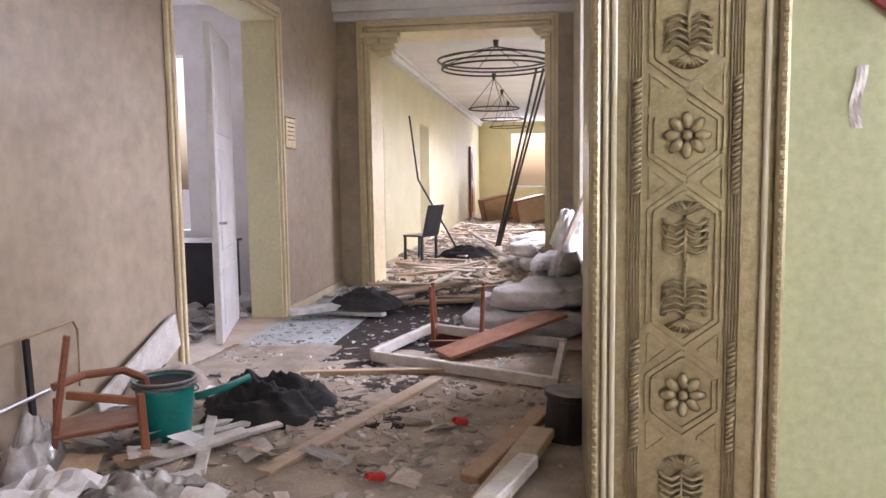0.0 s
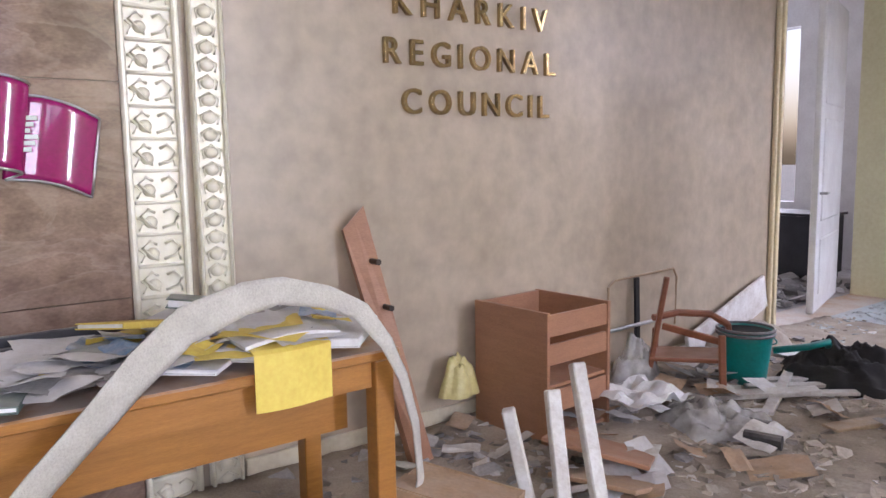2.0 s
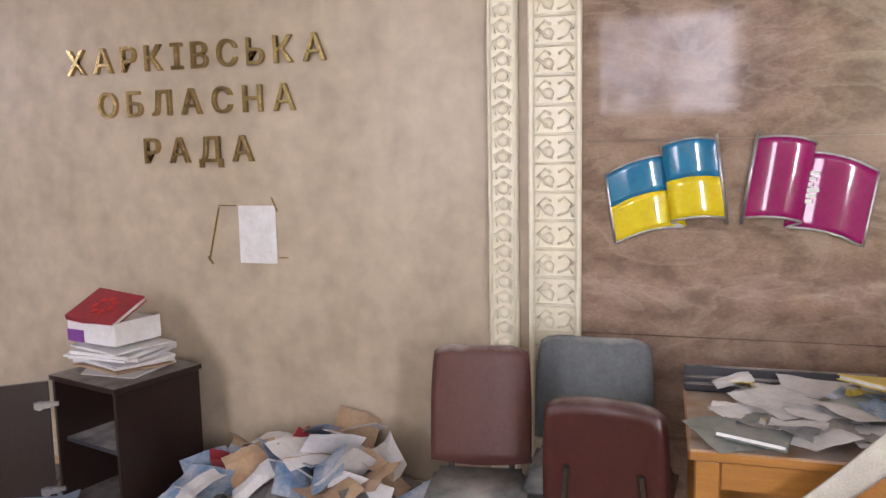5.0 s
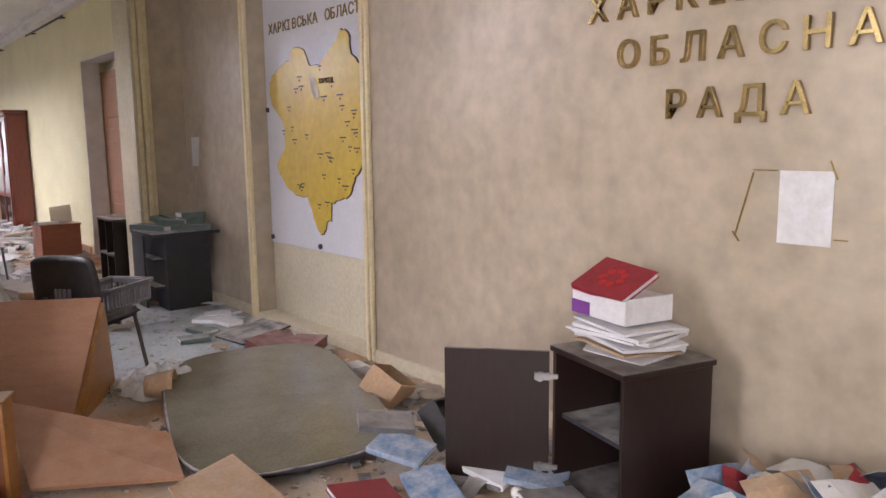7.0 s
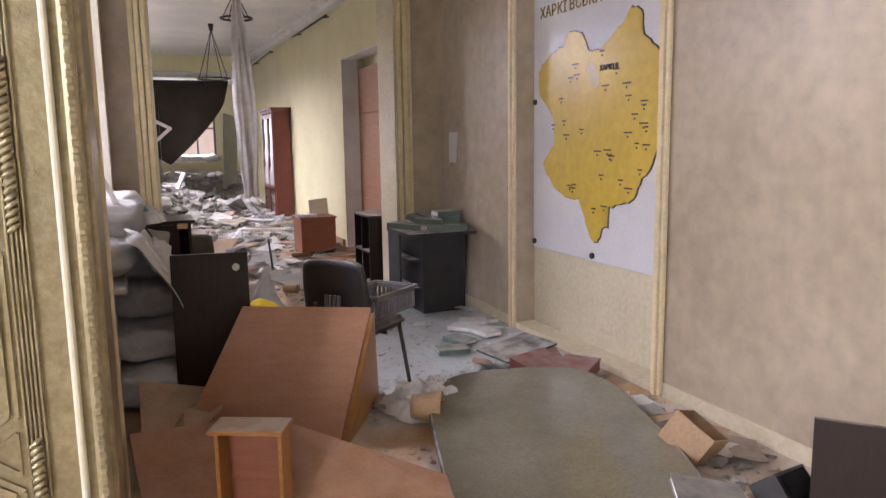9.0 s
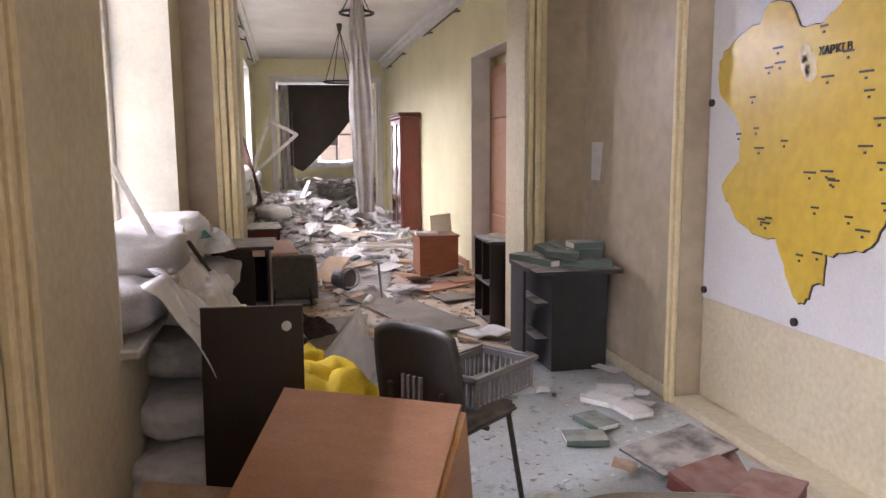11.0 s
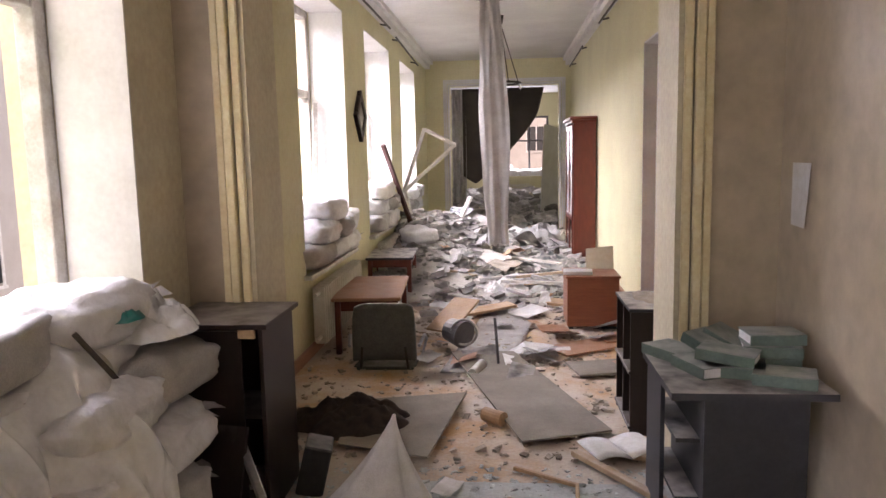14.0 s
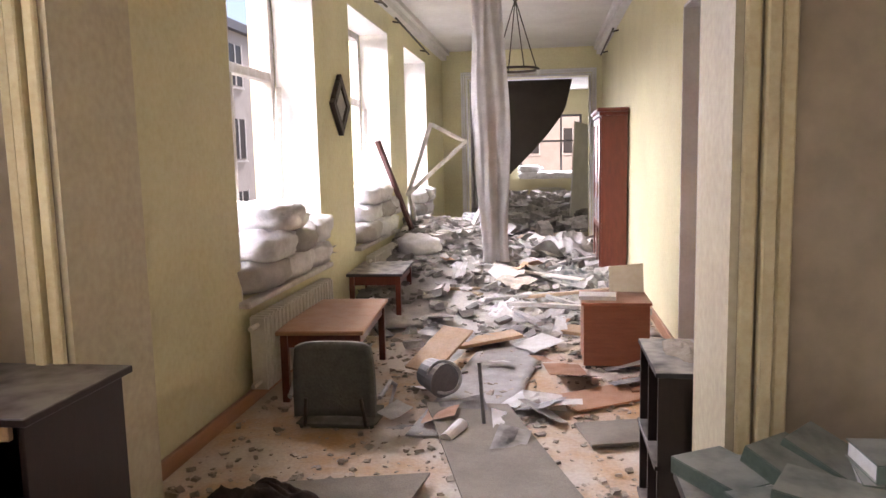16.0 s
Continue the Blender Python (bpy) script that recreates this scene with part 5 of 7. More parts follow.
oc = thing("broken_chair", pose(-0.42, -3.78, 0.02, 0, 0, 25), "overturned red-brown wooden chair frame, seat missing", "chair")
part("seat_board", beam((-0.2, 0, 0.18), (0.22, 0.05, 0.16), 0.30, 0.025, bevel=0.006), M_CHERRY, oc)
for a, b in (((-0.24, -0.12, 0), (-0.20, -0.1, 0.36)), ((0.24, -0.1, 0), (0.22, -0.05, 0.30)), ((0.22, 0.18, 0), (0.12, 0.14, 0.66)), ((-0.22, 0.2, 0), (-0.2, 0.16, 0.34)),):
    part("leg", beam(a, b, 0.04, 0.03, bevel=0.006), M_CHERRY, oc)
part("rail", tube([(-0.20, -0.1, 0.35), (-0.1, -0.08, 0.41), (0.08, 0.0, 0.42), (0.2, 0.12, 0.40)], 0.022), M_CHERRY, oc)
part("rail", beam((-0.2, 0.16, 0.30), (0.14, 0.14, 0.36), 0.03, 0.04, bevel=0.004), M_CHERRY, oc)
mf = thing("metal_frame", pose(-0.05, -3.85, 0), "thin bent metal frame with a black upright", "frame")
part("hoop", tube([(0.03, 0.36, 0.1), (0.03, 0.36, 0.58), (0.03, 0.30, 0.62), (0.03, -0.30, 0.64), (0.03, -0.34, 0.58), (0.03, -0.33, 0.25)], 0.008, 6), M_RAWWOOD, mf)
part("upright", beam((0.0, 0.10, 0.0), (0.02, 0.10, 0.62), 0.035, 0.02), M_CLOTHB, mf)
part("crossbar", rod((-0.03, 0.42, 0.32), (-0.03, -0.12, 0.33), 0.012), M_CHROME, mf)
heap("crumpled_film", pose(-0.2, -3.55, 0), 0.20, 0.24, 0.34, M_FILMDIRTY, "crumpled clear polythene bundle against the wall", "plastic sheet", 8, 0.6, 26, 4)
heap("crumpled_film", pose(-0.95, -3.25, 0), 0.42, 0.34, 0.16, M_FILMDIRTY, "crumpled grey translucent plastic on the floor", "plastic sheet", 9, 0.7, 30, 5)
heap("black_bag", pose(-1.0, -4.55, 0), 0.55, 0.42, 0.26, M_CLOTHB, "torn black bin bag and cloth heap", "bag", 4, 0.7, 30, 5)
heap("plaster_lump", pose(-0.25, -4.75, 0), 0.28, 0.5, 0.30, M_RUBBLE, "fallen plaster slab leaning by the door", "plaster", 6, 0.4, 24, 2)
solid("plaster_slab", beam((-0.12, -4.2, 0.05), (-0.06, -5.25, 0.36), 0.03, 0.26, bevel=0.006), M_WHITEWOOD, "cracked white plaster slab leaning by the door", "plaster")
solid("pink_bag", sheet(12, 12, lambda u, v: Vector(((u - .5) * .34, (v - .5) * .4, 0.12 + 0.08 * noise.noise(Vector((u * 4, v * 4, 2))))), 0.004), M_PAPER, "crushed pale plastic bag of papers", "bag", pose(-0.66, -2.98, 0.05))
for a, b in (((-0.62, -3.95, 0.03), (-1.05, -4.5, 0.05)), ((-0.72, -3.9, 0.03), (-1.15, -4.4, 0.05)), ((-0.84, -3.85, 0.03), (-1.2, -4.25, 0.04))):
    plank(a, b, 0.02, 0.07, M_WHITEWOOD, "white painted slat under the black bag", "slat")
# boards, bag and battered frame by the far door jamb
for a, b, w, h, mt in (((-0.15, -7.35, 0.10), (-0.85, -7.75, 0.14), 0.22, 0.05, M_WHITEWOOD), ((-0.7, -7.7, 0.16), (-1.75, -8.6, 0.24), 0.18, 0.03, M_RAWWOOD), ((-0.2, -7.7, 0.05), (-1.1, -7.45, 0.07), 0.10, 0.04, M_WHITEWOOD), ((-0.9, -8.2, 0.05), (-1.9, -8.4, 0.06), 0.14, 0.03, M_RAWWOOD)):
    plank(a, b, h, w, mt, "broken board on the littered floor", "board")
heap("black_bag", pose(-0.85, -7.75, 0.10), 0.5, 0.36, 0.22, M_CLOTHB, "black coat or bag thrown over boards", "bag", 7, 0.6, 26, 4)
st = thing("overturned_stool", pose(-1.95, -6.62, 0, 0, 0, 4), "overturned brown stool frame with legs in the air", "stool")
part("seat_frame", joined(beam((-0.24, 0, 0.04), (0.24, 0, 0.04), 0.05, 0.06, bevel=0.004), beam((-0.24, 0.28, 0.04), (0.24, 0.28, 0.04), 0.05, 0.06, bevel=0.004)), M_MAHOG, st)
for sx in (-0.2, 0.2):
    for sy in (0.02, 0.26):
        part("leg", rod((sx, sy, 0.05), (sx * 1.1, sy, 0.52), 0.02, 0.016), M_CHERRY, st)
    part("stretcher", beam((sx, 0.02, 0.16), (sx, 0.26, 0.16), 0.025, 0.02), M_MAHOG, st)
wf = thing("fallen_window_frame", pose(0, 0, 0.0), "broken white window casement lying on debris", "window frame")
for a, b in (((-1.38, -5.76, 0.07), (-2.79, -5.14, 0.06)), ((-1.68, -6.69, 0.10), (-2.86, -6.15, 0.10)), ((-1.38, -5.76, 0.08), (-1.70, -6.69, 0.10)), ((-2.76, -5.2, 0.05), (-2.84, -6.2, 0.08))):
    part("rail", beam(a, b, 0.05, 0.08, bevel=0.006), M_WHITEWOOD, wf)
plank((-1.9, -5.9, 0.05), (-2.8, -6.5, 0.28), 0.03, 0.30, M_CHERRY, "brown panel propped on debris", "board")
plank((-0.95, -5.35, 0.03), (-2.35, -5.55, 0.04), 0.04, 0.06, M_RAWWOOD, "thin raw timber batten on the floor", "batten")
for k, (x, y, z, r) in enumerate(((-2.30, -6.95, 0.0, 10), (-2.72, -6.9, 0.0, -15), (-2.62, -7.3, 0.0, 30), (-2.55, -7.0, 0.22, 5), (-2.80, -7.25, 0.22, -30), (-2.45, -7.7, 0.0, 60), (-2.8, -7.9, 0.0, 15), (-2.75, -7.6, 0.2, 40), (-2.85, -7.9, 0.42, 70))):
    sandbag(pose(x, y, z, 0, 0, r), k, M_BAG, "lumpy off-white woven sandbag below the window", "sandbags at the back window")
heap("crumpled_film", pose(-2.95, -7.2, 0.78), 0.24, 0.7, 0.4, M_SHEET, "polythene and split sacks on the window sill", "plastic sheet", 12, 0.6, 26, 4)
plank((-2.75, -6.9, 0.55), (-3.05, -6.2, 1.35), 0.04, 0.05, M_WHITEWOOD, "white casement rail leaning in the window", "batten")
solid("black_drum", joined(rod((-2.80, -4.22, 0.0), (-2.82, -4.2, 0.26), 0.11, sides=24), rod((-2.82, -4.2, 0.26), (-2.822, -4.2, 0.29), 0.125, sides=24)), M_BLACKPLASTIC, "black plastic drum by the carved jamb", "drum")
for a, b, w, h, mt in (((-2.05, -2.1, 0.05), (-2.62, -3.75, 0.08), 0.10, 0.07, M_WHITEWOOD), ((-2.45, -3.3, 0.05), (-2.68, -4.1, 0.10), 0.14, 0.05, M_RAWWOOD), ((-2.35, -3.6, 0.03), (-2.7, -4.4, 0.12), 0.10, 0.05, M_CARD), ((-1.35, -3.6, 0.02), (-1.95, -5.3, 0.03), 0.10, 0.03, M_RAWWOOD), ((-0.75, -4.35, 0.05), (-1.05, -3.55, 0.03), 0.06, 0.03, M_WHITEWOOD), ((-0.7, -3.6, 0.03), (-1.1, -4.0, 0.08), 0.10, 0.03, M_WHITEWOOD)):
    plank(a, b, h, w, mt, "broken timber lying on rubble", "timber")
for x, y in ((-1.35, -3.15), (-1.22, -3.3)):
    solid("black_bottle", rod((x, y, 0.06), (x + 0.16, y + 0.05, 0.06), 0.035, sides=12), M_BLACKPLASTIC, "short black tube on the floor", "tube")
for x, y in ((-1.95, -3.55), (-2.25, -4.35), (-2.3, -3.1)):
    solid("red_cap", joined(rod((x, y, 0.05), (x + 0.04, y + 0.07, 0.08), 0.024, 0.02), rod((x + 0.04, y + 0.07, 0.08), (x + 0.05, y + 0.09, 0.09), 0.015)), M_RED, "small red plastic bottle top in rubble", "bottle")

# ---- front half of the hall ----
tt = thing("fallen_tabletop", pose(-1.06, 4.70, 0.075, 1.5, -1.5, -17), "olive-grey polished boat-shaped table top lying on rubbish", "table top")
oval = [(math.copysign(abs(math.cos(a)) ** 0.62, math.cos(a)) * 0.56, math.copysign(abs(math.sin(a)) ** 0.5, math.sin(a)) * 0.98) for a in [k * math.tau / 48 for k in range(48)]]
o2 = prism(oval, 0.03)
o2.transform(pose(0, 0, 0.03, -90, 0, 0))
part("top", o2, M_TABLETOP, tt)
part("edge_band", tube([(p[0] * 1.004, p[1] * 1.003, 0.015) for p in oval + oval[:1]], 0.014, 6), M_GREYLAM, tt, "dark edge band", smooth=True)
for sx in (-0.3, 0.3):
    part("batten", box(sx - 0.04, sx + 0.04, -0.6, 0.6, -0.06, -0.002, 0.004), M_GREYLAM, tt)
tb = thing("tipped_desk", pose(0, 0, 0), "brown laminate desk tipped on its side", "desk")
part("desktop", quad_board((-2.37, 5.82, 0.655), (-1.73, 5.47, 0.655), (-2.0, 5.20, 0.02), (-2.75, 5.62, 0.02), 0.025), M_BEECH, tb)
part("side_panel", quad_board((-1.735, 5.48, 0.63), (-1.62, 5.80, 0.0), (-1.97, 5.24, 0.0), (-1.99, 5.22, 0.03), 0.022), M_OAK, tb)
part("side_panel", quad_board((-2.37, 5.84, 0.63), (-1.745, 5.50, 0.63), (-1.63, 5.82, 0.0), (-2.3, 6.05, 0.0), 0.022), M_OAK, tb)
solid("fallen_board", quad_board((-2.36, 4.92, 0.30), (-1.74, 4.42, 0.12), (-1.80, 4.08, 0.03), (-2.36, 4.42, 0.03), 0.024), M_BEECH, "tan laminate panel lying aslant", "board")
solid("fallen_board", quad_board((-2.99, 4.92, 0.34), (-2.50, 4.90, 0.34), (-2.44, 4.48, 0.03), (-2.93, 4.4, 0.03), 0.024), M_BEECH, "tan laminate panel lying aslant", "board")
db = thing("upended_drawer", pose(-2.545, 4.42, 0.0, 0, 0, -27), "orange wooden drawer standing on end", "drawer")
part("back", box(-0.115, 0.115, 0.05, 0.06, 0, 0.49), M_CHERRY, db)
for s0 in (-0.13, 0.115):
    part("side", box(s0, s0 + 0.015, -0.06, 0.06, 0, 0.49, 0.002), M_OAK, db)
part("end", box(-0.15, 0.14, -0.08, 0.07, 0.49, 0.508, 0.003), M_OAK, db)
solid("cardboard_sheet", quad_board((-1.95, 3.85, 0.12), (-1.62, 3.95, 0.14), (-1.55, 3.45, 0.04), (-1.95, 3.35, 0.02), 0.01), M_CARD, "worn cardboard sheet on the floor", "cardboard")
bp = thing("standing_board", pose(-2.52, 6.10, 0, -4, 0, -6), "dark wenge cabinet door standing upright", "panel")
part("board", box(-0.22, 0.22, -0.01, 0.01, 0, 0.93, 0.003), M_DARKWOOD, bp)
for z in (0.12, 0.84):
    part("hinge_cup", rod((0.15, -0.012, z), (0.15, -0.022, z), 0.022), M_CHROME, bp)
bc = chair("office_chair", pose(-1.66, 5.98, 0, 0, 0, 130), M_BLACKPLASTIC, M_BLACKPLASTIC, "black plastic-backed visitor chair on dark legs", back_h=0.38, w=0.44, slots=True)
cr = thing("plastic_crate", pose(-1.50, 6.1, 0.485, 0, 0, 38), "grey slatted plastic crate on a chair seat", "crate")
part("bottom", box(-0.22, 0.22, -0.15, 0.15, 0, 0.012), M_GREYPLASTIC, cr)
for sx in (-0.22, 0.21):
    part("side", joined(box(sx, sx + 0.012, -0.15, 0.15, 0.11, 0.14), *[box(sx, sx + 0.012, -0.15 + k * 0.033, -0.135 + k * 0.033, 0.012, 0.11) for k in range(10)]), M_GREYPLASTIC, cr)
for sy in (-0.15, 0.138):
    part("side", joined(box(-0.22, 0.22, sy, sy + 0.012, 0.11, 0.14), *[box(-0.21 + k * 0.033, -0.195 + k * 0.033, sy, sy + 0.012, 0.012, 0.11) for k in range(13)]), M_GREYPLASTIC, cr)
part("rim", joined(box(-0.24, 0.24, -0.17, -0.15, 0.13, 0.15, 0.003), box(-0.24, 0.24, 0.15, 0.17, 0.13, 0.15, 0.003), box(-0.24, -0.22, -0.15, 0.15, 0.13, 0.15, 0.003), box(0.22, 0.24, -0.15, 0.15, 0.13, 0.15, 0.003)), M_GREYPLASTIC, cr)


def padded_roll(points, r, seed):
    """A stuffed, quilted roll of fabric along the points."""
    bm = bmesh.new()
    pts = [Vector(p) for p in points]
    o = Vector((seed, 2 * seed, 0))
    rows = []
    n, sides = 44, 18
    for i in range(n + 1):
        k = i / n * (len(pts) - 1)
        a = min(int(k), len(pts) - 2)
        c = pts[a].lerp(pts[a + 1], k - a)
        q = (pts[a + 1] - pts[a]).to_track_quat("Z", "Y")
        end = max(0.12, math.sin(math.pi * i / n)) ** 0.35
        row = []
        for e in range(sides):
            w = e * math.tau / sides
            d = Vector((math.cos(w), math.sin(w), 0))
            rad = r * end * (1 + 0.04 * math.cos(i * 0.6) + 0.42 * noise.noise(d * 1.4 + o + Vector((0, 0, i * 0.13))))
            p = c + q @ (d * rad)
            p.z = max(0.006, p.z)
            row.append(bm.verts.new(p))
        rows.append(row)
    for ra, rb in zip(rows, rows[1:]):
        for e in range(sides):
            bm.faces.new((ra[e], ra[(e + 1) % sides], rb[(e + 1) % sides], rb[e]))
    bm.faces.new(rows[0][::-1])
    bm.faces.new(rows[-1])
    return bm


yj = thing("yellow_jacket", pose(-2.22, 6.85, 0), "bright yellow padded jacket in a heap", "jacket")
part("body", padded_roll([(-0.34, -0.22, 0.16), (-0.12, -0.14, 0.26), (0.10, -0.12, 0.24), (0.26, -0.02, 0.14)], 0.19, 3), M_YCLOTH, yj, smooth=True)
part("collar", padded_roll([(-0.30, 0.14, 0.34), (-0.12, 0.16, 0.42), (0.04, 0.12, 0.42)], 0.11, 5), M_YCLOTH, yj, smooth=True)
part("sleeve", padded_roll([(-0.04, 0.06, 0.40), (0.14, 0.02, 0.38), (0.26, -0.14, 0.24), (0.34, -0.3, 0.12)], 0.085, 8), M_YCLOTH, yj, smooth=True)
part("sleeve", padded_roll([(-0.32, 0.02, 0.32), (-0.20, -0.1, 0.40), (-0.02, -0.12, 0.42), (0.06, -0.24, 0.3)], 0.08, 12), M_YCLOTH, yj, smooth=True)
heap("white_film", pose(-2.45, 7.05, 0.0), 0.5, 0.6, 0.30, M_SHEET, "crumpled white polythene under yellow fabric", "plastic sheet", 22, 0.6, 28, 4)
def cone_cloth(u, v):
    a = u * math.tau
    r = (1 - v) ** 1.25 * 0.21 * (1 + 0.25 * math.sin(a * 5 + 1) * (1 - v * 0.5)) + 0.006
    return Vector((math.cos(a) * r * 1.2 + 0.10 * v, math.sin(a) * r * 0.8, 0.50 * v))
solid("white_cloth", sheet(40, 14, cone_cloth, 0.003), M_CLOTHW, "white curtain cloth caught up in a peak", "cloth", pose(-1.98, 8.02, 0.01), True)
plank((-2.58, 7.9, 0.42), (-2.1, 7.15, 0.12), 0.035, 0.035, M_CHROME, "grey metal tube lying aslant", "tube")
plank((-2.3, 7.35, 0.06), (-1.75, 7.45, 0.08), 0.05, 0.09, M_WHITEWOOD, "white painted timber on the floor", "timber")
dc = thing("open_cabinet", pose(-2.72, 8.22, 0), "dark wenge cabinet without doors, dusty top", "cabinet")
for x0 in (-0.25, 0.22):
    part("side_panel", box(x0, x0 + 0.02, -0.24, 0.24, 0, 0.93, 0.002), M_DARKWOOD, dc)
part("top", box(-0.27, 0.27, -0.27, 0.26, 0.93, 0.955, 0.003), M_DARKWOOD, dc)
part("back", box(-0.23, 0.22, 0.22, 0.235, 0.03, 0.93), M_DARKWOOD, dc)
part("shelf", box(-0.23, 0.22, -0.2, 0.22, 0.46, 0.48), M_DARKWOOD, dc)
part("bottom", box(-0.23, 0.22, -0.22, 0.22, 0.04, 0.06), M_DARKWOOD, dc)
part("door", box(-0.16, 0.14, -0.255, -0.24, 0.05, 0.92, 0.002), M_DARKWOOD, dc)
for x0 in (-0.22, 0.13):
    part("bracket", box(x0, x0 + 0.08, -0.262, -0.24, 0.885, 0.93, 0.003), M_CARD, dc)
solid("cabinet_door", quad_board((-2.88, 7.92, 0.50), (-2.52, 7.86, 0.50), (-2.52, 7.6, 0.0), (-2.9, 7.65, 0.0), 0.018), M_DARKWOOD, "dark cabinet door leaning on the cabinet", "panel")
solid("dark_box", box(-0.07, 0.07, -0.1, 0.1, 0, 0.26, 0.008), M_BLACKPLASTIC, "small black loudspeaker box on the floor", "box", pose(-2.38, 8.3, 0.0, 0, 14, 10))
# sandbags and film in the front window
for k, (x, y, z, r) in enumerate(((-3.15, 6.5, 0.79, 80), (-3.13, 7.05, 0.79, 95), (-3.12, 7.65, 0.79, 88), (-3.1, 6.85, 0.98, 100), (-3.08, 7.5, 0.98, 80), (-2.86, 6.45, 0.0, 85), (-2.84, 7.1, 0.0, 95), (-2.85, 7.7, 0.0, 80), (-2.86, 6.7, 0.22, 90), (-2.84, 7.4, 0.22, 85), (-2.88, 6.95, 0.44, 95), (-2.86, 7.55, 0.44, 88), (-2.92, 7.75, 0.68, 80), (-2.92, 7.2, 0.66, 85))):
    sandbag(pose(x, y, z, 0, 0, r), k + 30, M_BAG if k % 3 else M_BAGGREY, "lumpy white sandbag stacked at the window", "sandbags at the front window")
def drape_film(u, v):
    f = noise.noise(Vector((u * 6, v * 3, 5))) * 0.09 + noise.noise(Vector((u * 15, v * 5, 9))) * 0.04
    z = 1.02 - 0.9 * v ** 1.1 + 0.06 * math.sin(u * 9)
    return Vector((-2.95 + 0.48 * v ** 0.8 + f, 6.15 + 1.15 * u + 0.1 * f, max(0.02, z)))
solid("film_drape", sheet(40, 26, drape_film, 0.003), M_SHEET, "sagging translucent polythene over sandbags", "plastic sheet", smooth=True)
heap("plastic_bag", pose(-2.9, 7.72, 0.98), 0.24, 0.34, 0.2, M_SHEET, "knotted clear plastic bag on the sandbags", "bag", 31, 0.7, 26, 5)
heap("green_rag", pose(-2.88, 7.5, 1.08), 0.10, 0.12, 0.07, M_TEAL, "small green rag on the sandbags", "rag", 32, 0.6, 14, 4)
plank((-2.8, 6.75, 0.75), (-3.35, 6.55, 2.0), 0.035, 0.03, M_WHITEWOOD, "thin white batten leaning in the window", "batten")
plank((-2.72, 7.35, 0.75), (-2.9, 7.2, 1.1), 0.02, 0.02, M_IRON, "bent metal rod in the sandbags", "rod")
for k in range(7):
    solid("hanging_cable", tube([(-3.33 + 0.02 * k, 6.35 + 0.06 * k + 0.05 * math.sin(t * 0.9 + k), 3.25 - 0.33 * t) for t in range(8)], 0.006, 5), M_IRON, "loose dark cable hanging in the window", "cable", group="hanging cables")
solid("cardboard_scrap", quad_board((-2.95, 5.1, 0.05), (-2.55, 5.5, 0.2), (-2.5, 6.05, 0.12), (-2.95, 5.9, 0.28), 0.008), M_CARD, "bent brown cardboard scrap by the wall", "cardboard")
# corner desk with books
cd = thing("corner_desk", pose(-0.36, 8.0, 0), "dusty graphite laminate desk with rounded corners", "desk")
rt = prism([(-0.34 + 0.12 * (1 - math.cos(a)), -0.36 + 0.12 * (1 - math.sin(a))) for a in [k * math.pi / 16 for k in range(9)]] + [(0.30, -0.36), (0.30, 0.38), (-0.34, 0.38)], 0.03)
rt.transform(pose(0, 0, 0.755, -90, 0, 0) @ Matrix.Diagonal((1, 1, -1, 1)))
part("desktop", rt, M_GREYLAM, cd)
part("front_panel", box(-0.18, 0.24, -0.26, -0.24, 0, 0.72, 0.002), M_GREYLAM, cd)
part("side_panel", box(-0.18, -0.16, -0.239, 0.34, 0, 0.72, 0.002), M_GREYLAM, cd)
part("end_panel", box(-0.30, -0.28, 0.02, 0.34, 0, 0.72, 0.002), M_GREYLAM, cd)
for z in (0.22, 0.48):
    part("shelf", box(-0.28, -0.181, -0.20, 0.34, z, z + 0.018), M_GREYLAM, cd)
bi = 0
for x, y, z, r, tx in ((-0.50, 7.92, 0.0, 20, 0), (-0.38, 7.88, 0.0, 75, 0), (-0.22, 7.76, 0.0, 70, 0), (-0.40, 7.92, 0.05, 62, 4), (-0.20, 8.02, 0.0, 85, 0), (-0.19, 8.02, 0.05, 80, 0), (-0.18, 8.04, 0.10, 92, 0), (-0.42, 8.08, 0.045, 40, 18), (-0.32, 8.14, 0.05, 50, 22), (-0.58, 8.15, 0.0, 30, 0)):
    book(pose(x, y, 0.758 + z, tx, 0, r), 0.17, 0.24, 0.048, M_GREENBOOK, "dusty grey-green hardback book on the desk", "books on the desk")
sh = thing("low_bookcase", pose(-0.48, 9.36, 0), "dark narrow open bookcase with dust on top", "bookcase")
for y0 in (-0.28, 0.26):
    part("side_panel", box(-0.14, 0.14, y0, y0 + 0.02, 0, 0.76, 0.002), M_DARKWOOD, sh)
for z in (0.04, 0.38, 0.76):
    part("shelf", box(-0.15, 0.15, -0.28, 0.28, z, z + 0.02, 0.002), M_GREYLAM if z > 0.7 else M_DARKWOOD, sh)
part("divider", box(-0.14, 0.13, -0.01, 0.01, 0.06, 0.76), M_DARKWOOD, sh)
part("back", box(0.13, 0.14, -0.26, 0.26, 0.06, 0.76), M_DARKWOOD, sh)
heap("plaster_flakes", pose(-0.46, 9.42, 0.781), 0.12, 0.24, 0.04, M_RUBBLE, "plaster crumbs on the bookcase", "plaster", 41, 0.8, 16, 6)
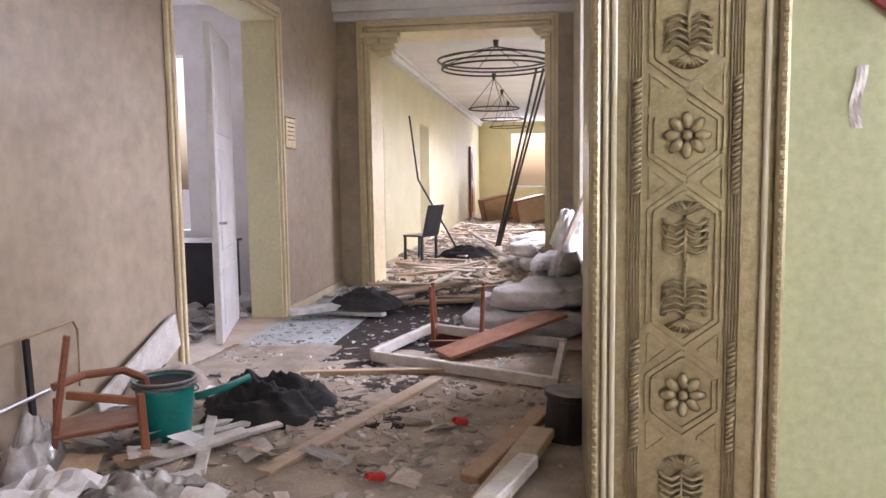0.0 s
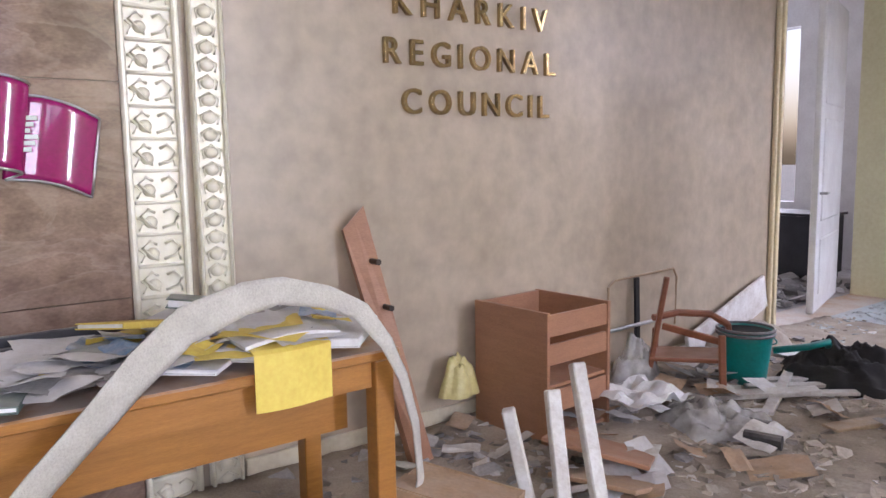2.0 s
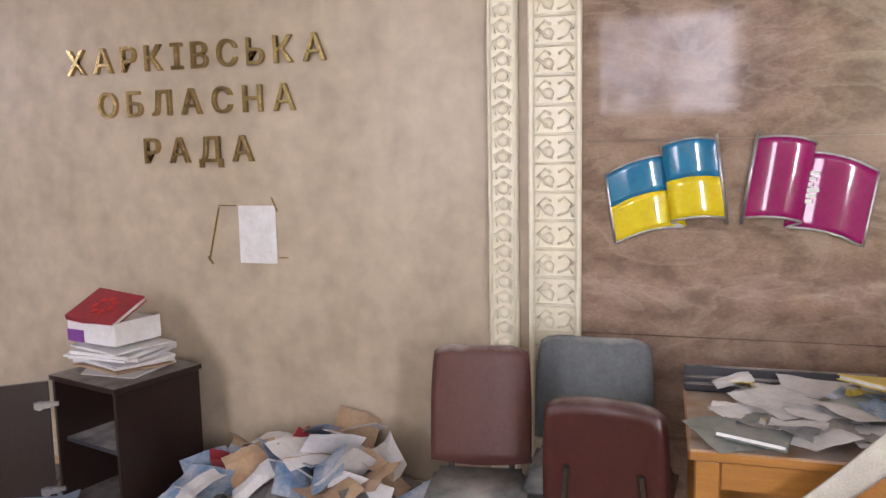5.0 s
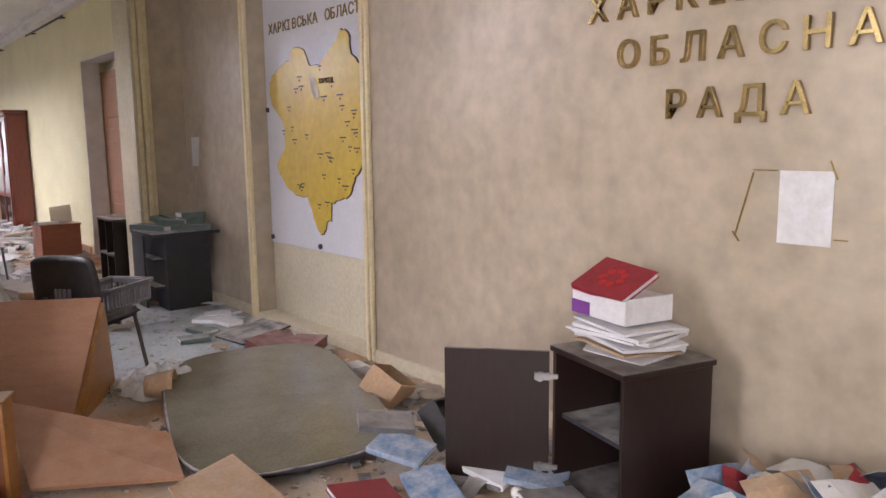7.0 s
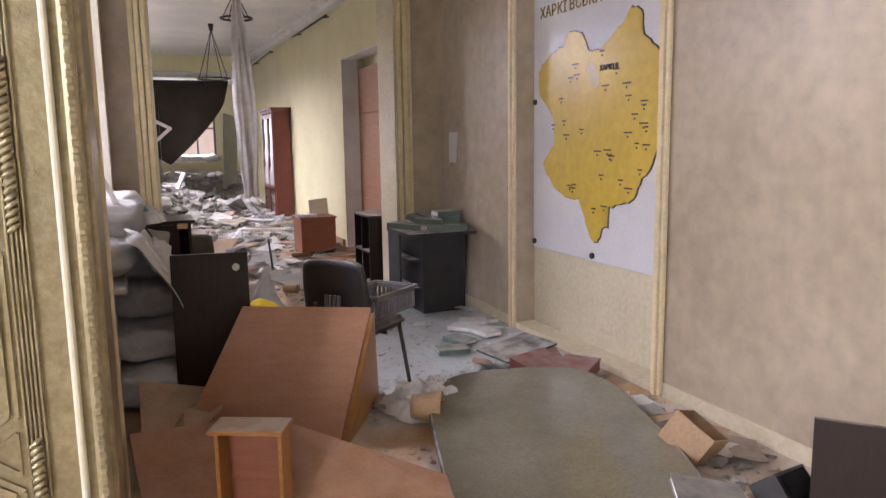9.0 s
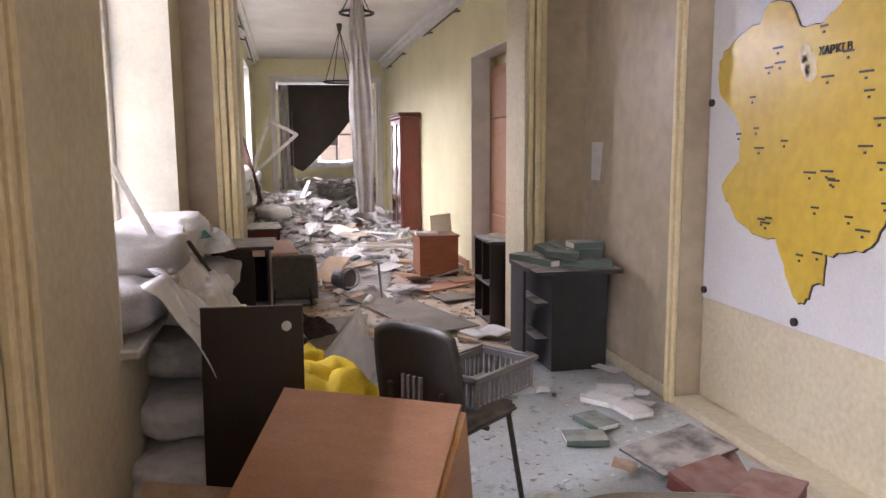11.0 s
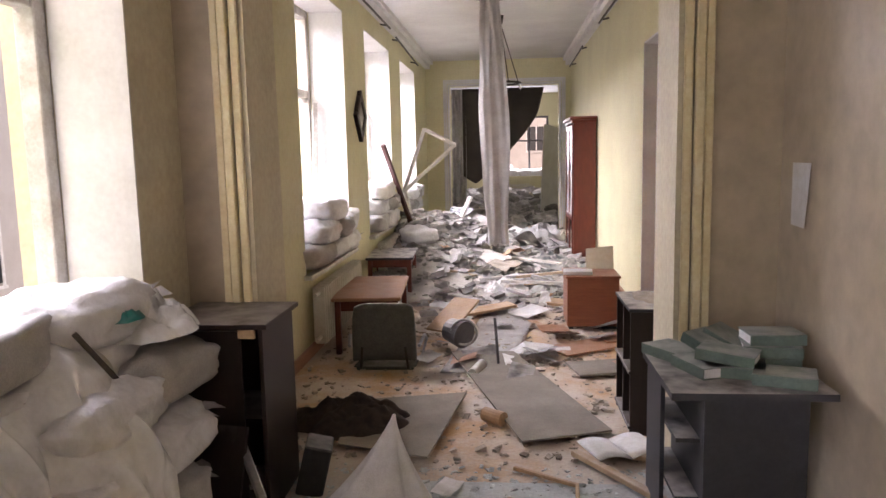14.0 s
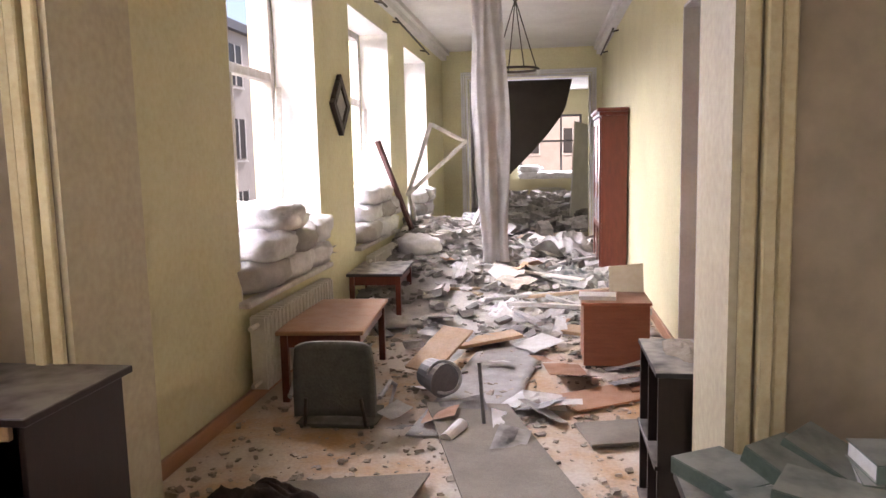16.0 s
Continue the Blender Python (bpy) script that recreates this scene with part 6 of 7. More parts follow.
# maroon boxes and books on the floor
for x, y, z, r, tx in ((-0.42, 5.95, 0.0, -20, 0), (-0.30, 5.62, 0.0, 40, 0), (-0.5, 5.75, 0.02, 20, 12)):
    g = thing("document_box", pose(x, y, z + 0.02, tx, 0, r), "flat maroon card document box", "box", "maroon boxes")
    part("body", box(-0.17, 0.17, -0.12, 0.12, 0, 0.07, 0.004), M_DKREDBOX, g)
    part("lid", box(-0.175, 0.175, -0.125, 0.125, 0.071, 0.088, 0.003), M_DKREDBOX, g)
solid("dark_board", box(-0.24, 0.24, -0.16, 0.16, 0, 0.015, 0.003), M_GREYLAM, "thin dark panel lying on boxes", "panel", pose(-0.5, 6.05, 0.12, 3, -5, 15))
for x, y, r in ((-0.64, 6.72, 15), (-0.45, 7.05, 40), (-0.30, 7.2, 70), (-0.8, 6.5, 80), (-0.35, 6.85, 10)):
    book(pose(x, y, 0.015, 0, 0, r), 0.16, 0.23, 0.035, M_GREENBOOK if x < -0.6 else M_PAPER, "dropped hardback book on broken glass", "books on the floor")
for x, y, z, r, mt in ((-0.95, 3.55, 0.1, 25, M_BLUEP), (-1.05, 3.2, 0.06, -20, M_BLUEP), (-0.9, 3.75, 0.16, 60, M_GREYPLASTIC), (-1.3, 3.35, 0.05, 80, M_REDP), (-0.7, 3.2, 0.05, 10, M_PAPER), (-0.6, 3.0, 0.05, 35, M_BLUEP), (-0.75, 2.75, 0.06, 75, M_GREYPLASTIC)):
    book(pose(x, y, z, 8, -6, r), 0.2, 0.28, 0.03, mt, "scattered paperback on the floor", "scattered paperbacks")
tr = thing("black_tray", pose(-0.55, 3.72, 0.06, 50, 10, 20), "black plastic document tray on end", "tray")
part("shell", joined(box(-0.15, 0.15, -0.12, 0.12, 0, 0.01), box(-0.15, -0.14, -0.12, 0.12, 0.01, 0.12), box(0.14, 0.15, -0.12, 0.12, 0.01, 0.12), box(-0.14, 0.14, 0.11, 0.12, 0.01, 0.12)), M_BLACKPLASTIC, tr)
op = thing("open_carton", pose(-0.5, 4.35, 0.05, 30, 18, 30), "small burst brown carton by the wall", "carton")
part("body", joined(box(-0.13, 0.13, -0.11, -0.105, 0, 0.16), box(-0.13, 0.13, 0.105, 0.11, 0, 0.16), box(-0.13, -0.125, -0.105, 0.105, 0, 0.16), box(0.125, 0.13, -0.105, 0.105, 0, 0.16), box(-0.12, 0.12, -0.10, 0.10, 0, 0.006)), M_CARD, op)
solid("flower_pot", sheet(24, 4, lambda u, v: Vector((math.cos(u * math.tau) * (0.065 + 0.03 * v), math.sin(u * math.tau) * (0.065 + 0.03 * v), 0.17 * v)), 0.008), M_CARD, "brown pot lying on its side", "pot", pose(-1.55, 5.35, 0.1, 90, 0, 60), True)
solid("white_ball", (lambda b: (bmesh.ops.create_icosphere(b, subdivisions=2, radius=0.028), b)[1])(bmesh.new()), M_WHITE, "small white ball on the floor", "ball", pose(-0.75, 2.98, 0.035), True)

# ---- front corridor ----
def radiator(m, n, label):
    ob = thing("radiator", m, label, "radiator")
    first = part("section", box(-0.06, 0.06, -0.022, 0.022, 0.0, 0.5, 0.014, seg=2), M_RAD, ob)
    for k in range(1, n):
        c = first.copy()
        scene.collection.objects.link(c)
        c.location = (0, k * 0.075, 0)
    for z in (0.06, 0.44):
        part("pipe", rod((0, -0.15, z), (0, n * 0.075 + 0.05, z), 0.016), M_RAD, ob)
    return ob


radiator(pose(-2.93, 10.74, 0.13), 21, "old ribbed cream cast-iron radiator below a window")
radiator(pose(-2.94, 13.95, 0.10), 17, "old ribbed cream cast-iron radiator below a window")
table("low_table", pose(-2.60, 11.42, 0, 0, 0, 4), 0.60, 1.15, 0.5, M_BEECH, M_MAHOG, "low table with a pinkish laminate top")
table("low_table", pose(-2.75, 13.6, 0, 0, 0, 3), 0.56, 0.9, 0.52, M_GREYLAM, M_MAHOG, "low dark wooden table with a dusty top")
c2 = chair("armchair", pose(-2.05, 10.15, -0.42, 8, 0, 184), M_CHAIRGREEN, M_CHAIRGREEN, "olive-grey office armchair sunk in wreckage", arms=True, back_h=0.46, w=0.50)
c2.matrix_basis = pose(-2.34, 10.56, -0.44, 6, 0, 182)
cu = thing("low_cupboard", pose(-0.53, 12.03, 0), "cherry laminate low cupboard, blank side towards the hall", "cupboard")
part("body", box(-0.245, 0.245, -0.26, 0.26, 0.03, 0.50, 0.003), M_CHERRY, cu)
part("top", box(-0.26, 0.26, -0.275, 0.275, 0.50, 0.522, 0.003), M_CHERRY, cu)
part("plinth", box(-0.23, 0.23, -0.24, 0.24, 0, 0.03), M_BLACKPLASTIC, cu)
solid("leaning_card", quad_board((-0.55, 12.22, 0.525), (-0.28, 12.18, 0.525), (-0.28, 12.25, 0.75), (-0.55, 12.28, 0.72), 0.006), M_PEARL, "pale yellow card standing on the cupboard", "card")
book(pose(-0.66, 11.95, 0.523, 0, 0, 85), 0.2, 0.28, 0.03, M_PAPER, "open book on the cupboard")
wc = thing("display_cabinet", pose(-0.18, 16.55, 0), "mahogany glazed display cabinet with a broken pane", "cabinet")
part("carcass", joined(box(-0.17, 0.16, -0.62, -0.59, 0.08, 2.12), box(-0.17, 0.16, 0.59, 0.62, 0.08, 2.12), box(0.14, 0.16, -0.59, 0.59, 0.08, 2.12), box(-0.16, 0.14, -0.59, 0.59, 0.6, 0.62), box(-0.16, 0.14, -0.59, 0.59, 1.3, 1.32)), M_MAHOG, wc)
part("plinth", box(-0.18, 0.16, -0.63, 0.63, 0, 0.08, 0.004), M_MAHOG, wc)
part("cornice", joined(box(-0.20, 0.17, -0.65, 0.65, 2.12, 2.17, 0.01), box(-0.23, 0.17, -0.68, 0.68, 2.17, 2.22, 0.012)), M_MAHOG, wc)
for y0 in (-0.585, 0.005):
    w_ = 0.58
    dd = part("door", joined(box(-0.19, -0.17, y0, y0 + 0.07, 0.1, 2.1, 0.003), box(-0.19, -0.17, y0 + w_ - 0.07, y0 + w_, 0.1, 2.1, 0.003), box(-0.19, -0.17, y0 + 0.07, y0 + w_ - 0.07, 2.02, 2.1, 0.003), box(-0.19, -0.17, y0 + 0.07, y0 + w_ - 0.07, 0.1, 0.18, 0.003), box(-0.19, -0.17, y0 + 0.07, y0 + w_ - 0.07, 0.66, 0.74, 0.003)), M_MAHOG, wc)
    part("pane", box(-0.182, -0.178, y0 + 0.07, y0 + w_ - 0.07, 0.18, 0.66), M_GLASS, dd)
    shard = prism([(y0 + 0.07, 0.74), (y0 + 0.51, 0.74), (y0 + 0.51, 1.0), (y0 + 0.36, 1.1), (y0 + 0.42, 1.35), (y0 + 0.30, 1.55), (y0 + 0.40, 1.85), (y0 + 0.30, 2.02), (y0 + 0.07, 2.02)], 0.004)
    shard.transform(Matrix(((0, 1, 0, -0.182), (1, 0, 0, 0), (0, 0, 1, 0), (0, 0, 0, 1))))
    part("broken_pane", shard, M_SHEET, dd, "dust-whitened broken pane")
# mats, runner
solid("felt_mat", quad_board((-1.83, 10.76, 0.05), (-1.30, 10.76, 0.05), (-0.73, 9.03, 0.045), (-1.27, 8.86, 0.035), 0.012), M_RUG, "stiff grey-brown felt mat lying flat", "mat")
solid("felt_mat", quad_board((-2.40, 9.55, 0.035), (-1.64, 9.72, 0.04), (-1.80, 8.63, 0.03), (-2.35, 8.80, 0.03), 0.012), M_RUG, "stiff grey-brown felt mat under a rug", "mat")
heap("dark_rug", pose(-2.32, 9.15, 0.02, 0, 0, 15), 0.5, 0.34, 0.22, M_RUGDARK, "rumpled dark patterned rug", "rug", 51, 0.6, 34, 4)
solid("carpet_runner", sheet(8, 40, lambda u, v: Vector((-1.88 + 0.55 * u + 0.55 * v, 10.3 + 4.2 * v, 0.012 + 0.012 * noise.noise(Vector((u * 3, v * 12, 1))))), 0.006), M_RUNNER, "dusty grey carpet runner", "carpet", smooth=True)
solid("carpet_runner", sheet(8, 40, lambda u, v: Vector((-1.9 + 1.0 * u, -10.5 + 6.2 * v, 0.014 + 0.010 * noise.noise(Vector((u * 3, v * 12, 4))))), 0.004), M_RUGDARK, "worn dark patterned carpet runner", "carpet", smooth=True)
nb = thing("open_book", pose(-0.72, 8.78, 0.03, 0, 0, 20), "open damp book lying face up", "book")
for s in (-1, 1):
    part("page_block", sheet(8, 4, lambda u, v: Vector((s * 0.2 * u, (v - 0.5) * 0.28, 0.03 * math.sin(u * 2.6) + 0.012)), 0.008), M_PAPER, nb, smooth=True)
for a, b, w, h, mt, lb in (((-0.98, 8.75, 0.03), (-0.52, 8.05, 0.03), 0.05, 0.03, M_RAWWOOD, "raw timber batten"), ((-0.85, 8.85, 0.02), (-0.4, 8.55, 0.04), 0.03, 0.05, M_RAWWOOD, "raw timber batten"), ((-1.32, 8.55, 0.02), (-1.0, 8.35, 0.02), 0.02, 0.02, M_CARD, "wooden hanger half"), ((-1.0, 8.36, 0.02), (-1.02, 8.1, 0.02), 0.02, 0.02, M_CARD, "wooden hanger half"), ((-0.9, 13.0, 0.03), (-0.3, 12.7, 0.03), 0.03, 0.28, M_CARD, "hardboard"), ((-0.95, 10.9, 0.02), (-0.4, 11.25, 0.02), 0.015, 0.34, M_BEECH, "fallen tan panel"), ((-0.85, 10.35, 0.03), (-0.25, 10.5, 0.03), 0.02, 0.35, M_RUG, "fallen grey panel"), ((-0.5, 11.3, 0.03), (-0.1, 11.35, 0.05), 0.02, 0.3, M_BEECH, "fallen tan panel"), ((-1.9, 12.2, 0.05), (-1.3, 12.5, 0.1), 0.03, 0.22, M_CARD, "brown carton flap"), ((-2.0, 11.5, 0.05), (-1.75, 11.9, 0.28), 0.02, 0.3, M_CARD, "brown carton flap")):
    plank(a, b, w, h, mt, lb + " on the corridor floor", "board")
for k in range(16):
    a = Vector((rnd.uniform(-2.2, -0.4), rnd.uniform(12.6, 17.5), rnd.uniform(0.04, 0.25)))
    d = Vector((rnd.uniform(-1, 1), rnd.uniform(-0.6, 0.6), rnd.uniform(-0.08, 0.12))).normalized() * rnd.uniform(0.5, 1.4)
    a.x = min(max(a.x, -2.6 + max(0, -d.x)), -0.3 - max(0, d.x))
    plank(a, a + d, rnd.uniform(0.02, 0.05), rnd.uniform(0.04, 0.12), rnd.choice((M_WHITEWOOD, M_RAWWOOD, M_RUNNER)), "splintered timber in the corridor wreckage", "timber")


def mound(x, y):
    """Height of the wreckage along the front corridor: highest by the windows."""
    w = max(0.0, min(1.0, (-0.75 - x) / 1.6)) ** 1.2
    l = math.exp(-((y - 16.2) / 2.3) ** 2)
    return 0.62 * w * l + 0.14 * math.exp(-((y - 17.5) / 2.6) ** 2) + 0.05 * noise.noise(Vector((x * 3, y * 3, 0)))


tagged(put("wreckage_mound", sheet(40, 90, lambda u, v: Vector((-3.0 + 2.95 * u, 12.8 + 7.8 * v, max(0.004, mound(-3.0 + 2.95 * u, 12.8 + 7.8 * v)))), 0.01), M_GRITGREY, True), "grey mound of rubble, plaster and torn cloth", "", "", "stuff")
chunks("corridor_rubble", M_RUBBLE_GREY, "broken grey plaster, laths and rubbish", 2600, lambda r: (r.uniform(-2.95, -0.1), r.triangular(12.0, 20.8, 17)), 0.17, 5, lambda x, y: max(0, mound(x, y)), 0.4)
chunks("corridor_crumbs", M_RUBBLE, "plaster crumbs over the corridor floor", 2600, lambda r: (r.uniform(-2.95, -0.05), r.uniform(8.6, 14.5)), 0.045, 6, None, 0.5)
for k in range(26):
    px, py = rnd.uniform(-2.5, -0.5), rnd.uniform(13.5, 19.0)
    w = rnd.uniform(0.2, 0.55)
    solid("debris_sheet", sheet(4, 4, lambda u, v: Vector(((u - 0.5) * w, (v - 0.5) * w * 0.7 * (1 - 0.4 * u), 0.05 * noise.noise(Vector((u * 2 + k, v * 2, 0))))), 0.008), rnd.choice((M_RUNNER, M_WHITEWOOD, M_RUBBLE, M_GREYLAM, M_CLOTHW, M_CARD)), "torn board or ceiling piece in the wreckage", "debris panel", pose(px, py, 0.12 + max(0, mound(px, py)), rnd.uniform(-40, 40), rnd.uniform(-40, 40), rnd.uniform(0, 360)), group="torn panels")
heap("white_cloth", pose(-1.35, 13.4, 0.02), 0.42, 0.34, 0.22, M_CLOTHW, "heap of torn white cloth and foam", "cloth", 61, 0.8, 30, 6)
heap("dark_cloth", pose(-0.75, 15.2, 0.05), 0.6, 0.5, 0.24, M_CHAIRGREY, "dark grey cloth and cables in a heap", "cloth", 62, 0.8, 30, 5)
heap("grey_tarpaulin", pose(-0.75, 17.6, 0.1), 0.6, 0.9, 0.42, M_RUNNER, "crumpled grey sheeting before the cabinet", "cloth", 63, 0.6, 30, 4)
fan = thing("toppled_fan", pose(0, 0, 0), "grey hoop and stand of a broken appliance", "appliance")
part("hoop", tube([(-1.72 + 0.11 * math.cos(k * math.tau / 20), 10.85, 0.20 + 0.11 * math.sin(k * math.tau / 20)) for k in range(21)], 0.012, 6), M_CHROME, fan)
part("motor", rod((-1.72, 10.88, 0.17), (-1.85, 11.0, 0.19), 0.12, 0.10, 18), M_GREYPLASTIC, fan)
part("stand", rod((-1.42, 10.4, 0.0), (-1.45, 10.45, 0.42), 0.012), M_GREYPLASTIC, fan)
solid("white_tube", rod((-1.62, 10.15, 0.05), (-1.55, 10.35, 0.07), 0.04, sides=14), M_PAPER, "white cardboard tube on the mats", "tube")
solid("yellow_tube", rod((-1.5, 9.3, 0.05), (-1.38, 9.2, 0.05), 0.045, sides=14), M_CARD, "pale cardboard tube on the mats", "tube")
# sandbags on the corridor sills
for y0, n0, sd in ((10.85, 7, 70), (13.85, 8, 90), (16.9, 6, 110)):
    for k in range(n0):
        sandbag(pose(-3.12 + rnd.uniform(-0.04, 0.05), y0 + 0.25 + (k % 3) * 0.52 + 0.15 * (k // 3), 0.73 + (k // 3) * 0.19, 0, 0, 90 + rnd.uniform(-15, 15)), sd + k, M_BAG if k % 4 else M_BAGGREY, "full white sandbag on a window sill", "sandbags on corridor sills")
for k, (x, y, z) in enumerate(((-2.7, 14.9, 0.25), (-2.55, 15.4, 0.42), (-2.75, 16.0, 0.5), (-2.6, 15.0, 0.46))):
    sandbag(pose(x, y, z, 0, 0, 40 * k), 140 + k, M_BAG, "white sandbag fallen into the wreckage", "fallen sandbags")
# casement corner standing in the wreckage, leaning rails
cf = thing("broken_casement", pose(0, 0, 0), "white casement corner standing up from wreckage", "window frame")
for a, b in (((-3.01, 16.5, 1.1), (-2.64, 16.5, 2.12)), ((-2.64, 16.5, 2.10), (-2.15, 16.5, 1.84)), ((-2.15, 16.5, 1.86), (-3.0, 16.45, 1.12)), ((-2.98, 16.5, 1.15), (-2.8, 16.4, 0.3))):
    part("rail", beam(a, b, 0.05, 0.06, bevel=0.005), M_WHITEWOOD, cf)
plank((-2.75, 15.6, 0.6), (-3.05, 14.9, 1.85), 0.05, 0.06, M_CHAIRBROWN, "brown painted window rail leaning on the sill", "batten")
plank((-2.2, 16.8, 0.45), (-1.95, 16.9, 1.0), 0.03, 0.16, M_WHITEWOOD, "white board upright in wreckage", "board")
# diamond picture
dp = thing("diamond_clock", pose(LX + 0.02, 13.24, 2.16, 45, 0, 0), "dark diamond-shaped wall clock with a pale face", "clock")
part("case", joined(box(-0.018, 0.03, -0.21, -0.13, -0.21, 0.21, 0.006), box(-0.018, 0.03, 0.13, 0.21, -0.21, 0.21, 0.006), box(-0.018, 0.03, -0.13, 0.13, 0.13, 0.21, 0.006), box(-0.018, 0.03, -0.13, 0.13, -0.21, -0.13, 0.006)), M_DARKWOOD, dp)
part("face", box(-0.018, 0.01, -0.13, 0.13, -0.13, 0.13), M_BAGGREY, dp)
# curtain rods
def curtain_rod(x, y0, y1, z, drop, label):
    ob = thing("curtain_rod", pose(x, y0, z), label, "curtain rod", "curtain rods")
    part("rod", rod((0, 0, 0), (0, y1 - y0, -drop), 0.014), M_IRON, ob)
    for k in (0.1, 0.9):
        part("bracket", rod((0, (y1 - y0) * k, -drop * k), (-0.1 if x < -1 else 0.1, (y1 - y0) * k, -drop * k + 0.02), 0.012), M_IRON, ob)


curtain_rod(LX + 0.1, 15.75, 18.4, 3.42, 0.1, "dark iron curtain rod hanging askew")
curtain_rod(LX + 0.1, 12.9, 15.2, 3.46, 0.0, "dark iron curtain rod above a window")
curtain_rod(-0.1, 12.6, 15.0, 3.40, 0.0, "dark iron curtain rod on the blank wall")
curtain_rod(-0.1, 17.2, 19.6, 3.40, 0.05, "dark iron curtain rod on the blank wall")
# ring lamps
def ring_lamp(x, y, ht, r, drop, label, bulbs=1, wide=False):
    ob = thing("ring_chandelier", pose(x, y, ht), label, "chandelier", "ring chandeliers")
    part("canopy", rod((0, 0, 0), (0, 0, -0.12), 0.05, 0.03, 14), M_IRON, ob)
    for z in ((-drop,) if not wide else (-drop, -drop - 0.07, -drop - 0.14)):
        rr_ = r if z == -drop else r * 0.93
        part("ring", tube([(rr_ * math.cos(k * math.tau / 32), rr_ * math.sin(k * math.tau / 32), z) for k in range(33)], 0.016, 6), M_IRON, ob)
    for k in range(4 if not wide else 8):
        a = k * math.tau / (4 if not wide else 8) + 0.4
        part("chain", rod((0, 0, -0.10), (r * math.cos(a), r * math.sin(a), -drop), 0.007), M_IRON, ob)
    for k in range(bulbs):
        a = k * 2.1
        part("bulb", rod((r * math.cos(a), r * math.sin(a), -drop - 0.01), (r * math.cos(a), r * math.sin(a), -drop - 0.09), 0.03, 0.012, 10), M_WHITE, ob)
    return ob


ring_lamp(-1.42, 15.6, CT, 0.28, 0.95, "round iron ring lamp on chains with one bulb")
ring_lamp(-1.47, 12.0, CT, 0.20, 0.45, "iron ring lamp with torn curtain snagged on it", 0)
ring_lamp(-1.9, -12.6, CT, 0.95, 0.32, "wide wire basket chandelier hanging bare", 0, True)
for yy in (-16.5, -19.5, -22.5):
    ring_lamp(-1.6, yy, CT, 0.55, 0.75, "iron ring lamp hanging in the far corridor", 0)
# torn white curtain hanging from the lamp
def hang(u, v):
    z = 3.52 - 2.68 * v
    w = 0.04 + 0.07 * math.sin(math.pi * min(1, v * 1.05)) + 0.06 * v
    a = (u - 0.5) * 2
    return Vector((-1.50 + 0.07 * v + a * w + 0.025 * noise.noise(Vector((u * 2, v * 4, 0))), 11.75 + 0.018 * math.sin(u * 9 + v * 3) + 0.05 * noise.noise(Vector((u * 5, v * 3, 2))), z + 0.06 * noise.noise(Vector((u * 5, 0, 8))) * (v > 0.9)))
solid("torn_curtain", sheet(36, 44, hang, 0.003), M_CLOTHW, "long torn white curtain hanging from the ceiling lamp", "curtain", smooth=True)
solid("curtain_wire", tube([(-1.50, 11.75, 3.40), (-1.50, 11.75, 3.65)], 0.006), M_IRON, "wire holding a torn curtain", "wire")
def black_drape(u, v):
    # hung by its top edge, the free corner swept down
    low = 3.05 - (0.5 + 1.75 * (1 - u) ** 0.8 * (1 if u > 0.18 else 0.75 + u * 1.4)) * v
    return Vector((-2.28 + 1.72 * u - 0.12 * v * u, 20.48 + 0.07 * math.sin(u * 9) * v, low))
solid("black_drape", sheet(30, 20, black_drape, 0.004), M_DRAPE, "heavy black cloth hanging diagonally across the opening", "drape", smooth=True)
solid("grey_drape", sheet(20, 12, lambda u, v: Vector((-2.5 + 0.3 * u, 20.5 + 0.05 * math.sin(u * 16), 3.05 - 2.4 * v)), 0.003), M_RUNNER, "grey torn curtain at the edge of the opening", "curtain", smooth=True)
# far room
chunks("far_room_rubble", M_RUBBLE_GREY, "rubble covering the far room", 1300, lambda r: (r.uniform(-4.5, 1.5), r.uniform(20.8, 29.5)), 0.35, 15, lambda x, y: 0.1 + 0.03 * (y - 20), 0.5)
for k in range(5):
    sandbag(pose(-1.6 + 0.45 * (k % 4), 29.72, 0.9 + 0.2 * (k // 4), 0, 0, 5 * k), 160 + k, M_BAG, "white sandbag on the far window sill", "sandbags in the far room")
radiator(pose(-1.3, 29.8, 0.15, 0, 0, -90), 10, "ribbed white radiator below the far window")
solid("pale_door_leaf", box(-0.45, 0.45, -0.02, 0.02, 0, 2.2, 0.005), M_WHITE, "white door leaf leaning in the far room", "door", pose(-0.3, 23.5, 0.15, 0, 6, 60))

# ---- back corridor ----
fc = thing("wooden_chair", pose(-0.55, -12.9, 0.02, 0, 0, 60), "dark grey bent wooden chair standing askew", "chair")
part("seat", box(-0.22, 0.22, -0.22, 0.22, 0.40, 0.43, 0.008), M_GREYLAM, fc)
part("backrest", beam((0, 0.22, 0.42), (0, 0.36, 0.95), 0.42, 0.03, bevel=0.006), M_GREYLAM, fc)
for sx in (-0.19, 0.19):
    for sy in (-0.19, 0.19):
        part("leg", beam((sx, sy, 0), (sx, sy, 0.40), 0.035, 0.035), M_GREYLAM, fc)
for p in ([(-0.15, -14.2, 2.6), (-0.35, -13.9, 1.4), (-0.9, -13.6, 0.5), (-1.2, -13.3, 0.05)],):
    solid("fallen_cable", tube(p, 0.018, 6), M_IRON, "dark cable torn from the wall", "cable", smooth=True)
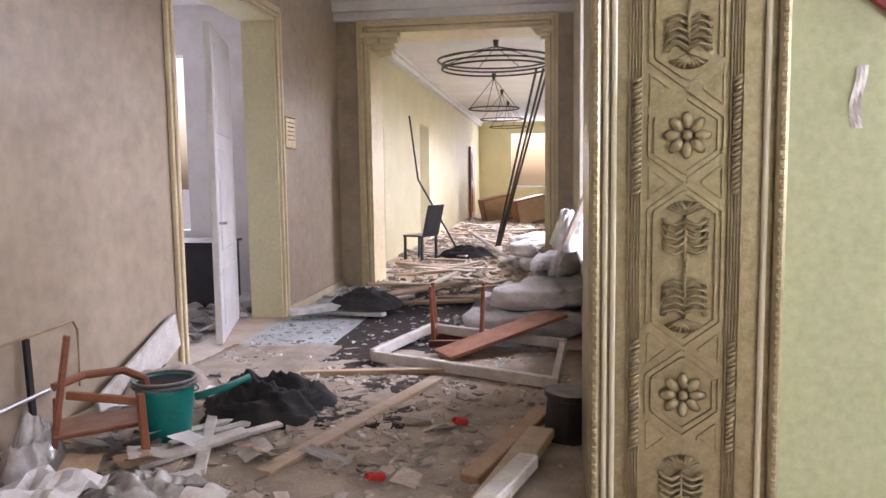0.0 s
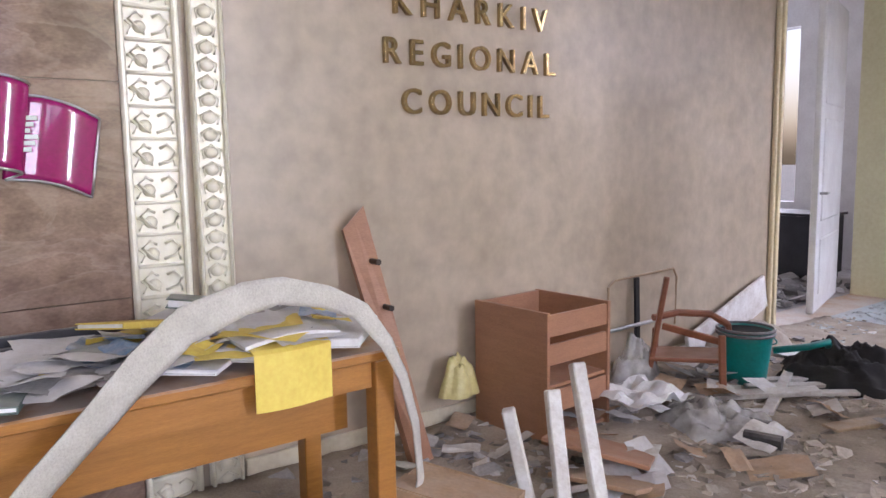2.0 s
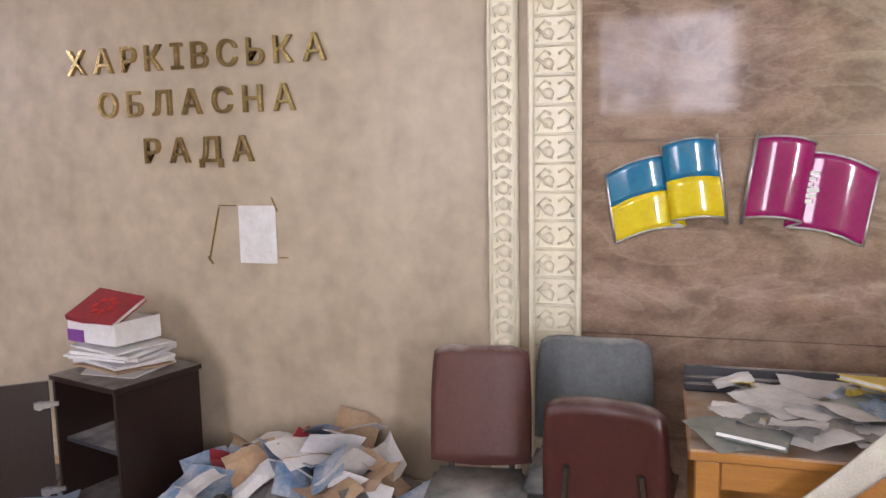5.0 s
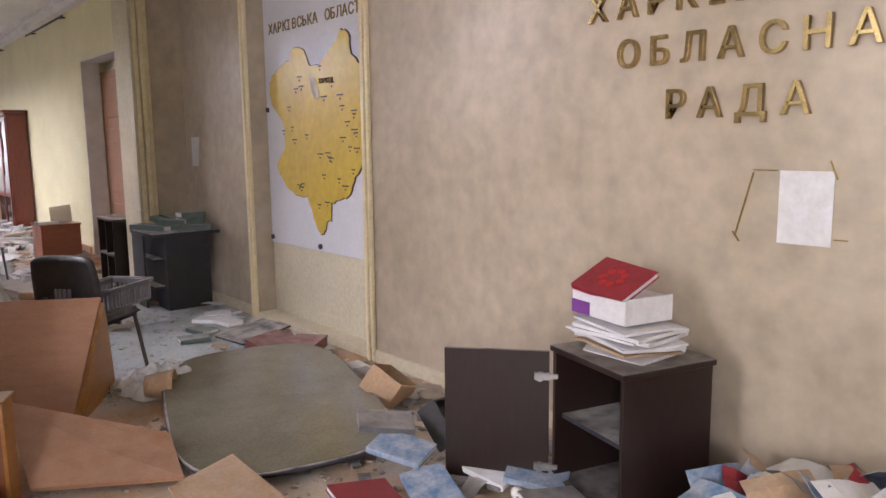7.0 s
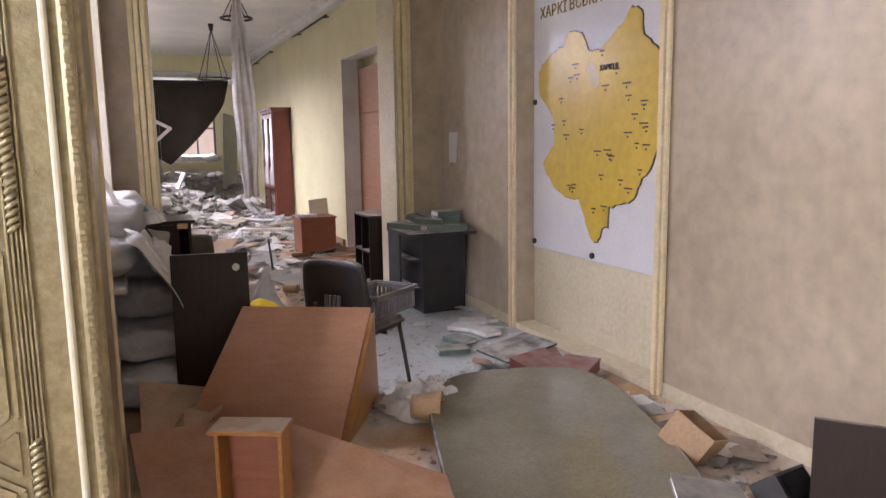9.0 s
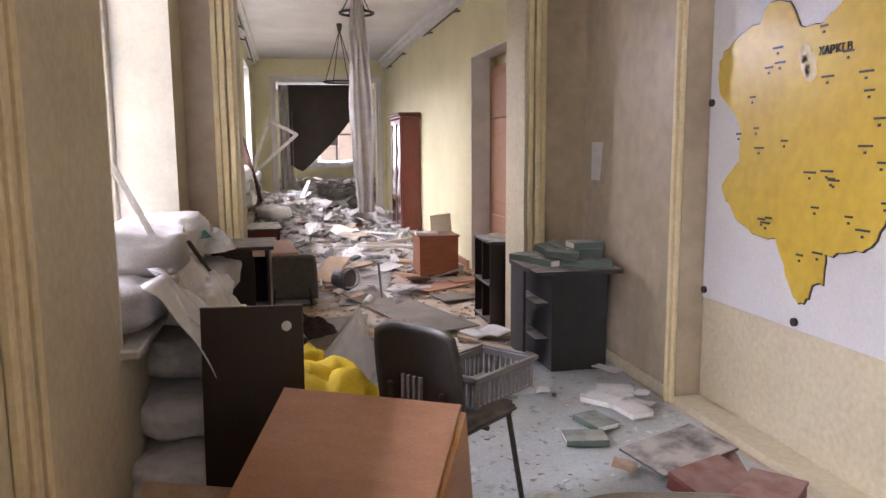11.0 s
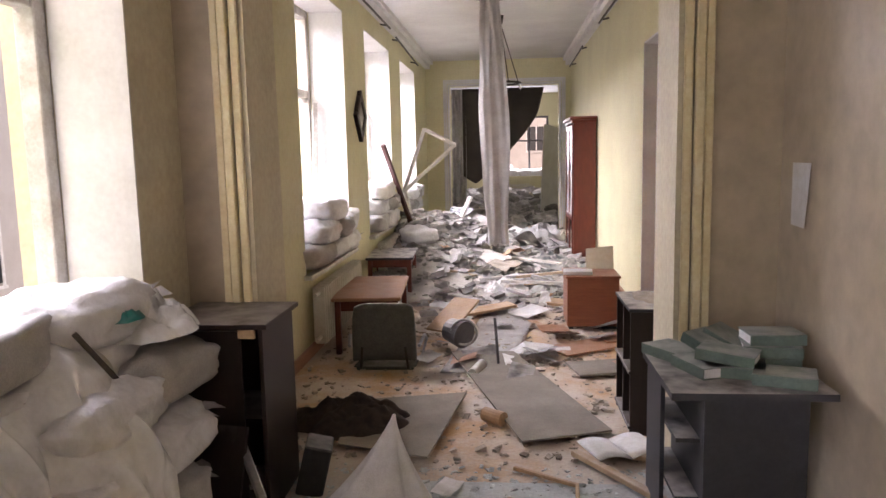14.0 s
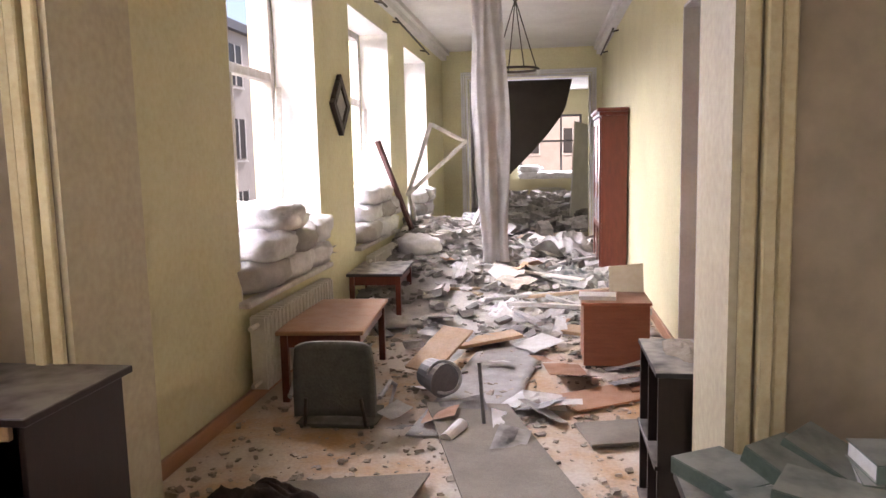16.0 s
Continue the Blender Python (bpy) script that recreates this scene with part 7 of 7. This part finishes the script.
for dx in (0.0, 0.12, 0.2):
    solid("fallen_rail", rod((-2.55 - dx, -13.5, 3.3), (-1.75 - dx * 0.3, -14.5, 0.05), 0.022), M_IRON, "dark metal rail fallen from the ceiling", "rail", group="fallen rails")
for k in range(42):
    a = Vector((rnd.uniform(-2.3, -0.4), rnd.uniform(-22, -8.2), rnd.uniform(0.02, 0.06)))
    d = Vector((rnd.uniform(-1, 1), rnd.uniform(-0.5, 0.5), rnd.uniform(-0.02, 0.05))).normalized() * rnd.uniform(0.5, 1.3)
    a.x = min(max(a.x, -2.8 + max(0, -d.x)), -0.2 - max(0, d.x))
    plank(a, a + d, rnd.uniform(0.02, 0.04), rnd.uniform(0.05, 0.16), rnd.choice((M_WHITEWOOD, M_WHITEWOOD, M_RAWWOOD)), "splintered white timber on the corridor floor", "timber")
heap("black_bag", pose(-1.35, -13.2, 0.02), 0.6, 0.4, 0.25, M_CLOTHB, "black cloth heap among white boards", "cloth", 71, 0.6, 24, 4)
for k in range(9):
    sandbag(pose(-2.65 + 0.2 * (k % 2), -11.4 - 0.55 * (k % 5), 0.22 * (k // 5), 0, 0, 25 * k), 180 + k, M_BAG, "white sandbag along the corridor windows", "sandbags in the back corridor")
plank((-2.2, -12.4, 0.02), (-1.55, -11.9, 0.55), 0.04, 0.08, M_WHITEWOOD, "white board propped on a heap", "board")
for x, y in ((-2.3, -23.5), (-1.2, -24.5)):
    g = thing("brown_cabinet", pose(x, y, 0, 0, 12, 20), "brown cabinet toppled in the far corridor", "cabinet")
    part("body", box(-0.5, 0.5, -0.3, 0.3, 0, 0.8, 0.01), M_CHERRY, g)
    part("door", box(-0.47, 0.47, 0.301, 0.32, 0.05, 0.75, 0.004), M_CARD, g)
structure("door_3", joined(box(-0.1, -0.03, -27.6, -26.4, 0, 2.5), box(-0.13, -0.1, -27.4, -26.6, 0.2, 1.1), box(-0.13, -0.1, -27.4, -26.6, 1.3, 2.3)), M_CHERRY, "closed brown panelled door in the far corridor")
chunks("back_corridor_rubble", M_RUBBLE, "plaster rubble and white splinters", 2600, lambda r: (r.uniform(-2.95, -0.1), r.uniform(-26, -8.5)), 0.13, 25, None, 0.35)
# bracket stubs by the back opening
for x, k in ((-0.60, 1.0), (-2.66, 0.55)):
    pb = thing("plaster_bracket", pose(x, -9.86, 3.29), "broken moulded plaster bracket in the opening corner", "bracket")
    part("moulding", joined(*[box(-0.26 * k + 0.035 * i * k, 0.26 * k - 0.075 * i * k, 0, 0.14 - 0.02 * i, -0.075 * (i + 1) * k, -0.075 * i * k, 0.012) for i in range(4)]), M_TRIM, pb)
    part("scroll", tube([((0.10 * math.cos(a) + 0.1) * k, 0.13, (0.06 * math.sin(a) - 0.12) * k) for a in [0.35 * i for i in range(16)]], 0.018 * k, 6), M_TRIM, pb, smooth=True)
# dark cabinet and litter in the side room
sc = thing("side_cabinet", pose(1.45, -8.3, 0), "low dark grey cabinet in the side room", "cabinet")
part("body", box(-0.55, 0.55, -0.3, 0.3, 0.06, 0.72, 0.006), M_GREYLAM, sc)
part("top", box(-0.58, 0.58, -0.33, 0.33, 0.721, 0.75, 0.004), M_GREYLAM, sc)
part("plinth", box(-0.52, 0.52, -0.28, 0.28, 0, 0.059), M_BLACKPLASTIC, sc)
chunks("side_room_litter", M_RUBBLE_GREY, "papers and plaster strewn over the side room", 700, lambda r: (r.uniform(0.4, 3.5), r.uniform(-8.0, -5.6)), 0.16, 45, None, 0.4)

# ---- litter over the hall floor ----
chunks("hall_rubble", M_RUBBLE, "broken plaster rubble over the hall floor", 5200, lambda r: (r.triangular(-2.9, -0.1, -1.6), r.uniform(-5.6, -0.4)), 0.06, 31, None, 0.45)
chunks("hall_slabs", M_RUBBLE, "large broken plaster slabs", 90, lambda r: (r.triangular(-2.9, -0.9, -2.1), r.uniform(-4.8, -1.6)), 0.15, 32, None, 0.28)
chunks("hall_grit", M_GRIT, "brown debris grit over the hall floor", 5000, lambda r: (r.uniform(-3.0, -0.05), r.uniform(-6.5, 5.2)), 0.035, 33, None, 0.5)
chunks("glass_litter", M_GLASSGRIT, "broken glass litter on lino", 4200, lambda r: (r.uniform(-2.6, -0.08), r.uniform(5.4, 8.6)), 0.035, 34, None, 0.3)
chunks("glass_litter_back", M_GLASSGRIT, "broken glass and plaster litter on lino", 4200, lambda r: (r.uniform(-2.9, -0.1), r.uniform(-9.6, -5.2)), 0.05, 35, None, 0.3)
chunks("wall_foot_litter", M_RUBBLE_GREY, "torn paper and rubbish along the wall foot", 1500, lambda r: (r.triangular(-1.3, -0.05, -0.3), r.uniform(-5.3, 5.2)), 0.09, 36, None, 0.35)
chunks("white_plaster_bits", M_WHITEWOOD, "small white plaster and paper bits over the hall floor", 900, lambda r: (r.uniform(-2.9, -0.1), r.triangular(-9.0, -0.6, -3)), 0.05, 38, None, 0.4)
tagged(put("grit_bed", sheet(30, 80, lambda u, v: Vector((-3.0 + 2.98 * u, -6.3 + 6.6 * v, 0.012 + 0.03 * max(0, noise.noise(Vector((u * 6, v * 13, 4)))) + 0.012 * noise.noise(Vector((u * 30, v * 60, 1))))), 0.006), M_GRIT, True), "bed of brown grit and dust on the floor", "", "", "stuff")
heap("grey_tarpaulin", pose(-0.95, -0.45, 0.02), 0.42, 0.75, 0.28, M_GREYPLASTIC, "grey crumpled tarpaulin under the desk", "tarpaulin", 81, 0.6, 30, 4)
heap("white_bag", pose(-0.75, -0.15, 0.05), 0.25, 0.3, 0.42, M_SHEET, "white plastic bag under the desk", "bag", 82, 0.5, 22, 4)
heap("black_bag", pose(-1.75, -1.95, 0.02), 0.32, 0.30, 0.16, M_CLOTHB, "black bag and grey scraps in rubble", "bag", 83, 0.7, 24, 5)
heap("crumpled_film", pose(-2.7, 4.15, 0.02), 0.24, 0.3, 0.20, M_FILMDIRTY, "crumpled clear plastic by the carved jamb", "plastic sheet", 84, 0.7, 24, 5)
heap("crumpled_film", pose(-1.35, 5.55, 0.01), 0.35, 0.42, 0.16, M_SHEET, "crumpled pale plastic under the chair", "plastic sheet", 85, 0.8, 26, 5)
for k in range(70):
    px, py = rnd.uniform(-2.5, -0.1), rnd.uniform(-5.0, 8.3)
    if -1.7 < px < -0.6 and 3.5 < py < 5.2:
        px = -0.3
    if px < -1.0 and -0.5 < py < 3.0:
        px = -0.9 - 0.2 * rnd.random()
    mt = rnd.choice((M_PAPER, M_PAPER, M_CARD, M_PAPER, M_RUNNER, M_RUBBLE))
    paper(px, py, 0.03, rnd.uniform(0, 360), mt, rnd.uniform(0.08, 0.21), rnd.uniform(0.1, 0.29), k + 100, "loose dusty sheet on the floor", (rnd.uniform(-10, 10), rnd.uniform(-10, 10)))

for k in range(60):
    px, py = rnd.uniform(-1.3, -0.1), rnd.uniform(-4.6, -1.4)
    paper(px, py, 0.06, rnd.uniform(0, 360), rnd.choice((M_PAPER, M_PAPER, M_WHITEWOOD, M_CARD)), rnd.uniform(0.06, 0.2), rnd.uniform(0.06, 0.26), k + 300, "torn white scrap at the wall foot", (rnd.uniform(-25, 25), rnd.uniform(-25, 25)))
for k in range(60):
    px, py = rnd.uniform(-2.2, -0.2), rnd.uniform(10.0, 16.5)
    paper(px, py, 0.05 + max(0, mound(px, py)) * (py > 12.8), rnd.uniform(0, 360), rnd.choice((M_PAPER, M_RUNNER, M_GREYPLASTIC, M_RUNNER, M_BEECH)), rnd.uniform(0.08, 0.3), rnd.uniform(0.1, 0.4), k + 400, "pale torn sheet strewn along the corridor", (rnd.uniform(-20, 20), rnd.uniform(-20, 20)))
